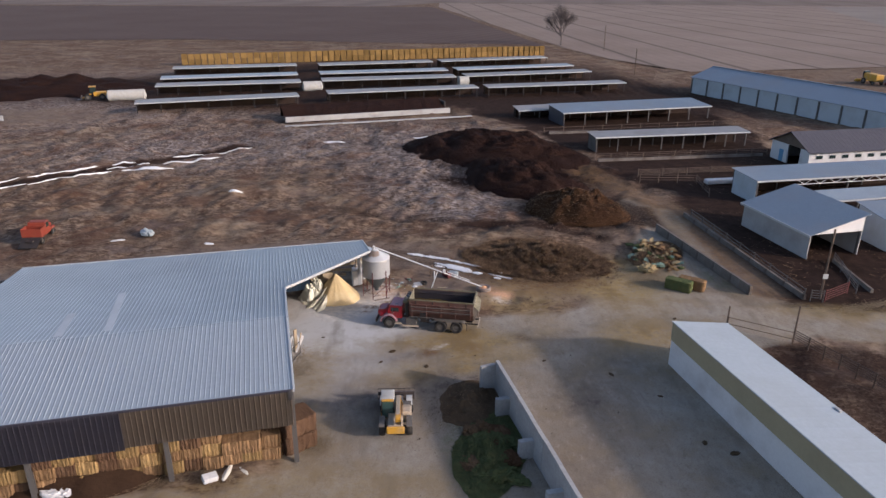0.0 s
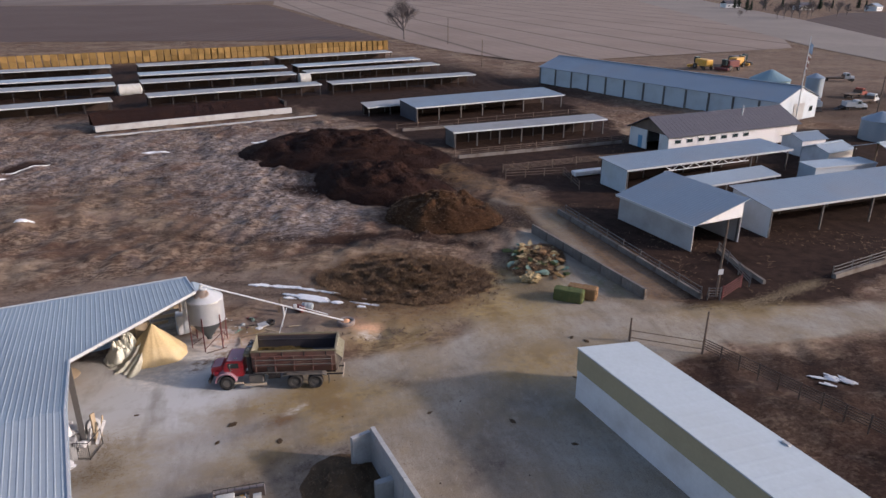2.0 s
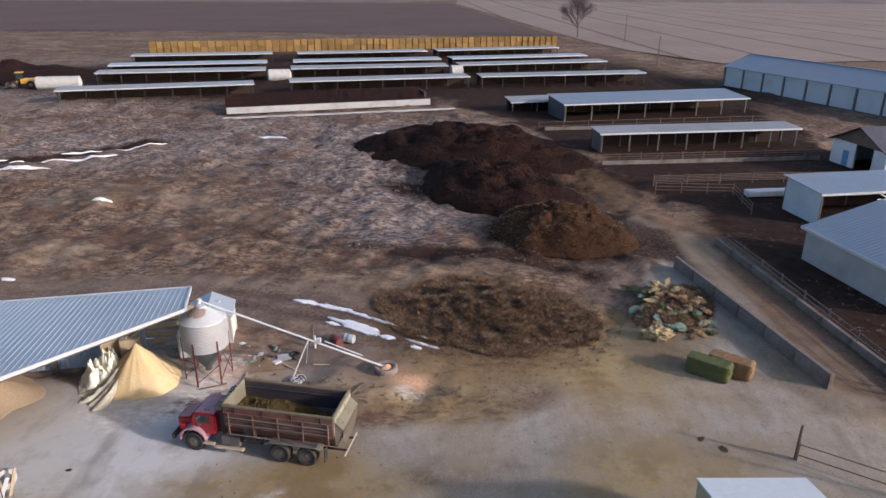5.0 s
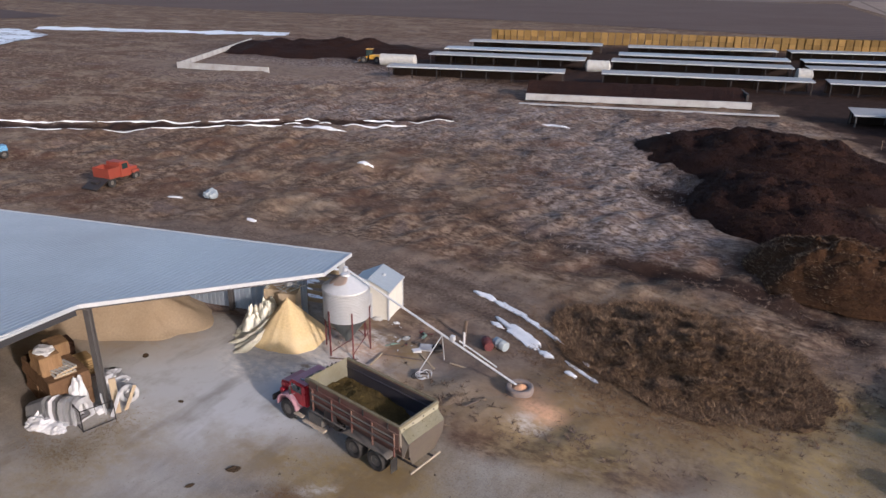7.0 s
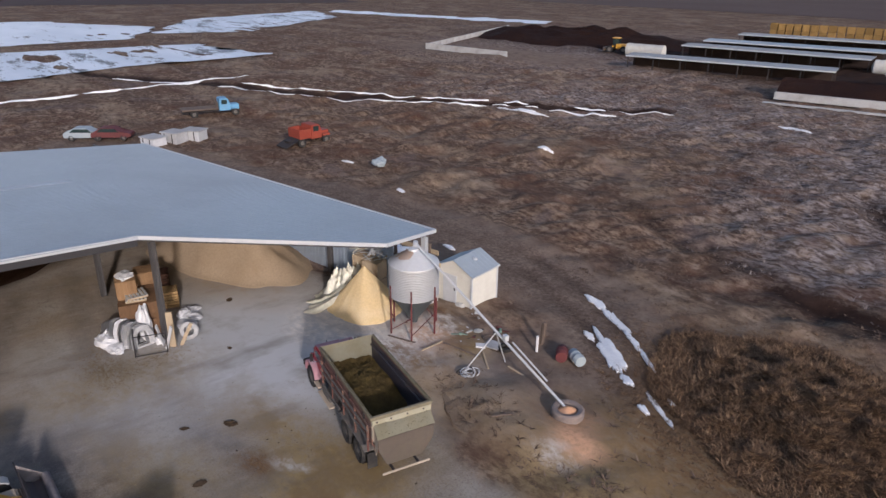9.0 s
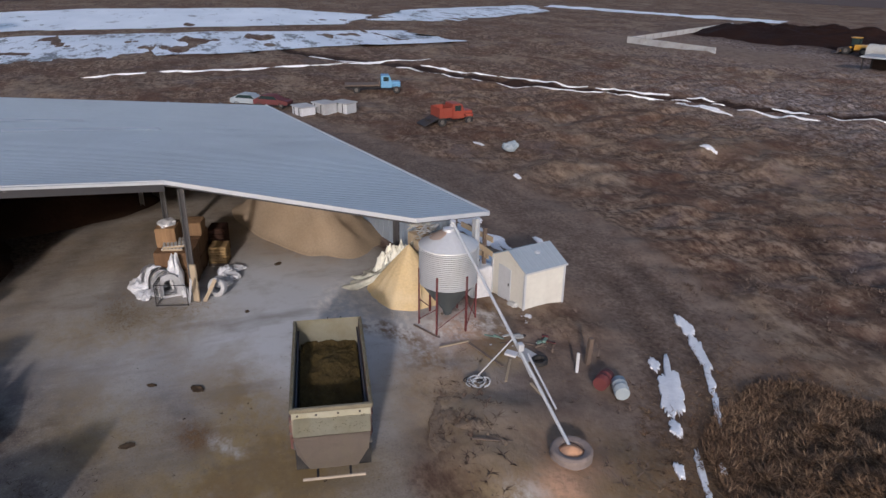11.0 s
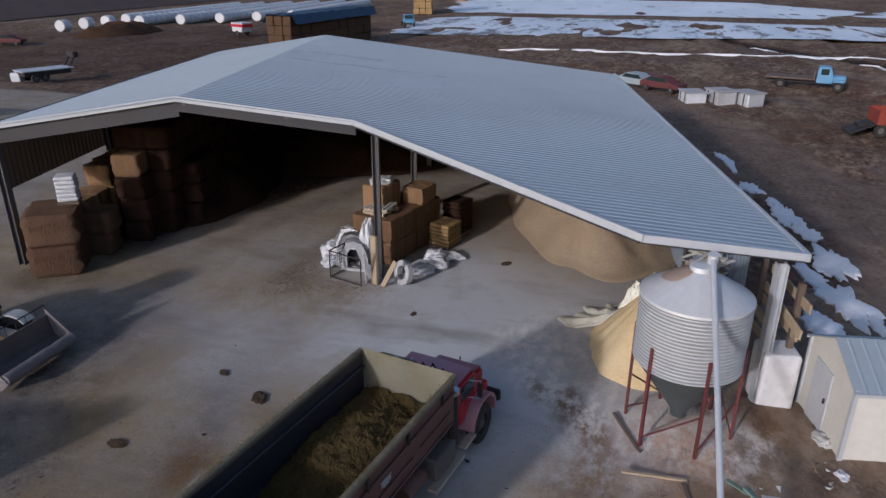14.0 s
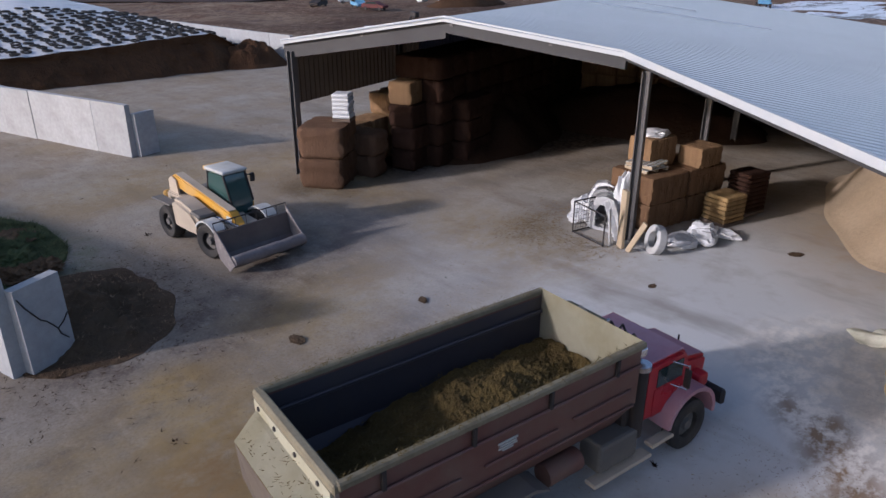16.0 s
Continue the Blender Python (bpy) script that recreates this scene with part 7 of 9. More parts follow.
# ---- trees ----
def bare_tree(at, height, seed, twigs=5):
    rnd = random.Random(seed)
    t = thing("bare_tree", "leafless winter tree with fine grey twigs", "tree", at)
    trunk, crown = fresh(), fresh()

    def grow(p, d, length, r, depth):
        q = p + d * length
        rod(trunk if depth < 2 else crown, p, q, r, r * 0.7, 7 if depth < 2 else 4 if depth < 3 else 3, False)
        if depth >= twigs:
            return
        for i in range(6 if depth == 0 else 3 if depth > 3 else 4):
            side = Vector((rnd.uniform(-1, 1), rnd.uniform(-1, 1), rnd.uniform(-0.35, 0.6)))
            nd = (d * (0.55 if depth == 0 else 0.9) + side * (0.6 if depth < 2 else 0.8)).normalized()
            grow(p.lerp(q, rnd.uniform(0.5, 1) if depth else rnd.uniform(0.65, 1)), nd, length * rnd.uniform(0.62, 0.86) * (1.45 if depth == 0 else 1), r * 0.55, depth + 1)

    grow(Vector((0, 0, -0.2)), Vector((0, 0, 1)), height * 0.17, height * 0.02, 0)
    part("trunk", trunk, M_BARK, t)
    part("crown", crown, M_BARK, t, "fine bare twigs")


bare_tree(pose(52, 324, 0) @ Matrix.Diagonal((0.74, 0.74, 1, 1)), 26, 3, 6)
rt = random.Random(5)
for i in range(26):
    f = i / 25
    bare_tree(pose(375 + 330 * f + rt.uniform(-15, 15), 560 - 150 * f + rt.uniform(-30, 30), 0), rt.uniform(9, 16), 20 + i % 5, 4)


for i, (x, y, h) in enumerate(((320, 440, 17), (326, 441, 19), (334, 444, 21), (340, 444, 20), (345, 443, 18), (353, 449, 19), (381, 458, 20), (300, 452, 11), (392, 462, 14))):
    bare_tree(pose(x, y, 0, 0, 0, 70 * i) @ Matrix.Diagonal((0.55, 0.55, 1, 1)), h, 40 + i % 4, 5)


def conifer_mesh(h, seed):
    """Tapered trunk and drooping whorls of needle sprays."""
    rn = random.Random(seed)
    trunk, crown = fresh(), fresh()
    rod(trunk, (0, 0, -0.2), (0, 0, h * 0.9), h * 0.018, h * 0.004, 7)
    for i in range(420):
        f = rn.uniform(0.08, 1.0) ** 0.8
        a, reach_ = rn.uniform(0, math.tau), h * 0.24 * (1.04 - f) * rn.uniform(0.45, 1.1)
        z = h * f
        ca, sa = math.cos(a), math.sin(a)
        w = h * rn.uniform(0.02, 0.045)
        base, tip = Vector((ca * reach_ * 0.15, sa * reach_ * 0.15, z + h * 0.03)), Vector((ca * reach_, sa * reach_, z - h * rn.uniform(0.01, 0.06)))
        side = Vector((-sa, ca, rn.uniform(-0.4, 0.4))) * w
        mid = base.lerp(tip, 0.6)
        crown.faces.new([crown.verts.new(v) for v in (base, mid + side, tip, mid - side)])
    return to_mesh("trunk", trunk, M_BARK), to_mesh("crown", crown, M_NEEDLE)


CONIFERS = [conifer_mesh(11, 1), conifer_mesh(14, 2), conifer_mesh(9, 3)]
for i, (x, y) in enumerate(((372, 566), (380, 572), (388, 566), (396, 560), (352, 520), (360, 526), (404, 548), (412, 540), (420, 536), (428, 534), (470, 540), (482, 545), (505, 540), (440, 548), (455, 552))):
    t = thing("conifer", "dark green conifer beside the far houses", "tree", pose(x, y, 0, 0, 0, 40 * i), "far conifers")
    for me in CONIFERS[i % 3]:
        part(me.name.split(".")[0], me, None, t)


def house(x, y, ang, w, d, h, roof):
    t = thing("farmhouse", "far white house with a grey roof", "house", pose(x, y, 0, 0, 0, ang), "far houses")
    bm = fresh(); box(bm, (0, 0, 0), (w, d, h)); wl = part("wall", bm, M_WALLW, t)
    for s in (0, 1):
        bm = fresh(); sheet(bm, -0.4, w + 0.4, -0.4, d / 2, h - 0.1, h + d * 0.28, 1.0, 0.01, 0.1); part("roof", bm, roof, t, at=pose(0, 0, 0) if s == 0 else pose(w, d, 0, 0, 0, 180))
    for i in range(3):
        bm = fresh(); box(bm, (w * (0.15 + 0.3 * i), -0.04, 1.0), (w * (0.15 + 0.3 * i) + 1.2, 0, 2.2)); part("window", bm, M_GLASS, t)


for x, y, a in ((420, 545, 10), (470, 520, 30), (560, 470, -10), (610, 480, 20), (380, 590, 0), (700, 430, 15)):
    house(x, y, a, 14, 9, 3.5, M_ROOFB if x % 20 else M_ROOFD)


# ---- snow ----
def snow_patch(x, y, rx, ry, ang, seed, label="thin patch of old snow", h=0.09):
    """Draped over the ground, with a ragged rim."""
    bm = fresh()
    n = 56
    ca, sa = math.cos(radians(ang)), math.sin(radians(ang))

    def at(px, py, lift):
        wx, wy = x + px * ca - py * sa, y + px * sa + py * ca
        return [bm.verts.new(v) for v in zip(px, py, relief(wx, wy) + lift)]

    rings = [at(np.zeros(1), np.zeros(1), h)]
    turn = np.arange(n) * math.tau / n
    low = np.array([noise.noise((math.cos(a) * 1.6 + seed, math.sin(a) * 1.6, seed * 2.7)) for a in turn])
    high = np.array([noise.noise((math.cos(a) * 5.5 + seed, math.sin(a) * 5.5, 9.1)) for a in turn])
    for f, lift in ((0.25, h), (0.5, h), (0.75, h), (0.93, h * 0.8), (1.0, -0.06)):
        wob = f * (1 + 0.5 * low + 0.45 * high * f)
        rings.append(at(rx * wob * np.cos(turn), ry * wob * np.sin(turn), lift))
    for j in range(n):
        bm.faces.new((rings[0][0], rings[1][j], rings[1][(j + 1) % n]))
        for p, q in zip(rings[1:], rings[2:]):
            bm.faces.new((p[j], q[j], q[(j + 1) % n], p[(j + 1) % n]))
    return solo("snow_patch", bm, M_SNOW, label, "snow", pose(x, y, 0, 0, 0, ang), "snow patches", smooth=True)


for i, (x, y, rx, ry, a) in enumerate(((-2.2, 74.9, 1.1, 0.3, -17), (-0.2, 74.1, 1.4, 0.26, -22), (2.0, 73.0, 1.2, 0.16, -30), (3.8, 71.9, 1.1, 0.12, -34), (2.2, 70.95, 2.1, 0.42, -31), (4.3, 69.7, 0.6, 0.2, -20), (0.3, 71.5, 0.6, 0.2, -25),
                                       (6.4, 69.2, 1.0, 0.13, -28), (7.4, 68.7, 0.5, 0.1, -28), (6.6, 69.85, 0.4, 0.14, -20), (6.3, 68.4, 0.35, 0.18, -20), (-28.5, 96.5, 1.1, 0.3, 10), (-46.3, 109.7, 3.2, 0.6, 20), (-41, 116, 4, 0.26, 30),
                                       (-55, 104, 5, 0.2, 38), (-66, 97, 6, 0.22, 33), (-80, 89, 8, 0.26, 32), (-100, 78, 9, 0.26, 30), (-50, 112, 3, 0.22, 35), (-37, 122.5, 4, 0.22, 38),
                                       (-58, 108.5, 5, 0.2, 40), (-69, 100.4, 6, 0.2, 34), (-83, 92, 7, 0.2, 32), (-43.5, 120.5, 2.5, 0.2, 36), (-51.5, 113.6, 1.6, 0.2, 36),
                                       (-3, 134, 2, 0.6, 10), (4, 136, 3, 0.4, 12), (-20, 130, 2, 0.5, 0), (17, 131, 2, 0.5, 20), (-15.6, 70.0, 1.8, 0.7, 15), (-34.4, 66.7, 2.2, 0.3, 13), (-29.1, 67.7, 1.6, 0.5, 13), (-24.5, 69.0, 1.8, 0.6, 13), (-22.3, 69.6, 1.0, 0.4, 20), (-19.4, 70.2, 1.7, 0.7, 13), (-18.0, 69.3, 1.0, 0.4, 20), (-26.5, 68.6, 0.7, 0.3, 0), (-14.2, 70.8, 0.8, 0.25, 15),
                                       (-13.3, 68.9, 1.2, 0.5, 15), (-14, 73, 0.6, 0.2, 0), (-11.6, 68.7, 0.5, 0.3, 15), (-26, 77, 0.5, 0.2, 0),
                                       (-91, 56, 17, 0.5, 98), (-95, 80, 9, 0.4, 100))):
    snow_patch(x, y, rx, ry, a, i * 1.7)

# flooded and frozen meadow: sheets of ice and snow with dark gaps
q = Nodes("frozen_meadow")
at = q.where(True, (0.6, 1.6, 1))
gap = q.ramp(q.noise(0.13, 8, 0.78, at), 0.52, 0.57)
tone = q.mix(q.ramp(q.noise(0.05, 4, 0.6, at), 0.35, 0.65), (0.76, 0.78, 0.83), (0.56, 0.60, 0.66))
M_ICE = q.done(q.mix(gap, tone, (0.10, 0.085, 0.08)), 0.45, 0, 0.5)
q = Nodes("solid_snow_sheet")
at = q.where(True, (0.6, 1.6, 1))
gap = q.ramp(q.noise(0.12, 8, 0.78, at), 0.58, 0.63)
tone = q.mix(q.ramp(q.noise(0.05, 4, 0.6, at), 0.35, 0.65), (0.80, 0.82, 0.86), (0.66, 0.69, 0.74))
M_ICE2 = q.done(q.mix(gap, tone, (0.12, 0.10, 0.09)), 0.45, 0, 0.5)


def ice_sheet(outline, material, label, z=0.09):
    bm = fresh()
    pts = []
    n = len(outline)
    for i in range(n):
        (ax, ay), (bx, by) = outline[i], outline[(i + 1) % n]
        m = max(2, int(math.hypot(bx - ax, by - ay) / 1.2))
        for j in range(m):
            x, y = ax + (bx - ax) * j / m, ay + (by - ay) * j / m
            pts.append((x + 2.5 * noise.noise((x * 0.13, y * 0.13, 1)), y + 4 * noise.noise((x * 0.13, y * 0.13, 7)) + 2.4 * noise.noise((x * 0.6, y * 0.6, 3)) + 1.2 * noise.noise((x * 1.7, y * 1.7, 5))))
    bm.faces.new([bm.verts.new((x, y, z)) for x, y in pts])
    bmesh.ops.triangulate(bm, faces=bm.faces[:])
    solo("ice_sheet", bm, material, label, "ice", kind="structure")


ice_sheet([(-104, 14), (-108, 40), (-113, 62), (-120, 86), (-122, 108), (-150, 100), (-152, 62), (-150, 20), (-142, 12)], M_ICE, "broken ice on the flooded meadow")
ice_sheet([(-160, 8), (-165, 55), (-168, 90), (-200, 105), (-238, 80), (-240, 20), (-220, -6)], M_ICE2, "wide sheet of snow on the flooded meadow")
ice_sheet([(-180, 100), (-172, 122), (-210, 170), (-245, 180), (-225, 125)], M_ICE, "broken ice on the flooded meadow")
ice_sheet([(-150, 215), (-158, 225), (-205, 205), (-245, 190), (-235, 182)], M_ICE2, "far strip of snow")


# ---- clutter by the barn's middle post ----
def hutch_mesh():
    """A white moulded calf hutch: tapering walls, arched front with an opening, ribs."""
    bm = fresh()
    def ring(y, w, h):
        pts = [(-w / 2, 0), (-w / 2 * 0.92, h * 0.55), (-w * 0.28, h * 0.93), (0, h), (w * 0.28, h * 0.93), (w / 2 * 0.92, h * 0.55), (w / 2, 0)]
        return [bm.verts.new((x, y, z)) for x, z in pts]
    a, b = ring(0, 1.15, 1.25), ring(1.25, 1.05, 1.1)
    for i in range(6):
        bm.faces.new((a[i], a[i + 1], b[i + 1], b[i]))
    bm.faces.new(b)
    inn = [bm.verts.new((x, 0, z)) for x, z in ((-0.3, 0.12), (-0.3, 0.7), (-0.16, 0.92), (0.16, 0.92), (0.3, 0.7), (0.3, 0.12))]
    bm.faces.new((a[0], inn[0], inn[1], a[1])); bm.faces.new((a[1], inn[1], inn[2], a[2])); bm.faces.new((a[2], inn[2], inn[3], a[3]))
    bm.faces.new((a[3], inn[3], a[4])); bm.faces.new((a[4], inn[3], inn[4], a[5])); bm.faces.new((a[5], inn[4], inn[5], a[6])); bm.faces.new((a[0], a[6], inn[5], inn[0]))
    bmesh.ops.solidify(bm, geom=bm.faces[:], thickness=0.035)
    return to_mesh("calf_hutch", bm, M_PLASTIC)


HUTCH = hutch_mesh()
for i in range(6):
    ob = new("calf_hutch", HUTCH)
    ob.matrix_basis = pose(-12.1 - 0.19 * i, 52.15 - 0.16 * i, 0.02 + 0.035 * i, -4 * i, 2 * (i % 2), 98 + 2.5 * (i % 3))
    tagged(ob, "white plastic calf hutch nested in a leaning row", "calf hutch", "nested calf hutches")

cage = thing("wire_pen", "small dark steel wire pen panel frame", "wire pen", pose(-11.3, 51.5, 0, 0, 0, 76))
for p_, q_ in (((0, 0, 0), (0, 0, 1.15)), ((1.5, 0, 0), (1.5, 0, 1.1)), ((0, 0.9, 0), (0, 0.9, 1.15)), ((0, 0, 1.13), (1.5, 0, 1.08)), ((0, 0, 0.05), (1.5, 0, 0.05)), ((0, 0, 1.13), (0, 0.9, 1.13)), ((0, 0, 0.05), (0, 0.9, 0.05))):
    bm = fresh(); rod(bm, p_, q_, 0.025, n=6); part("frame_bar", bm, M_DARK, cage)
for i in range(1, 8):
    bm = fresh(); rod(bm, (0, 0.9 * i / 8, 0.05), (0, 0.9 * i / 8, 1.13), 0.007, n=4); part("wire", bm, M_STEEL, cage)
    bm = fresh(); rod(bm, (0, 0, 1.13 * i / 8), (0, 0.9, 1.13 * i / 8), 0.007, n=4); part("wire", bm, M_STEEL, cage)

solo("old_tyre", tyre_mesh(0.48, 0.3, 0.55), M_CONC, "pale dusty tyre leaning beside the post", "tyre", pose(-11.75, 54.35, 0.44, 78, 0, 55), smooth=True)
bm = fresh(); rbox(bm, (-0.16, -0.06, 0), (0.16, 0.06, 1.95), 0.015)
solo("board", bm, M_WOOD, "pale wooden board fixed upright to the post", "board", pose(-11.35, 53.35, 0, 0, 0, 60))
for x, y, ln, rz, tilt in ((-11.3, 53.0, 1.6, 20, 24), (-11.75, 53.0, 1.5, -40, 20), (-11.2, 53.7, 1.3, 80, 28)):
    bm = fresh(); rbox(bm, (-0.09, -0.03, 0), (0.09, 0.03, ln), 0.01)
    solo("board", bm, M_PLASTIC if ln > 1.4 else M_WOOD, "loose pale board leaning at the post", "board", pose(x, y, 0.0, 0, tilt, rz), "loose boards")


def sack(at, w=0.8, d=0.5, h=0.22, material=None, seed=0, label="white plastic sack lying crumpled", group="sacks", name="sack", shag=0.0):
    """A soft crumpled sack or bag, or with shag a torn clump of hay."""
    bm = fresh()
    bmesh.ops.create_icosphere(bm, subdivisions=4 if shag else 3, radius=1)
    for v in bm.verts:
        p_ = v.co.copy()
        m_ = max(abs(p_.x), abs(p_.y))
        p_ = Vector((p_.x * (1.15 - 0.15 * abs(p_.y)), p_.y * (1.15 - 0.15 * abs(p_.x)), p_.z))
        n_ = noise.fractal(p_ * 1.7 + Vector((seed * 3.1, 0, 0)), 0.7, 2, 4) + shag * noise.noise(p_ * 5 + Vector((seed, 0, 0))) + shag * 0.6 * noise.noise(p_ * 11 + Vector((0, seed, 0)))
        v.co = Vector((p_.x * w / 2 * (1 + 0.25 * n_), p_.y * d / 2 * (1 + 0.25 * n_), max(-0.02, h * 0.5 + p_.z * h * 0.55 * (1 + 0.5 * n_))))
    return solo(name, bm, material or M_PLASTIC, label, "sack", at, group)


for i, (x, y, w, d, h) in enumerate(((-13.0, 54.6, 1.3, 0.9, 0.3), (-13.7, 55.0, 1.2, 0.8, 0.35), (-14.6, 55.2, 1.2, 0.7, 0.25), (-14.1, 54.8, 0.9, 0.7, 0.5), (-12.9, 51.0, 1.6, 1.1, 0.35), (-13.3, 50.7, 1.2, 1.0, 0.6),
                                     (-13.6, 51.3, 1.1, 0.9, 1.0), (-12.4, 50.9, 0.7, 0.6, 0.3), (-12.0, 52.9, 0.5, 0.4, 0.4))):
    sack(pose(x, y, 0, 0, 0, i * 47), w, d, h, M_PLASTIC, i, "crumpled white plastic sheet and sacks")
sack(pose(-14.75, 52.25, 2.9, 0, 0, 165), 1.15, 0.8, 0.22, M_PLASTIC, 18, "crumpled white plastic sheet on the top bale")
sack(pose(-12.75, 52.45, 0, 0, 0, 10), 0.8, 0.6, 1.9, M_PLASTIC, 17, "white plastic sheet hanging over the bales")


def bag_pallet(at, layers, material, label, w=1.1, d=1.0, lift=0.16):
    """A pallet of layered feed bags."""
    t = thing("bag_pallet", label, "pallet of bags", at)
    bm = fresh(); rbox(bm, (-w / 2, -d / 2, 0), (w / 2, d / 2, 0.13), 0.01); part("pallet", bm, M_WOODD, t)
    for i in range(layers):
        bm = fresh(); rbox(bm, (-w / 2 + 0.02 * (i % 2), -d / 2, 0.132 + lift * i), (w / 2, d / 2 - 0.02 * (i % 3), 0.128 + lift * (i + 1)), 0.06, seg=2)
        part("bag_layer", bm, material, t)
    return t


bag_pallet(pose(-15.95, 54.6, 0, 0, 0, 166), 6, M_HAYY, "pallet of layered straw-coloured feed bags")
# rear pallet: its bags get the shade-darkened straw colour
bag_pallet(pose(-17.6, 54.65, 0, 0, 0, 166), 9, M_STRAWSHADE, "pallet of layered brown feed bags with shade painted in")
for z, rz in ((1.92, 8), (2.08, 20)):
    t = thing("wooden_pallet", "grey slatted wooden pallet lying on the bales", "pallet", pose(-14.0, 52.5, z, 0, 0, 160 + rz), "pallets on the bales")
    for i in range(6):
        bm = fresh(); rbox(bm, (-0.55, -0.5 + 0.18 * i, 0.1), (0.55, -0.39 + 0.18 * i, 0.125), 0.004); part("slat", bm, M_PALE, t)
    for x in (-0.5, 0, 0.5):
        bm = fresh(); rbox(bm, (x - 0.04, -0.5, 0), (x + 0.04, 0.51, 0.099), 0.004); part("bearer", bm, M_WOOD, t)
bag_pallet(pose(-9.45, 41.3, 2.52, 0, 0, 35), 6, M_PLASTIC, "bright white stack of feed bags on the bales", 0.75, 0.75, 0.165)
for lvl in range(2):
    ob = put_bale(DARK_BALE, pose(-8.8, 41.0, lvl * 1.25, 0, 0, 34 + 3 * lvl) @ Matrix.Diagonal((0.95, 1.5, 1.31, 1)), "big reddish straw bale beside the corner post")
put_bale(STRAW_BALE, pose(-12.55, 41.6, 2.85, 0, 0, 20) @ Matrix.Diagonal((0.5, 0.9, 1.0, 1)), "straw bale standing on the stack")

# ---- tarpaulin folds and boards behind the corn ----
def tarpaulin_skirt(at, a0, a1, r1, h, seed, label):
    """A sheet pulled off the heap: it fans out from the heap's shoulder in long radial folds and lies flat at its hem."""
    bm = fresh()
    n, m = 170, 30
    g = []
    for i in range(n + 1):
        s_ = i / n
        a = radians(a0 + (a1 - a0) * s_)
        ca, sa = math.cos(a), math.sin(a)
        wide = r1 * (0.86 + 0.22 * noise.noise((ca * 2.2 + seed, sa * 2.2, 0)) + 0.20 * noise.noise((a * 7.0, 1.0, seed))) * (0.72 + 0.28 * math.sin(math.pi * s_) ** 0.5)
        line = []
        for j in range(m + 1):
            f = 0.1 + 0.9 * j / m
            r_ = wide * f
            x, y = r_ * ca, r_ * sa
            b = a + 0.10 * noise.noise((r_ * 0.9, a * 2, seed))
            fold = abs(noise.noise((b * 3.6, f * 0.9, seed))) + 0.45 * abs(noise.noise((b * 8.5, f * 2.0, seed + 3)))
            crease = 1 - 2 * abs(noise.noise((x * 1.6 + 3, y * 1.6, seed)))
            z = h * (1 - f) ** 2.0 + (0.5 * fold + 0.10 * crease + 0.22 * noise.noise((x * 2.6, y * 2.6, seed))) * f ** 0.6 * (1.12 - f)
            line.append(bm.verts.new((x, y, max(0.05, z + 0.05) if j < m else 0.03)))
        g.append(line)
    for a, b in zip(g, g[1:]):
        for j in range(m):
            bm.faces.new((a[j], b[j], b[j + 1], a[j + 1]))
    bmesh.ops.solidify(bm, geom=bm.faces[:], thickness=0.015)
    solo("tarpaulin", bm, M_TARP, label, "tarpaulin", at, smooth=True)


tarpaulin_skirt(pose(-9.9, 63.4, 0), 188, 262, 3.7, 1.9, 1.7, "cream tarpaulin pulled off the corn in long folds")
heap("tarpaulin", "cream tarpaulin crumpled beside the corn", "tarpaulin", pose(-11.35, 63.75, 0, 0, 0, 20), 1.75, 1.5, 1.65, M_TARP, 51, 0.75, 1.8, 96, 0.55, 0.2)
for x, y, z, ln, rz, ry in ((-9.4, 66.6, 1.6, 3.4, 14, 3), (-9.0, 66.8, 2.1, 3.0, 10, -6), (-10.2, 66.4, 1.1, 2.6, 18, 2), (-8.2, 66.7, 2.7, 2.6, 14, 4), (-8.8, 66.9, 3.1, 2.9, 12, -2)):
    bm = fresh(); rbox(bm, (-ln / 2, -0.03, -0.14), (ln / 2, 0.03, 0.14), 0.01)
    solo("board", bm, M_WOOD, "pale dusty board of the bay wall", "board", pose(x, y, z, 0, ry, rz), "boards of the bay wall")
for x, y in ((-10.6, 66.3), (-8.0, 66.9)):
    bm = fresh(); rbox(bm, (-0.08, -0.08, 0), (0.08, 0.08, 3.6), 0.01)
    solo("timber_post", bm, M_WOODD, "timber post carrying the bay boards", "post", pose(x, y + 0.12, 0, 0, 0, 13), "bay posts")
# broken crates and boards piled behind the corn
rb = random.Random(12)
for i in range(4):
    bm = fresh()
    rbox(bm, (-0.55, -0.5, 0), (0.55, 0.5, 1.1), 0.03)
    solo("wooden_crate", bm, M_WOOD, "pale wooden crate in the stack behind the corn", "crate", pose(-11.7 + 1.15 * (i % 2), 64.9, 1.11 * (i // 2), 0, 0, 12 + 4 * i), "crates behind the corn")
for i in range(40):
    bm = fresh(); ln = rb.uniform(0.5, 1.3)
    rbox(bm, (-ln / 2, -0.06, -0.012), (ln / 2, 0.06, 0.012), 0.004)
    solo("broken_board", bm, rb.choice((M_PALE, M_WOOD, M_CREAM, M_PLASTIC)), "short pale board of a broken crate", "board",
         pose(-11.1 + rb.uniform(-1.1, 1.1), 64.9 + rb.uniform(-0.4, 0.4), 2.26 + 0.022 * i * rb.uniform(0.7, 1), rb.uniform(-24, 24), rb.uniform(-24, 24), rb.uniform(0, 180)), "broken crates")

rc = random.Random(8)

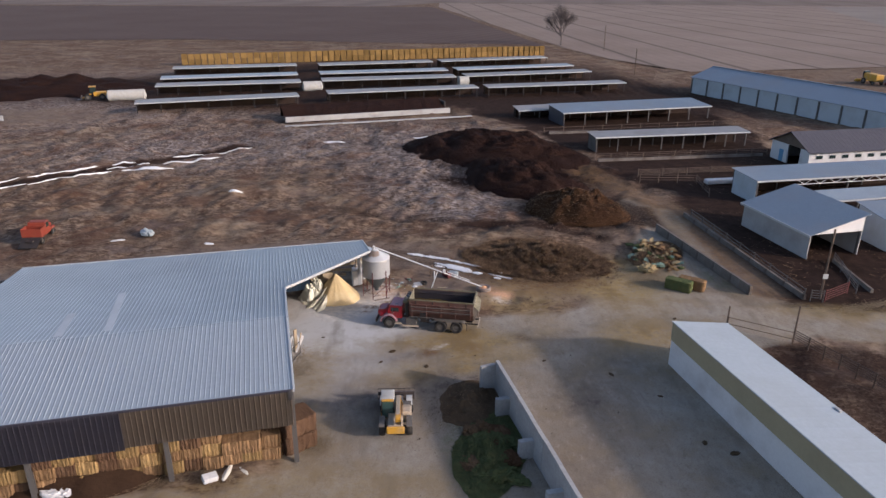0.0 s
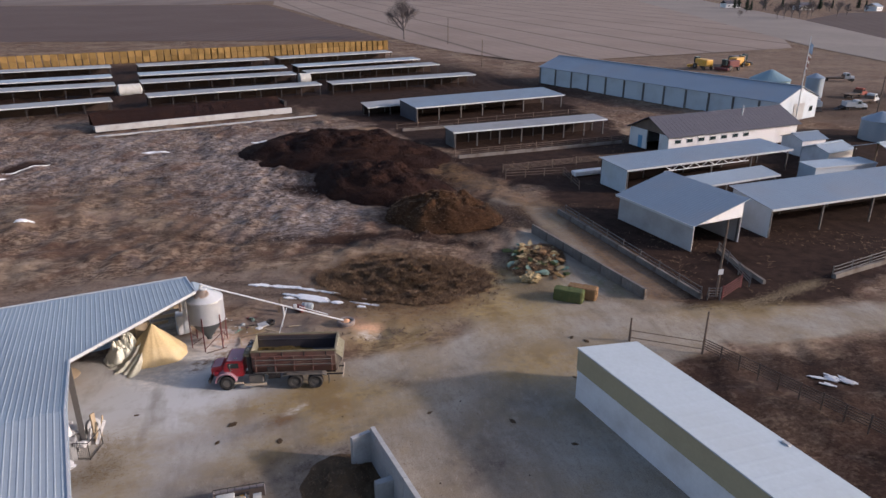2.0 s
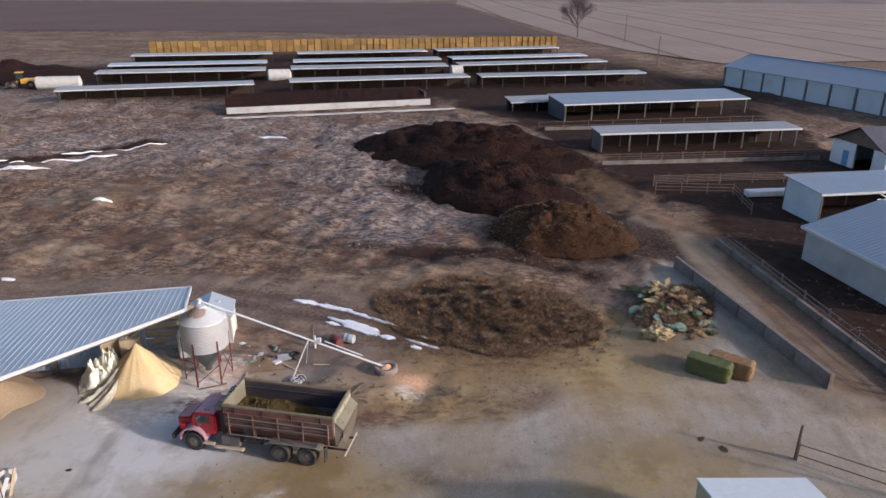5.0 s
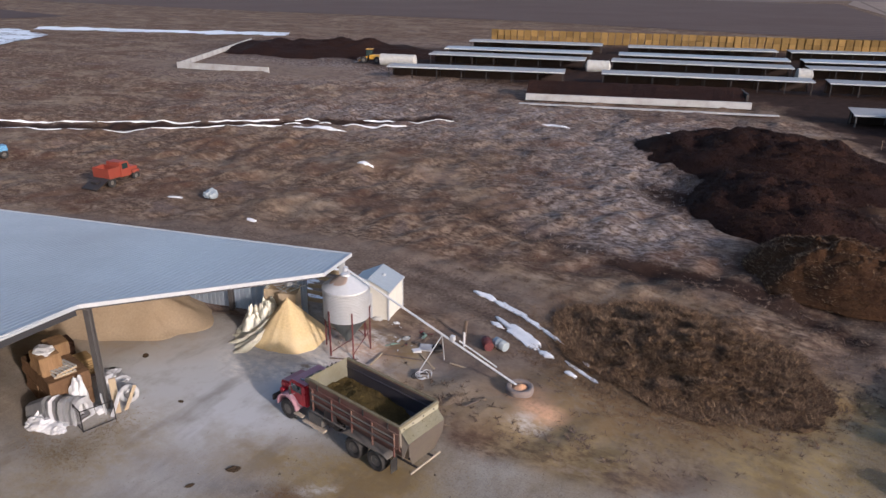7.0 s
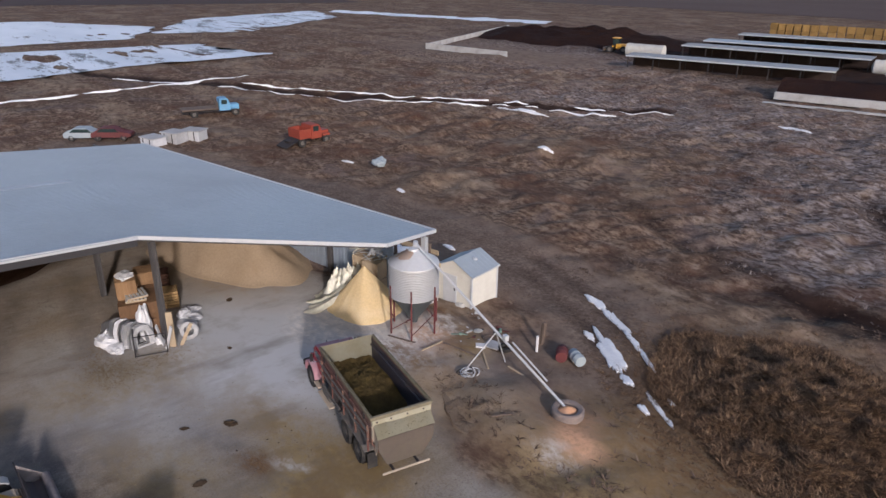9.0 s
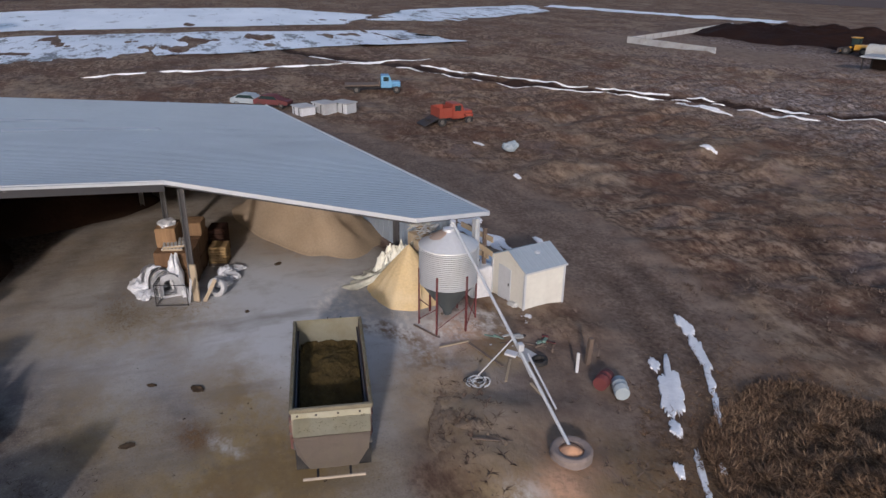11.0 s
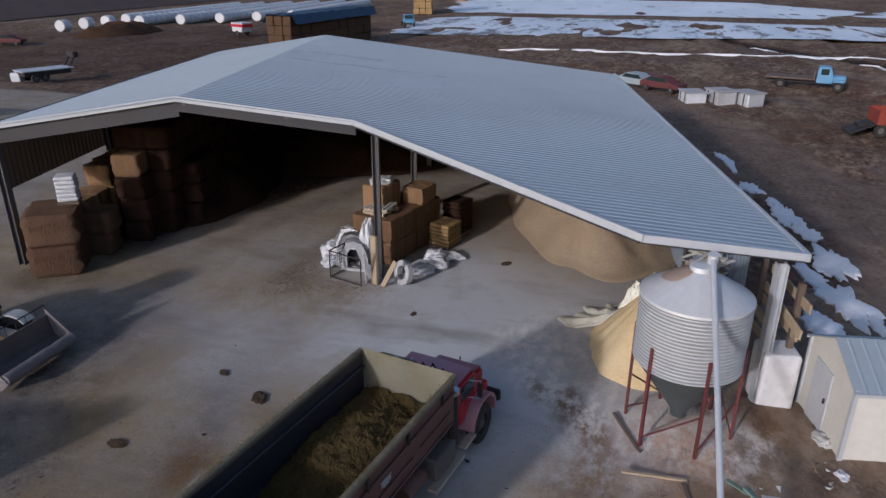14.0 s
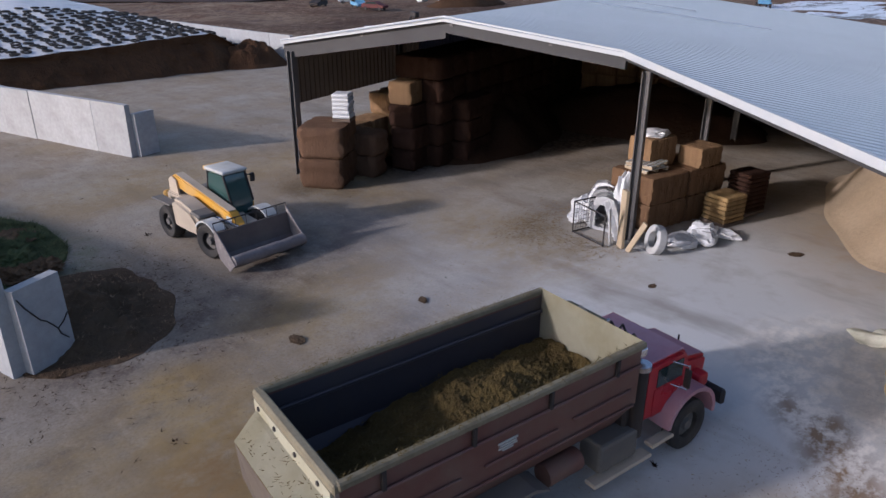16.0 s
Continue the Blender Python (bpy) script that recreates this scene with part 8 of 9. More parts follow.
# ---- junk between the bin, the shed and the auger ----
for i, (x, y, w, d, h) in enumerate(((-6.2, 67.9, 0.7, 0.5, 0.3), (-5.5, 66.7, 0.4, 0.3, 0.14), (-4.4, 67.7, 0.55, 0.35, 0.16), (-4.9, 68.1, 0.4, 0.3, 0.2), (-3.4, 66.9, 0.45, 0.35, 0.15), (-2.6, 67.6, 0.3, 0.25, 0.14), (-5.8, 68.4, 0.5, 0.4, 0.2))):
    sack(pose(x, y, 0.0, 0, 0, i * 61), w, d, h, (M_PALE, M_GREENP, M_PALE, M_PLASTIC)[i % 4], 300 + i, "crumpled pale feed bag dumped among the junk", "dumped bags", "feed_bag")
for i in range(60):
    x, y = -4.9 + rc.uniform(-1.7, 2.6), 66.9 + rc.uniform(-1.3, 1.2)
    bm = fresh(); ln = rc.uniform(0.15, 0.6)
    rbox(bm, (-ln / 2, -0.07, 0), (ln / 2, 0.07, rc.uniform(0.02, 0.1)), 0.01)
    solo("scrap_piece", bm, rc.choice((M_DARK, M_PLASTIC, M_RUST, M_GREENP, M_WOODD, M_PALE)), "small broken piece of scrap on the ground", "scrap", pose(x, y, 0.03, rc.uniform(-15, 15), rc.uniform(-15, 15), rc.uniform(0, 180)), "scrap by the shed")
bm = fresh(); rbox(bm, (-0.5, -0.5, 0), (0.5, 0.5, 1.7), 0.12, seg=3)
solo("white_tank", bm, M_PLASTIC, "upright white plastic tank beside the shed", "tank", pose(-7.9, 66.75, 0, 0, 0, 12))
bm = fresh(); rbox(bm, (-0.42, -0.33, 0), (0.42, 0.33, 0.08), 0.02)
solo("metal_lid", bm, M_CONC, "pale square lid lying on the ground", "lid", pose(-1.8, 66.6, 0.05, 6, 0, 20))
bm = fresh(); rbox(bm, (-0.25, -0.2, 0), (0.25, 0.2, 0.12), 0.02)
solo("metal_lid", bm, M_PLASTIC, "small white lid lying on the ground", "lid", pose(-2.1, 66.0, 0.03, 0, 4, 50))
bm = fresh(); rod(bm, (0, 0, -0.2), (0, 0, 0.85), 0.07, n=10)
solo("marker_post", bm, M_PLASTIC, "short white plastic marker post", "post", pose(-0.15, 68.1, 0))


def barrel(at, material, label):
    bm = fresh(); lathe(bm, [(0.27, 0), (0.29, 0.03), (0.29, 0.29), (0.305, 0.31), (0.29, 0.33), (0.29, 0.59), (0.305, 0.61), (0.29, 0.63), (0.29, 0.87), (0.27, 0.9)], n=20)
    solo("barrel", bm, material, label, "barrel", at, "old barrels", smooth=True)


barrel(pose(0.85, 68.9, 0.3, 88, 0, 40), M_RUST, "faded red barrel lying on its side")
barrel(pose(1.4, 69.05, 0.3, 90, 0, 70), M_BLUEP, "pale blue barrel lying on its side")
bm = fresh(); rbox(bm, (-0.1, -0.1, 0), (0.1, 0.1, 1.3), 0.02)
solo("fence_post", bm, M_WOODD, "dark leaning post stub", "post", pose(-0.55, 68.8, 0, 0, 6, 0))
coil = thing("cable_coil", "tangled pale cable and scrap metal", "cable", pose(-0.3, 63.7, 0.05))
for i in range(9):
    bm = fresh()
    r_, cx, cy, tl = rc.uniform(0.2, 0.45), rc.uniform(-0.2, 0.2), rc.uniform(-0.2, 0.2), rc.uniform(-0.4, 0.4)
    pts = [Vector((cx + r_ * math.cos(a), cy + r_ * math.sin(a), 0.12 + tl * r_ * math.cos(a + i) + 0.12)) for a in np.linspace(0, 5.4, 12)]
    for p_, q_ in zip(pts, pts[1:]):
        rod(bm, p_, q_, 0.022, n=5)
    part("cable_turn", bm, M_GALV if i % 3 else M_DARK, coil)
for i, (x, y, ln, rz) in enumerate(((-2.3, 64.9, 2.2, 20), (-1.0, 65.4, 1.6, -30), (3.4, 62.9, 1.4, 70), (-3.4, 63.9, 1.5, 100), (-5.0, 63.2, 1.8, 30), (0.8, 65.9, 1.2, 5), (-2.6, 67.4, 1.0, 60))):
    bm = fresh(); rbox(bm, (-ln / 2, -0.05, 0), (ln / 2, 0.05, 0.05), 0.01)
    z = float(relief(np.array(x, float), np.array(y, float)))
    solo("board", bm, M_WOOD if i % 2 else M_WOODD, "weathered board lying on the ground", "board", pose(x, y, z + 0.02, 0, 3, rz), "boards on the ground")
solo("old_tyre", tyre_mesh(0.36, 0.2, 0.6), M_BLACK, "small old tyre lying on the ground", "tyre", pose(-1.2, 66.9, 0.1, 8, 0, 0), smooth=True)
heap("earth_bank", "low grey earth bank strewn with straw", "earth bank", pose(3.0, 62.9, -0.05), 3.4, 1.9, 0.45, M_SPILL2, 35, 0.2, 1.6, 60, 0.9, 0.9)

# ---- south side of the barn ----
for i, (x, y, w, d, h) in enumerate(((-22.4, 35.9, 1.4, 0.9, 0.5), (-21.5, 36.2, 1.2, 0.9, 0.45), (-20.9, 36.3, 1.0, 0.7, 0.35), (-22.0, 35.4, 1.3, 0.8, 0.3), (-20.3, 36.6, 0.8, 0.5, 0.25), (-12.6, 38.0, 1.3, 0.35, 0.2), (-11.6, 38.2, 1.0, 0.3, 0.15))):
    sack(pose(x, y, 0, 0, 0, i * 53), w, d, h, M_PLASTIC if i < 5 else M_CREAM, 60 + i, "pile of white plastic sacks on the ground")
bm = fresh(); rbox(bm, (-0.45, -0.3, 0), (0.45, 0.3, 0.35), 0.04)
solo("white_box", bm, M_PLASTIC, "white box lying in the straw", "box", pose(-13.5, 37.4, 0.05, 8, 6, 35))
bm = fresh(); rbox(bm, (-0.6, -0.4, 0), (0.6, 0.4, 0.3), 0.03)
solo("dark_crate", bm, M_DARK, "dark slatted crate in the straw", "crate", pose(-18.0, 37.9, 0.1, 6, 0, 15))
# ---- hay by the low wall ----
for x, y, rz, m, lb in ((24.2, 66.0, -35, M_HAYG, "green hay bale standing on the ground"), (25.6, 66.3, -35, M_STRAW, "brown hay bale beside the green one")):
    solo("hay_bale", bale(2.6, 1.0, 1.1), m, lb, "bale", pose(x, y, 0, 0, 0, rz), smooth=True)
heap("hay_litter", "loose pale hay and green plastic net", "hay", pose(24.6, 75.2, 0, 0, 0, 60), 4.6, 2.6, 0.7, M_BRUSH, 81, 0.35, 1.6, 56, 0.9)
for i in range(70):
    a, r_ = rc.uniform(0, math.tau), rc.uniform(0, 1) ** 0.6
    x, y = 24.6 + 3.2 * r_ * math.cos(a), 75.2 + 4.6 * r_ * math.sin(a)
    m = rc.choice((M_HAYP, M_HAYP, M_HAYY, M_HAYG, M_STRAW, M_GREENP, M_GREENP))
    sack(pose(x, y, max(0, 1.0 * (1 - r_)) * 0.8, rc.uniform(-20, 20), rc.uniform(-20, 20), rc.uniform(0, 360)), rc.uniform(0.4, 1.2), rc.uniform(0.35, 0.8), rc.uniform(0.08, 0.2), m, 90 + i, "torn flake of hay on the pile", "hay flakes", "hay_flake", 1.2)
sack(pose(22.3, 70.6, 0, 0, 0, 0), 1.7, 1.3, 0.7, M_HAYP, 130, "pale torn hay bale", "hay flakes", "hay_flake", 1.0)
# greens and spoiled hay inside the bunker
heap("hay_mound", "low heap of spoiled green hay in the bunker", "hay", pose(3.9, 40.2, 0, 0, 0, -14), 2.4, 4.6, 0.6, M_HAYG, 82, 0.4, 1.5, 72, 0.9, 1.0)
for i in range(18):
    x, y = rc.uniform(2.6, 5.4), rc.uniform(36.5, 43.0)
    sack(pose(min(x, 5.0 + (43.5 - y) * 0.24), y, 0, 0, 0, rc.uniform(0, 360)), rc.uniform(0.9, 1.9), rc.uniform(0.7, 1.3), rc.uniform(0.25, 0.5), rc.choice((M_HAYG, M_MANURE2, M_HAYG, M_BRUSH)), 160 + i, "clump of spoiled green hay", "spoiled hay", "hay_clump", 1.1)

# pen details
for i in range(5):
    sack(pose(37.0 + 0.42 * i + rc.uniform(-0.3, 0.3), 50.5 - 0.22 * i + rc.uniform(-0.4, 0.4), 0, 0, 0, rc.uniform(100, 160)), rc.uniform(0.5, 1.2), rc.uniform(0.25, 0.5), rc.uniform(0.06, 0.14), M_PLASTIC, 400 + i, "torn white plastic sheet lying in the muddy pen", "torn sheets", "plastic_sheet", 0.8)
for i in range(4):
    bm = fresh(); ln = rc.uniform(0.7, 1.3)
    rbox(bm, (-ln / 2, -0.08, 0), (ln / 2, 0.08, 0.05), 0.01)
    solo("scrap_board", bm, M_PLASTIC, "white board scrap lying in the muddy pen", "board", pose(37.6 + rc.uniform(-1.2, 1.2), 49.7 + rc.uniform(-0.8, 0.8), 0.03, rc.uniform(-5, 5), 0, rc.gauss(125, 12)), "white boards in the pen")

bm = fresh(); rbox(bm, (0, 0, 0.1), (6, 1.2, 0.8), 0.15, seg=2)
solo("water_trough", bm, M_PLASTIC, "long white trough in the pen", "trough", pose(40.0, 103.0, 0, 0, 0, 10))

# ---- silage clamp with tyres ----
clamp = thing("silage_clamp", "long silage clamp under white plastic held down by tyres", "silage clamp", pose(-13.6, 10.0, 0, 0, 0, -3.5))
NX_, NY_ = 52, 56


def clamp_z(x, y):
    """x along the face (-9.7 to 18), y back from the face."""
    u = x + 9.7
    side = min(1.0, max(0.0, u / 3.2)) ** 0.55
    z = side * (2.85 - 0.045 * u) + 2.3 * min(1, y / 26) * min(1, max(0, (u - 0.5) / 11))
    return z * min(1.0, (62 - y) / 14) + 0.16 * noise.noise((x * 0.4, y * 0.4, 2.2))


bm = fresh()
g = []
for i in range(NX_ + 1):
    x = -9.7 + 28 * i / NX_
    g.append([bm.verts.new((x, -(0.7 + 60 * (j / NY_) ** 1.4), max(0.03, clamp_z(x, 60 * (j / NY_) ** 1.4) + 0.05 * noise.noise((x * 2.2, j * 0.9, 7))))) for j in range(NY_ + 1)])
for a, b in zip(g, g[1:]):
    for j in range(NY_):
        bm.faces.new((a[j], b[j], b[j + 1], a[j + 1]))
part("plastic_cover", bm, M_PLASTIC, clamp, "white plastic cover", True)
bm = fresh()
g = []
steps = [k_ / 12 for k_ in range(13)]
for i in range(113):
    x = -9.9 + 28.2 * i / 112
    top = max(0.05, clamp_z(x, 0.0)) + 0.02
    g.append([bm.verts.new((x, 1.5 * (1 - f) ** 1.6 - 0.75 + (0.5 * noise.noise((x * 0.45, f * 1.6, 5)) + 0.25 * noise.noise((x * 1.5, f * 4, 8)) + 0.1 * noise.noise((x * 5, f * 12, 2))) * (1 - f ** 6) - 0.25 * math.exp(-((f - 0.75) / 0.15) ** 2), top * f)) for f in steps])
for a, b in zip(g, g[1:]):
    for j in range(12):
        bm.faces.new((a[j], b[j], b[j + 1], a[j + 1]))
part("silage_face", bm, M_SILFACE, clamp, "dark brown crumbling silage face")
TYRE = to_mesh("cover_tyre", tyre_mesh(0.36, 0.13, 0.72), M_BLACK, True)
for j in range(15):
    for i in range(20):
        y = 0.5 + j * 1.02 + 0.018 * j * j + (0.5 if i % 2 else 0)
        x = -8.6 + i * 1.02 + rc.uniform(-0.22, 0.22) + 0.03 * j
        part("tyre", TYRE, None, clamp, at=pose(x, -0.7 - y, clamp_z(x, y) + 0.09, rc.uniform(-6, 6) - 4, rc.uniform(-6, 6), 0))
heap("manure_mound", "brown loose silage spilled at the clamp's corner", "manure mound", pose(-23.2, 10.0, 0), 3.6, 2.4, 1.9, M_SILFACE, 25, 0.5, 2.2, 60, 1.2, 0.3)

# conveyor wagon beyond the barn
t = thing("flatbed_trailer", "flat trailer with a pale deck and a dark loader frame", "trailer", pose(-45.2, 2.2, 0, 0, 0, 160))
bm = fresh(); rbox(bm, (-2.6, -1.15, 1.05), (2.4, 1.15, 1.18), 0.03); part("deck", bm, M_TRIM, t, "pale deck")
bm = fresh(); rbox(bm, (-2.4, -0.9, 0.6), (2.2, 0.9, 1.04), 0.05); part("underframe", bm, M_DARK, t)
for s in (-1, 1):
    wheel(t, -1.4, s * 0.95, 0.42, 0.25); wheel(t, -0.5, s * 0.95, 0.42, 0.25)
    bm = fresh(); rod(bm, (2.2, s * 0.6, 1.1), (3.1, s * 0.5, 2.5), 0.12, n=8); part("loader_arm", bm, M_DARK, t)
bm = fresh(); rbox(bm, (2.7, -0.75, 2.0), (3.3, 0.75, 2.6), 0.1); part("loader_head", bm, M_DARK, t)
bm = fresh(); rbox(bm, (-0.6, -0.5, 0), (0.6, 0.5, 0.9), 0.15, seg=2)
solo("white_tank", bm, M_PLASTIC, "white plastic tank beside the trailer", "tank", pose(-43.5, 0.4, 0, 0, 0, 20))
t = thing("spreader", "small red and white spreader beside the hay stack", "spreader", pose(-91.7, -5.3, 0, 0, 0, 70))
bm = fresh(); wedge(bm, [(-1.2, 0.7), (1.2, 0.7), (1.5, 2.1), (-1.5, 2.1)], -1.0, 1.0); part("hopper", bm, M_PLASTIC, t)
bm = fresh(); rbox(bm, (-1.55, -1.05, 1.45), (1.55, 1.05, 1.9), 0.03); part("band", bm, M_RED, t, "red band")
for s in (-1, 1):
    wheel(t, 0, s * 0.95, 0.45, 0.3)

# ---- west: bale stacks, wrapped bales, scrap ----
def stack(x, y, rz, nx_, ny_, nz_, label, size=(2.45, 1.25, 1.2), scale=1.0, hay=None):
    """A far stack of bales, joined."""
    bm = fresh()
    for i in range(nx_):
        for j in range(ny_):
            for k_ in range(nz_):
                rbox(bm, (-1.2, -0.6, 0), (1.2, 0.6, 1.18), 0.08, pose(i * size[0] + rc.uniform(-.12, .12), j * size[1], k_ * size[2], 0, 0, rc.uniform(-3, 3)))
    solo("bale_stack", bm, hay or M_HAYY, label, "bale stack", pose(x, y, 0, 0, 0, rz) @ Matrix.Diagonal((scale, scale, scale, 1)), "far bale stacks", "stuff")


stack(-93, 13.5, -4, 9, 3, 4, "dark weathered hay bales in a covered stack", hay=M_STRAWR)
bm = fresh()
g = []
for i in range(30):
    line = []
    for j in range(9):
        x, y = -1.6 + 22.4 * i / 29, -1.2 + 5.2 * j / 8
        z = 4.95 - (1.1 if j in (0, 8) else 0.0) + 0.14 * noise.noise((x * 0.7, y * 0.9, 3))
        line.append(bm.verts.new((x, y, z)))
    g.append(line)
for a, b in zip(g, g[1:]):
    for j in range(8):
        bm.faces.new((a[j], b[j], b[j + 1], a[j + 1]))
bmesh.ops.solidify(bm, geom=bm.faces[:], thickness=0.03)
solo("tarpaulin", bm, M_BLUET, "blue tarpaulin over the hay stack", "tarpaulin", pose(-93, 13.5, 0, 0, 0, -4), smooth=True)
stack(-104, 4, 0, 5, 3, 3, "hay bales in a long low stack", hay=M_STRAW)
stack(-160, 0, 18, 4, 3, 6, "hay bales in a tall stack", scale=1.15)
for i in range(7):
    stack(-215 - 6 * (i % 3), -48 + i * 7, 10, 2, 2, 2 + i % 3, "far hay bales in a stack", scale=1.2)
bm = fresh()
lathe(bm, [(0.2, -0.66), (0.78, -0.66), (0.9, -0.5), (0.9, 0.5), (0.78, 0.66), (0.2, 0.66)], axis="x", n=14)
WRAP = to_mesh("wrapped_bale", bm, M_PLASTIC, True)
for r_ in range(6):
    for i in range(26):
        x, y = -88 - 2.0 * i - 6 * r_ - (8 if r_ else 3.5 * min(i, 3)), -38.5 - 0.75 * i * 0.3 + r_ * 4.6
        ob = new("wrapped_bale", WRAP)
        ob.matrix_basis = pose(x, y, 0.88, 0, 0, 8 + rc.uniform(-2, 2)) @ Matrix.Diagonal((1.45, 1.25, 1.12, 1))
        tagged(ob, "round silage bale wrapped in white plastic", "wrapped bale", "rows of wrapped bales")
heap("earth_bank", "brown heap of earth near the wrapped bales", "earth bank", pose(-88, -27, 0), 9, 4, 1.8, M_MANURE2, 45, 0.5, 1.8, 40, 2)


def scrap_car(at, paint, label):
    t = thing("scrap_car", label, "car", at, "scrap vehicles")
    bm = fresh(); wedge(bm, [(-2.1, 0.35), (2.1, 0.35), (2.15, 0.75), (1.0, 0.9), (0.4, 1.35), (-1.0, 1.38), (-1.6, 0.95), (-2.1, 0.9)], -0.85, 0.85)
    bmesh.ops.bevel(bm, geom=bm.edges[:], offset=0.08, segments=2, affect="EDGES"); part("body", bm, paint, t, smooth=True)
    bm = fresh(); wedge(bm, [(0.95, 0.92), (0.45, 1.3), (-0.95, 1.32), (-1.4, 0.97)], -0.87, 0.87); part("window_band", bm, M_GLASS, t)
    for x in (-1.3, 1.3):
        for s in (-1, 1):
            wheel(t, x, s * 0.75, 0.32, 0.2)


scrap_car(pose(-61.6, 59.5, 0, 0, 0, 60), M_BLUEP, "pale scrapped car in the grass")
scrap_car(pose(-60.2, 61.9, 0, 0, 0, 60), M_RUST, "rusty red scrapped car in the grass")
for i, (x, y, w, d, h, m) in enumerate(((-54.4, 64.6, 2.2, 1.7, 1.0, M_PLASTIC), (-54.7, 66.9, 2.1, 1.8, 1.2, M_CONC), (-55.0, 69.1, 2.2, 1.7, 1.1, M_GALV))):
    t = thing("scrap_container", "grey and white scrap container in the grass", "container", pose(x, y, 0, 0, 0, 20 + 8 * i), "scrap containers")
    bm = fresh(); rbox(bm, (-w / 2, -d / 2, 0), (w / 2, d / 2, h), 0.08); part("body", bm, m, t)
    bm = fresh(); rbox(bm, (-w / 2 - 0.1, -d / 2 - 0.1, h - 0.02), (w / 2 + 0.1, d / 2 + 0.1, h + 0.1), 0.03); part("lid", bm, M_CONC, t)
    for s in (-1, 1):
        bm = fresh(); rbox(bm, (s * w / 4 - 0.05, -d / 2 - 0.06, 0), (s * w / 4 + 0.05, -d / 2 - 0.002, h - 0.05), 0.01); part("rib", bm, M_DARK, t)
for i in range(5):
    sack(pose(-34.0 + rc.uniform(-1, 1), 79.5 + rc.uniform(-1, 1), 0.1, 0, 0, i * 70), 1.0, 0.8, 0.6, M_BLUEP, 200 + i, "crumpled pale blue plastic tank scrap", "scrap plastic", "plastic_scrap")
sack(pose(-37, 78.0, 0.05, 0, 0, 20), 1.4, 0.3, 0.2, M_PLASTIC, 207, "white pipe scrap in the grass", "scrap plastic", "plastic_scrap")
for i, (x, y) in enumerate(((-66, -41), (-70, -35), (-68.6, -29), (-75, -44))):
    scrap_car(pose(x, y, 0, 0, 0, 30 + 40 * i), (M_DARK, M_BLUEV, M_RUST, M_TRIM)[i], "far scrapped car at the field's edge")
vehicle("farm_truck", "far blue machine beside the hay stacks", pose(-119.6, 12.8, 0, 0, 0, 30), M_BLUEV, "flat", 6)


# ---- loose stuff ----
def scatter(name, label, category, pts, size, material, blades=6, spread=1.0, rise=0.8, seed=3, wide=1.0):
    """Many small tufts or clods in one mesh: each is a few upright splayed blades."""
    r = np.random.default_rng(seed)
    n = len(pts)
    base = np.repeat(pts, blades, axis=0)
    s = np.repeat(size, blades)
    a = r.uniform(0, math.tau, n * blades)
    out_ = s * r.uniform(0.35, 1.0, n * blades) * spread
    up = s * r.uniform(0.3, 1.0, n * blades) * rise
    w = s * r.uniform(0.045, 0.12, n * blades) * wide
    dx, dy = np.cos(a), np.sin(a)
    z0 = base[:, 2] - 0.03
    v = np.empty((n * blades, 3, 3))
    v[:, 0] = np.stack([base[:, 0] - dy * w, base[:, 1] + dx * w, z0], -1)
    v[:, 1] = np.stack([base[:, 0] + dy * w, base[:, 1] - dx * w, z0], -1)
    v[:, 2] = np.stack([base[:, 0] + dx * out_, base[:, 1] + dy * out_, z0 + up], -1)
    me = bpy.data.meshes.new(name)
    me.from_pydata(v.reshape(-1, 3).tolist(), [], np.arange(n * blades * 3).reshape(-1, 3).tolist())
    me.materials.append(material)
    return tagged(new(name, me), label, category, kind="stuff")


def blades_material(name, a, b, c):
    q = Nodes(name)
    rnd_ = q.t.nodes.new("ShaderNodeNewGeometry").outputs["Random Per Island"]
    col = q.mix(q.ramp(rnd_, 0, 0.6), a, b)
    col = q.mix(q.ramp(rnd_, 0.6, 1.0), col, c)
    col = q.mix(q.ramp(q.noise(0.12, 3, 0.6), 0.4, 0.7, 0, 0.5), col, tuple(v * 0.6 for v in a))
    return q.done(col, 0.95, 0, 0.1)


M_TUFT = blades_material("dry_grass_blades", (0.09, 0.058, 0.043), (0.16, 0.112, 0.082), (0.23, 0.172, 0.13))
M_TUFTP = blades_material("frosted_grass_blades", (0.11, 0.083, 0.07), (0.22, 0.178, 0.16), (0.33, 0.285, 0.265))
M_LITTER = blades_material("compost_litter", (0.09, 0.054, 0.036), (0.18, 0.118, 0.072), (0.30, 0.21, 0.125))
M_CLOD = blades_material("dark_clods", (0.018, 0.010, 0.008), (0.035, 0.020, 0.014), (0.06, 0.036, 0.025))
rg = np.random.default_rng(21)


M_BRUSHB = blades_material("brown_brush_blades", (0.095, 0.055, 0.034), (0.185, 0.115, 0.067), (0.31, 0.208, 0.125))
M_CRUMB = blades_material("silage_crumbs", (0.045, 0.03, 0.02), (0.085, 0.058, 0.037), (0.14, 0.10, 0.062))
M_GREENB = blades_material("green_hay_blades", (0.05, 0.062, 0.028), (0.085, 0.105, 0.045), (0.15, 0.145, 0.065))


def meadow(n, x0, x1, y0, y1, keep):
    x, y = rg.uniform(x0, x1, n), rg.uniform(y0, y1, n)
    ok = rg.uniform(0, 1, n) < keep(x, y)
    x, y = x[ok], y[ok]
    return np.stack([x, y, relief(x, y)], -1)


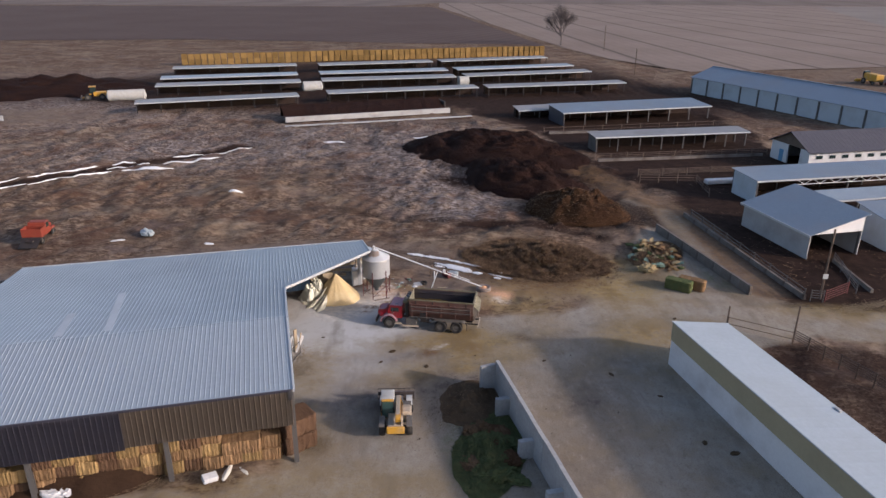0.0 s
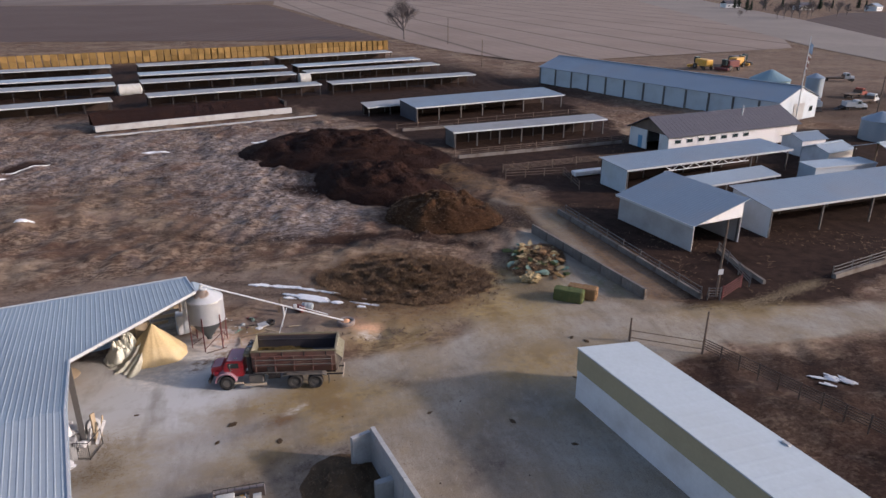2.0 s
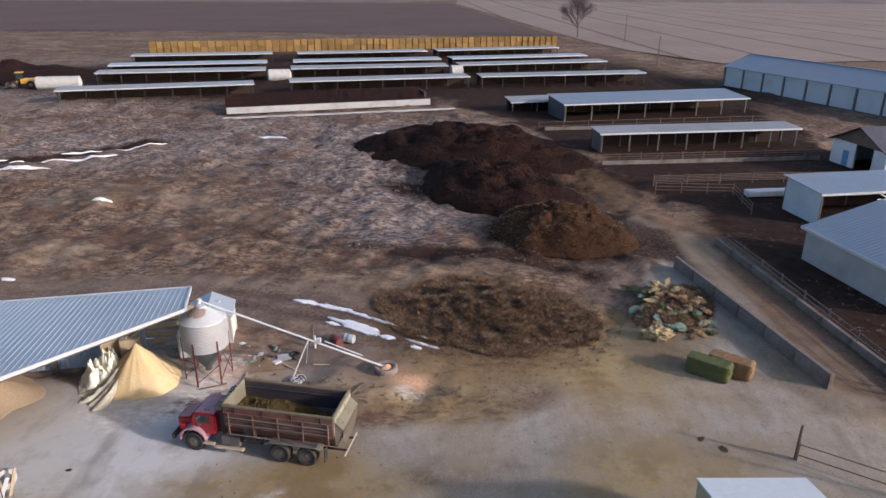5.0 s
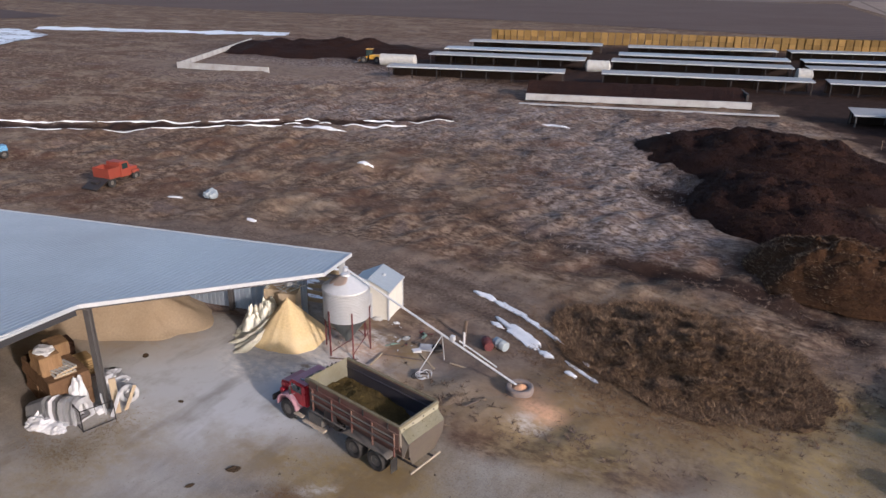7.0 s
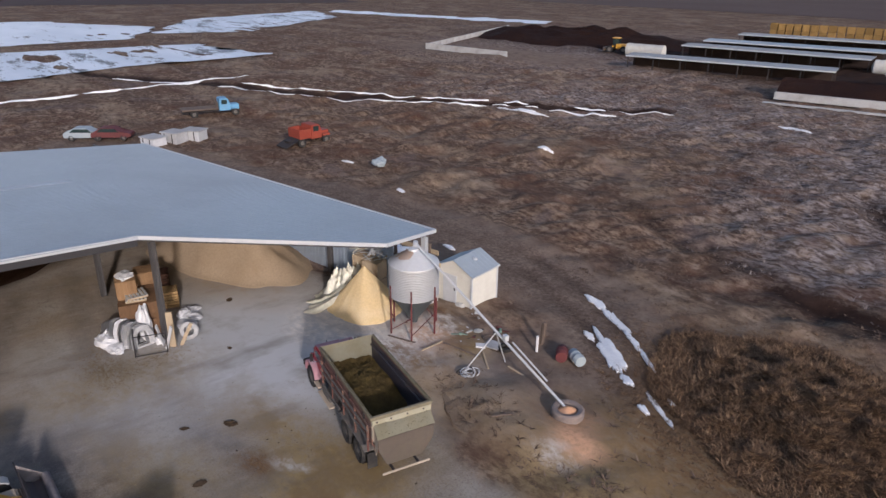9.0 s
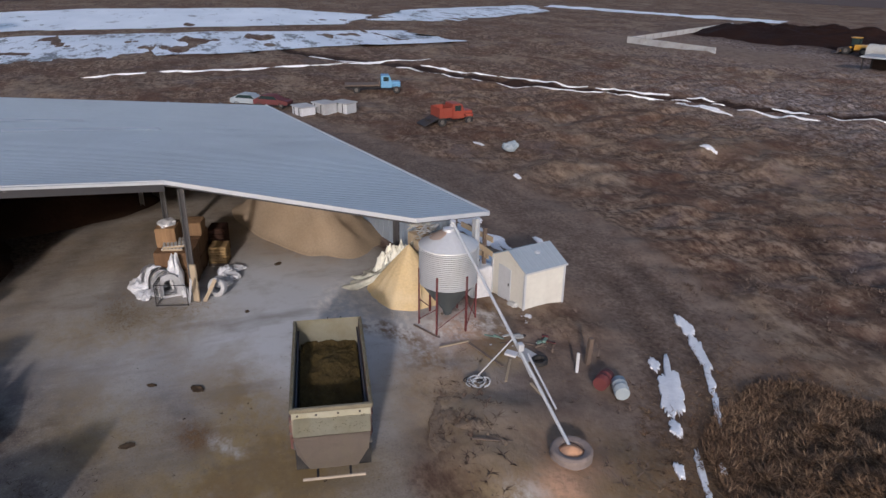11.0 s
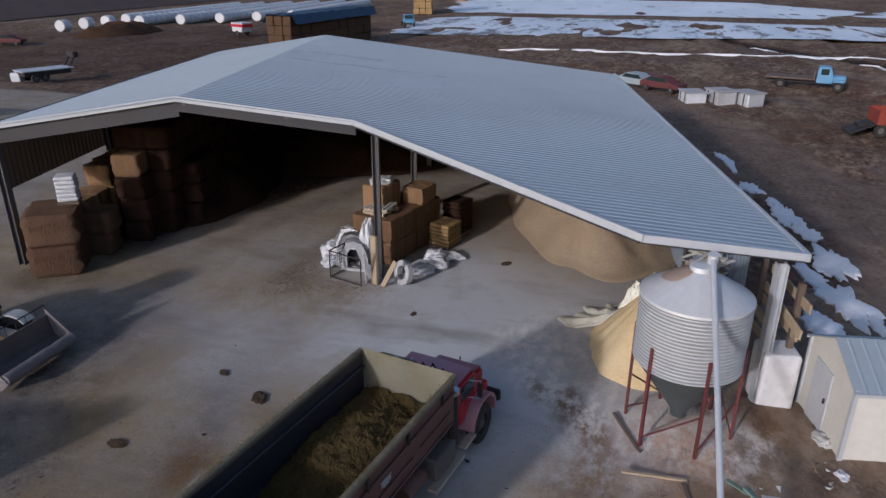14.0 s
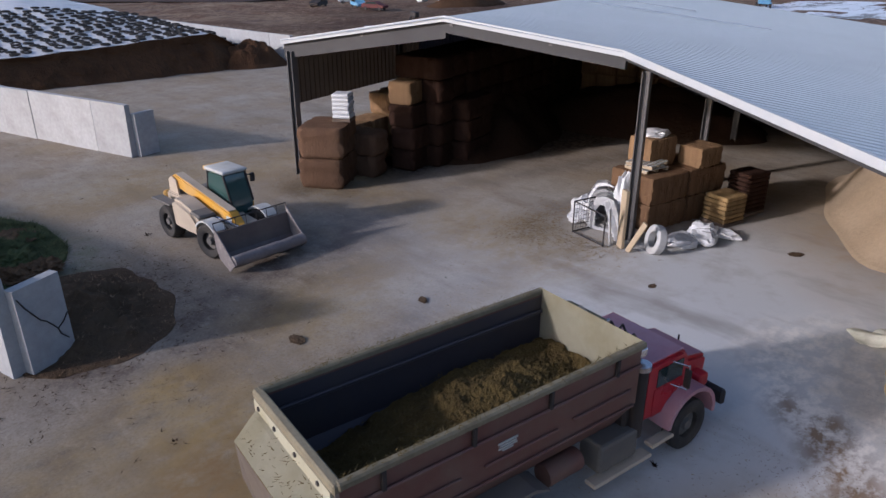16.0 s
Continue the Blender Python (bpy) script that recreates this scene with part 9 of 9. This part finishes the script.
def wildness(x, y):
    w = (reach(x, y, YARD) < -0.6) & (reach(x, y, PENS) < 0) & (reach(x, y, PEN2) < 0)
    clump = np.clip(0.55 + 0.7 * ripple(x, y, 5, 6) + 0.4 * ripple(x, y, 1.6, 2), 0.05, 1)
    barn_x, barn_y = (x + 8.4) * 0.969 + (y - 39.0) * 0.245, -(x + 8.4) * 0.245 + (y - 39.0) * 0.969
    indoors = (barn_x > -25.5) & (barn_x < 8) & (barn_y > -0.5) & (barn_y < 27.6)
    tr = along(x, y, TRACK, 2.9)
    hidden = spot(x, y, 2, 65, 6.5, 3.4, -10)
    return w * ~indoors * clump * (1 - 0.93 * tr) * (1 - 0.75 * hidden) * (1 - along(x, y, STREAM, 1.5))


pts = meadow(80000, -72, 58, 60, 150, wildness)
cold = np.clip(spot(pts[:, 0], pts[:, 1], -4, 106, 13, 21, 10) + spot(pts[:, 0], pts[:, 1], -28, 124, 55, 20, 14) + spot(pts[:, 0], pts[:, 1], 4, 92, 8, 9), 0, 1) > rg.uniform(0, 1, len(pts))
scatter("dry_grass", "tufts of dry brown winter grass", "grass", pts[~cold], rg.uniform(0.14, 0.42, (~cold).sum()), M_TUFT, 9, 1.2, 0.5, 4)
scatter("frosted_grass", "tufts of pale frosted grass", "grass", pts[cold], rg.uniform(0.2, 0.5, cold.sum()), M_TUFTP, 9, 1.2, 0.55, 5)


def on_mound(name, n, size, seed):
    """Points spread over a mound's faces."""
    ob = bpy.data.objects[name]
    me = ob.data
    r = np.random.default_rng(seed)
    co = np.empty(len(me.vertices) * 3)
    me.vertices.foreach_get("co", co)
    co = co.reshape(-1, 3)
    me.calc_loop_triangles()
    tri = np.empty(len(me.loop_triangles) * 3, np.int32)
    me.loop_triangles.foreach_get("vertices", tri)
    tri = tri.reshape(-1, 3)
    A_, B_, C_ = co[tri[:, 0]], co[tri[:, 1]], co[tri[:, 2]]
    area = np.linalg.norm(np.cross(B_ - A_, C_ - A_), axis=1)
    pick = r.choice(len(tri), n, p=area / area.sum())
    u, v = r.uniform(0, 1, (n, 1)), r.uniform(0, 1, (n, 1))
    sw = (u + v) > 1
    u, v = np.where(sw, 1 - u, u), np.where(sw, 1 - v, v)
    p_ = A_[pick] + u * (B_[pick] - A_[pick]) + v * (C_[pick] - A_[pick])
    m = np.array(ob.matrix_basis)
    return p_ @ m[:3, :3].T + m[:3, 3], r.uniform(*size, n)


for nm, n, size, mat_, lb in (("compost_mound.001", 16000, (0.12, 0.42), M_BRUSHB, "straw and stalks on the compost"), ("compost_mound.001", 9000, (0.05, 0.2), M_LITTER, "fine straw on the compost"), ("compost_mound", 3000, (0.12, 0.35), M_LITTER, "stalks on the compost"),
                              ("manure_mound", 3500, (0.10, 0.30), M_CLOD, "clods on the manure"), ("manure_mound.001", 2500, (0.10, 0.28), M_CLOD, "clods on the manure"),
                              ("silage_mound", 900, (0.06, 0.18), M_LITTER, "stalks on the spilled silage"), ("hay_litter", 5000, (0.1, 0.3), M_LITTER, "loose stalks of hay"),
                              ("hay_mound", 5000, (0.08, 0.22), M_GREENB, "stalks of green hay"), ("earth_bank", 700, (0.06, 0.2), M_LITTER, "dry grass on the earth bank")):
    p_, s_ = on_mound(nm, n, size, 9)
    scatter("loose_litter", "loose " + lb, "litter", p_, s_ * 1.3, mat_, 8, 1.0, 0.5, 11, 2.5 if mat_ is M_CLOD else 0.8)
# coarse straw tufts thinning out round the compost
pts = meadow(26000, -2, 24, 63, 84, lambda x, y: np.clip(1.3 * spot(x, y, 10.8, 73.4, 10.5, 8.6, -15) - 0.1, 0, 1) * (reach(x, y, YARD) < 0.5))
scatter("straw_tufts", "coarse brown straw lying round the compost", "straw", pts, rg.uniform(0.1, 0.36, len(pts)), M_BRUSHB, 8, 1.3, 0.45, 15)
# clods and chaff on the yard
cx, cy = rg.uniform(-9, 24, 500), rg.uniform(34, 62, 500)
ok = reach(cx, cy, YARD) > 0.5
cl = np.stack([cx[ok], cy[ok], np.zeros(ok.sum())], -1)
scatter("yard_clods", "small dark clods dropped on the yard", "clod", cl, rg.uniform(0.02, 0.11, len(cl)) * rg.choice((0.6, 1.0, 1.8), len(cl), p=(0.6, 0.33, 0.07)), M_CLOD, 10, 1.0, 0.7, 12, 2.5)
cx, cy = rg.normal(4, 6, 7000), rg.normal(54.5, 3.5, 7000)
ok = (reach(cx, cy, YARD) > 0) & (cx > -8)
ch = np.stack([cx[ok], cy[ok], np.zeros(ok.sum()) + 0.03], -1)
scatter("chaff", "thin straw chaff scattered on the yard", "straw", ch, rg.uniform(0.02, 0.06, len(ch)), blades_material("chaff_blades", (0.22, 0.16, 0.07), (0.34, 0.26, 0.12), (0.42, 0.34, 0.2)), 3, 1.4, 0.15, 13)


def strewn(spots, seed, per, label, material, size=(0.04, 0.12)):
    r = np.random.default_rng(seed)
    pts = []
    for x, y, rx, ry, ang in spots:
        n = int(per * rx * ry)
        p_ = r.normal(0, 0.5, (n, 2)) * (rx, ry)
        c_, s_ = math.cos(radians(ang)), math.sin(radians(ang))
        pts.append(np.stack([x + p_[:, 0] * c_ - p_[:, 1] * s_, y + p_[:, 0] * s_ + p_[:, 1] * c_, np.full(n, 0.035) + r.uniform(0, 0.03, n)], -1))
    pts = np.concatenate(pts)
    scatter("straw_litter", label, "straw", pts, r.uniform(*size, len(pts)), material, 4, 1.5, 0.12, seed)


M_STRAWB = blades_material("loose_straw_blades", (0.20, 0.145, 0.092), (0.29, 0.22, 0.14), (0.38, 0.30, 0.19))
strewn(((-17.5, 37.3, 3, 1.0, 13), (-13.0, 37.9, 2.6, 0.9, 13), (-9.5, 38.4, 1.6, 0.9, 13), (-7.6, 40.6, 1.6, 1.3, 30), (-10.3, 50.6, 1.5, 1.1, 13), (-10.6, 52.4, 1.0, 1.5, 13), (-11.5, 49.8, 2, 1, 0)), 41, 420,
       "loose straw trodden round the barn posts", M_STRAWB)
strewn(((2.8, 46.1, 4.4, 3.2, 75), (1.6, 45.0, 2.0, 1.6, 0)), 44, 90, "crumbs of silage strewn round the heap", M_CRUMB, (0.05, 0.13))
strewn(((-8.6, 42.4, 1.6, 0.9, 30), (-7.4, 41.2, 0.9, 0.9, 0), (-14.2, 52.9, 1.0, 0.5, 168)), 45, 500, "torn straw lying at the foot of the bales", M_STRAWB)
strewn(((10.8, 73.8, 10.5, 8.5, -15), (8.0, 70.5, 6, 3, -20)), 43, 60, "stalks strewn round the compost", M_LITTER, (0.06, 0.2))
strewn(((40, 62.3, 2.8, 0.8, 15), (42.5, 62.9, 2.4, 0.8, 15), (45, 63.8, 2.6, 0.9, 18), (47.5, 64.6, 2.0, 0.8, 18), (38.2, 61.6, 1.8, 0.8, 10), (21.5, 68.5, 2.5, 3, 0), (24, 73, 3, 4, 0)), 42, 420,
       "pale straw strewn along the pens", M_STRAWB, (0.05, 0.16))


# dung clods lying on the yard
for i, (x, y, r_, h_) in enumerate(((21.2, 45.0, 0.55, 0.12), (21.9, 59.6, 0.25, 0.1), (22.8, 58.8, 0.3, 0.1), (24.6, 47.7, 0.35, 0.1), (20.0, 40.4, 0.4, 0.1), (18.4, 41.5, 0.3, 0.08), (19.9, 54.1, 0.2, 0.08), (23.0, 40.2, 0.35, 0.1),
                                   (-3.4, 53.3, 0.35, 0.12), (-0.5, 51.0, 0.3, 0.08), (-14.8, 57.6, 0.28, 0.1), (-9.5, 55.6, 0.2, 0.06), (-4.2, 51.6, 0.22, 0.06), (14, 50, 0.3, 0.08), (17, 47, 0.25, 0.08), (9, 52, 0.22, 0.06))):
    sack(pose(x, y, 0, 0, 0, i * 50), r_ * 1.5, r_ * 0.9, h_ * 0.5, M_SPILL, 300 + i, "small dark clod of dung dropped on the yard", "clods on the yard", "dung_clod", 1.6)
# chaff and crumbs where feed was spilled
for i, (mx, my, sx, sy, n) in enumerate(((2.6, 50.6, 1.0, 0.7, 900), (3.2, 54.2, 2.2, 1.6, 1800), (-5.6, 61.7, 1.3, 0.9, 900), (-2.0, 62.6, 2.2, 1.2, 1500), (-9.5, 50.8, 1.4, 1.2, 600), (-0.4, 53.2, 0.6, 0.4, 900))):
    p_ = np.stack([rg.normal(mx, sx, n), rg.normal(my, sy, n), np.full(n, 0.03)], -1)
    scatter("chaff", "feed crumbs and stalks scattered on the yard", "straw", p_, rg.uniform(0.015, 0.05, n), M_LITTER, 3, 1.4, 0.2, 40 + i)
# trampled straw in the pens
px_, py_ = rg.uniform(33, 78, 9000), rg.uniform(62, 126, 9000)
ok = (reach(px_, py_, PENS) > 0.8) & (ripple(px_, py_, 6, 4) + 0.5 * ripple(px_, py_, 2.0, 2) > 0.15)
p_ = np.stack([px_[ok], py_[ok], relief(px_[ok], py_[ok]) + 0.03], -1)
scatter("pen_straw", "trampled straw on the mud of the pens", "straw", p_, rg.uniform(0.08, 0.32, len(p_)), M_LITTER, 5, 1.5, 0.2, 71)
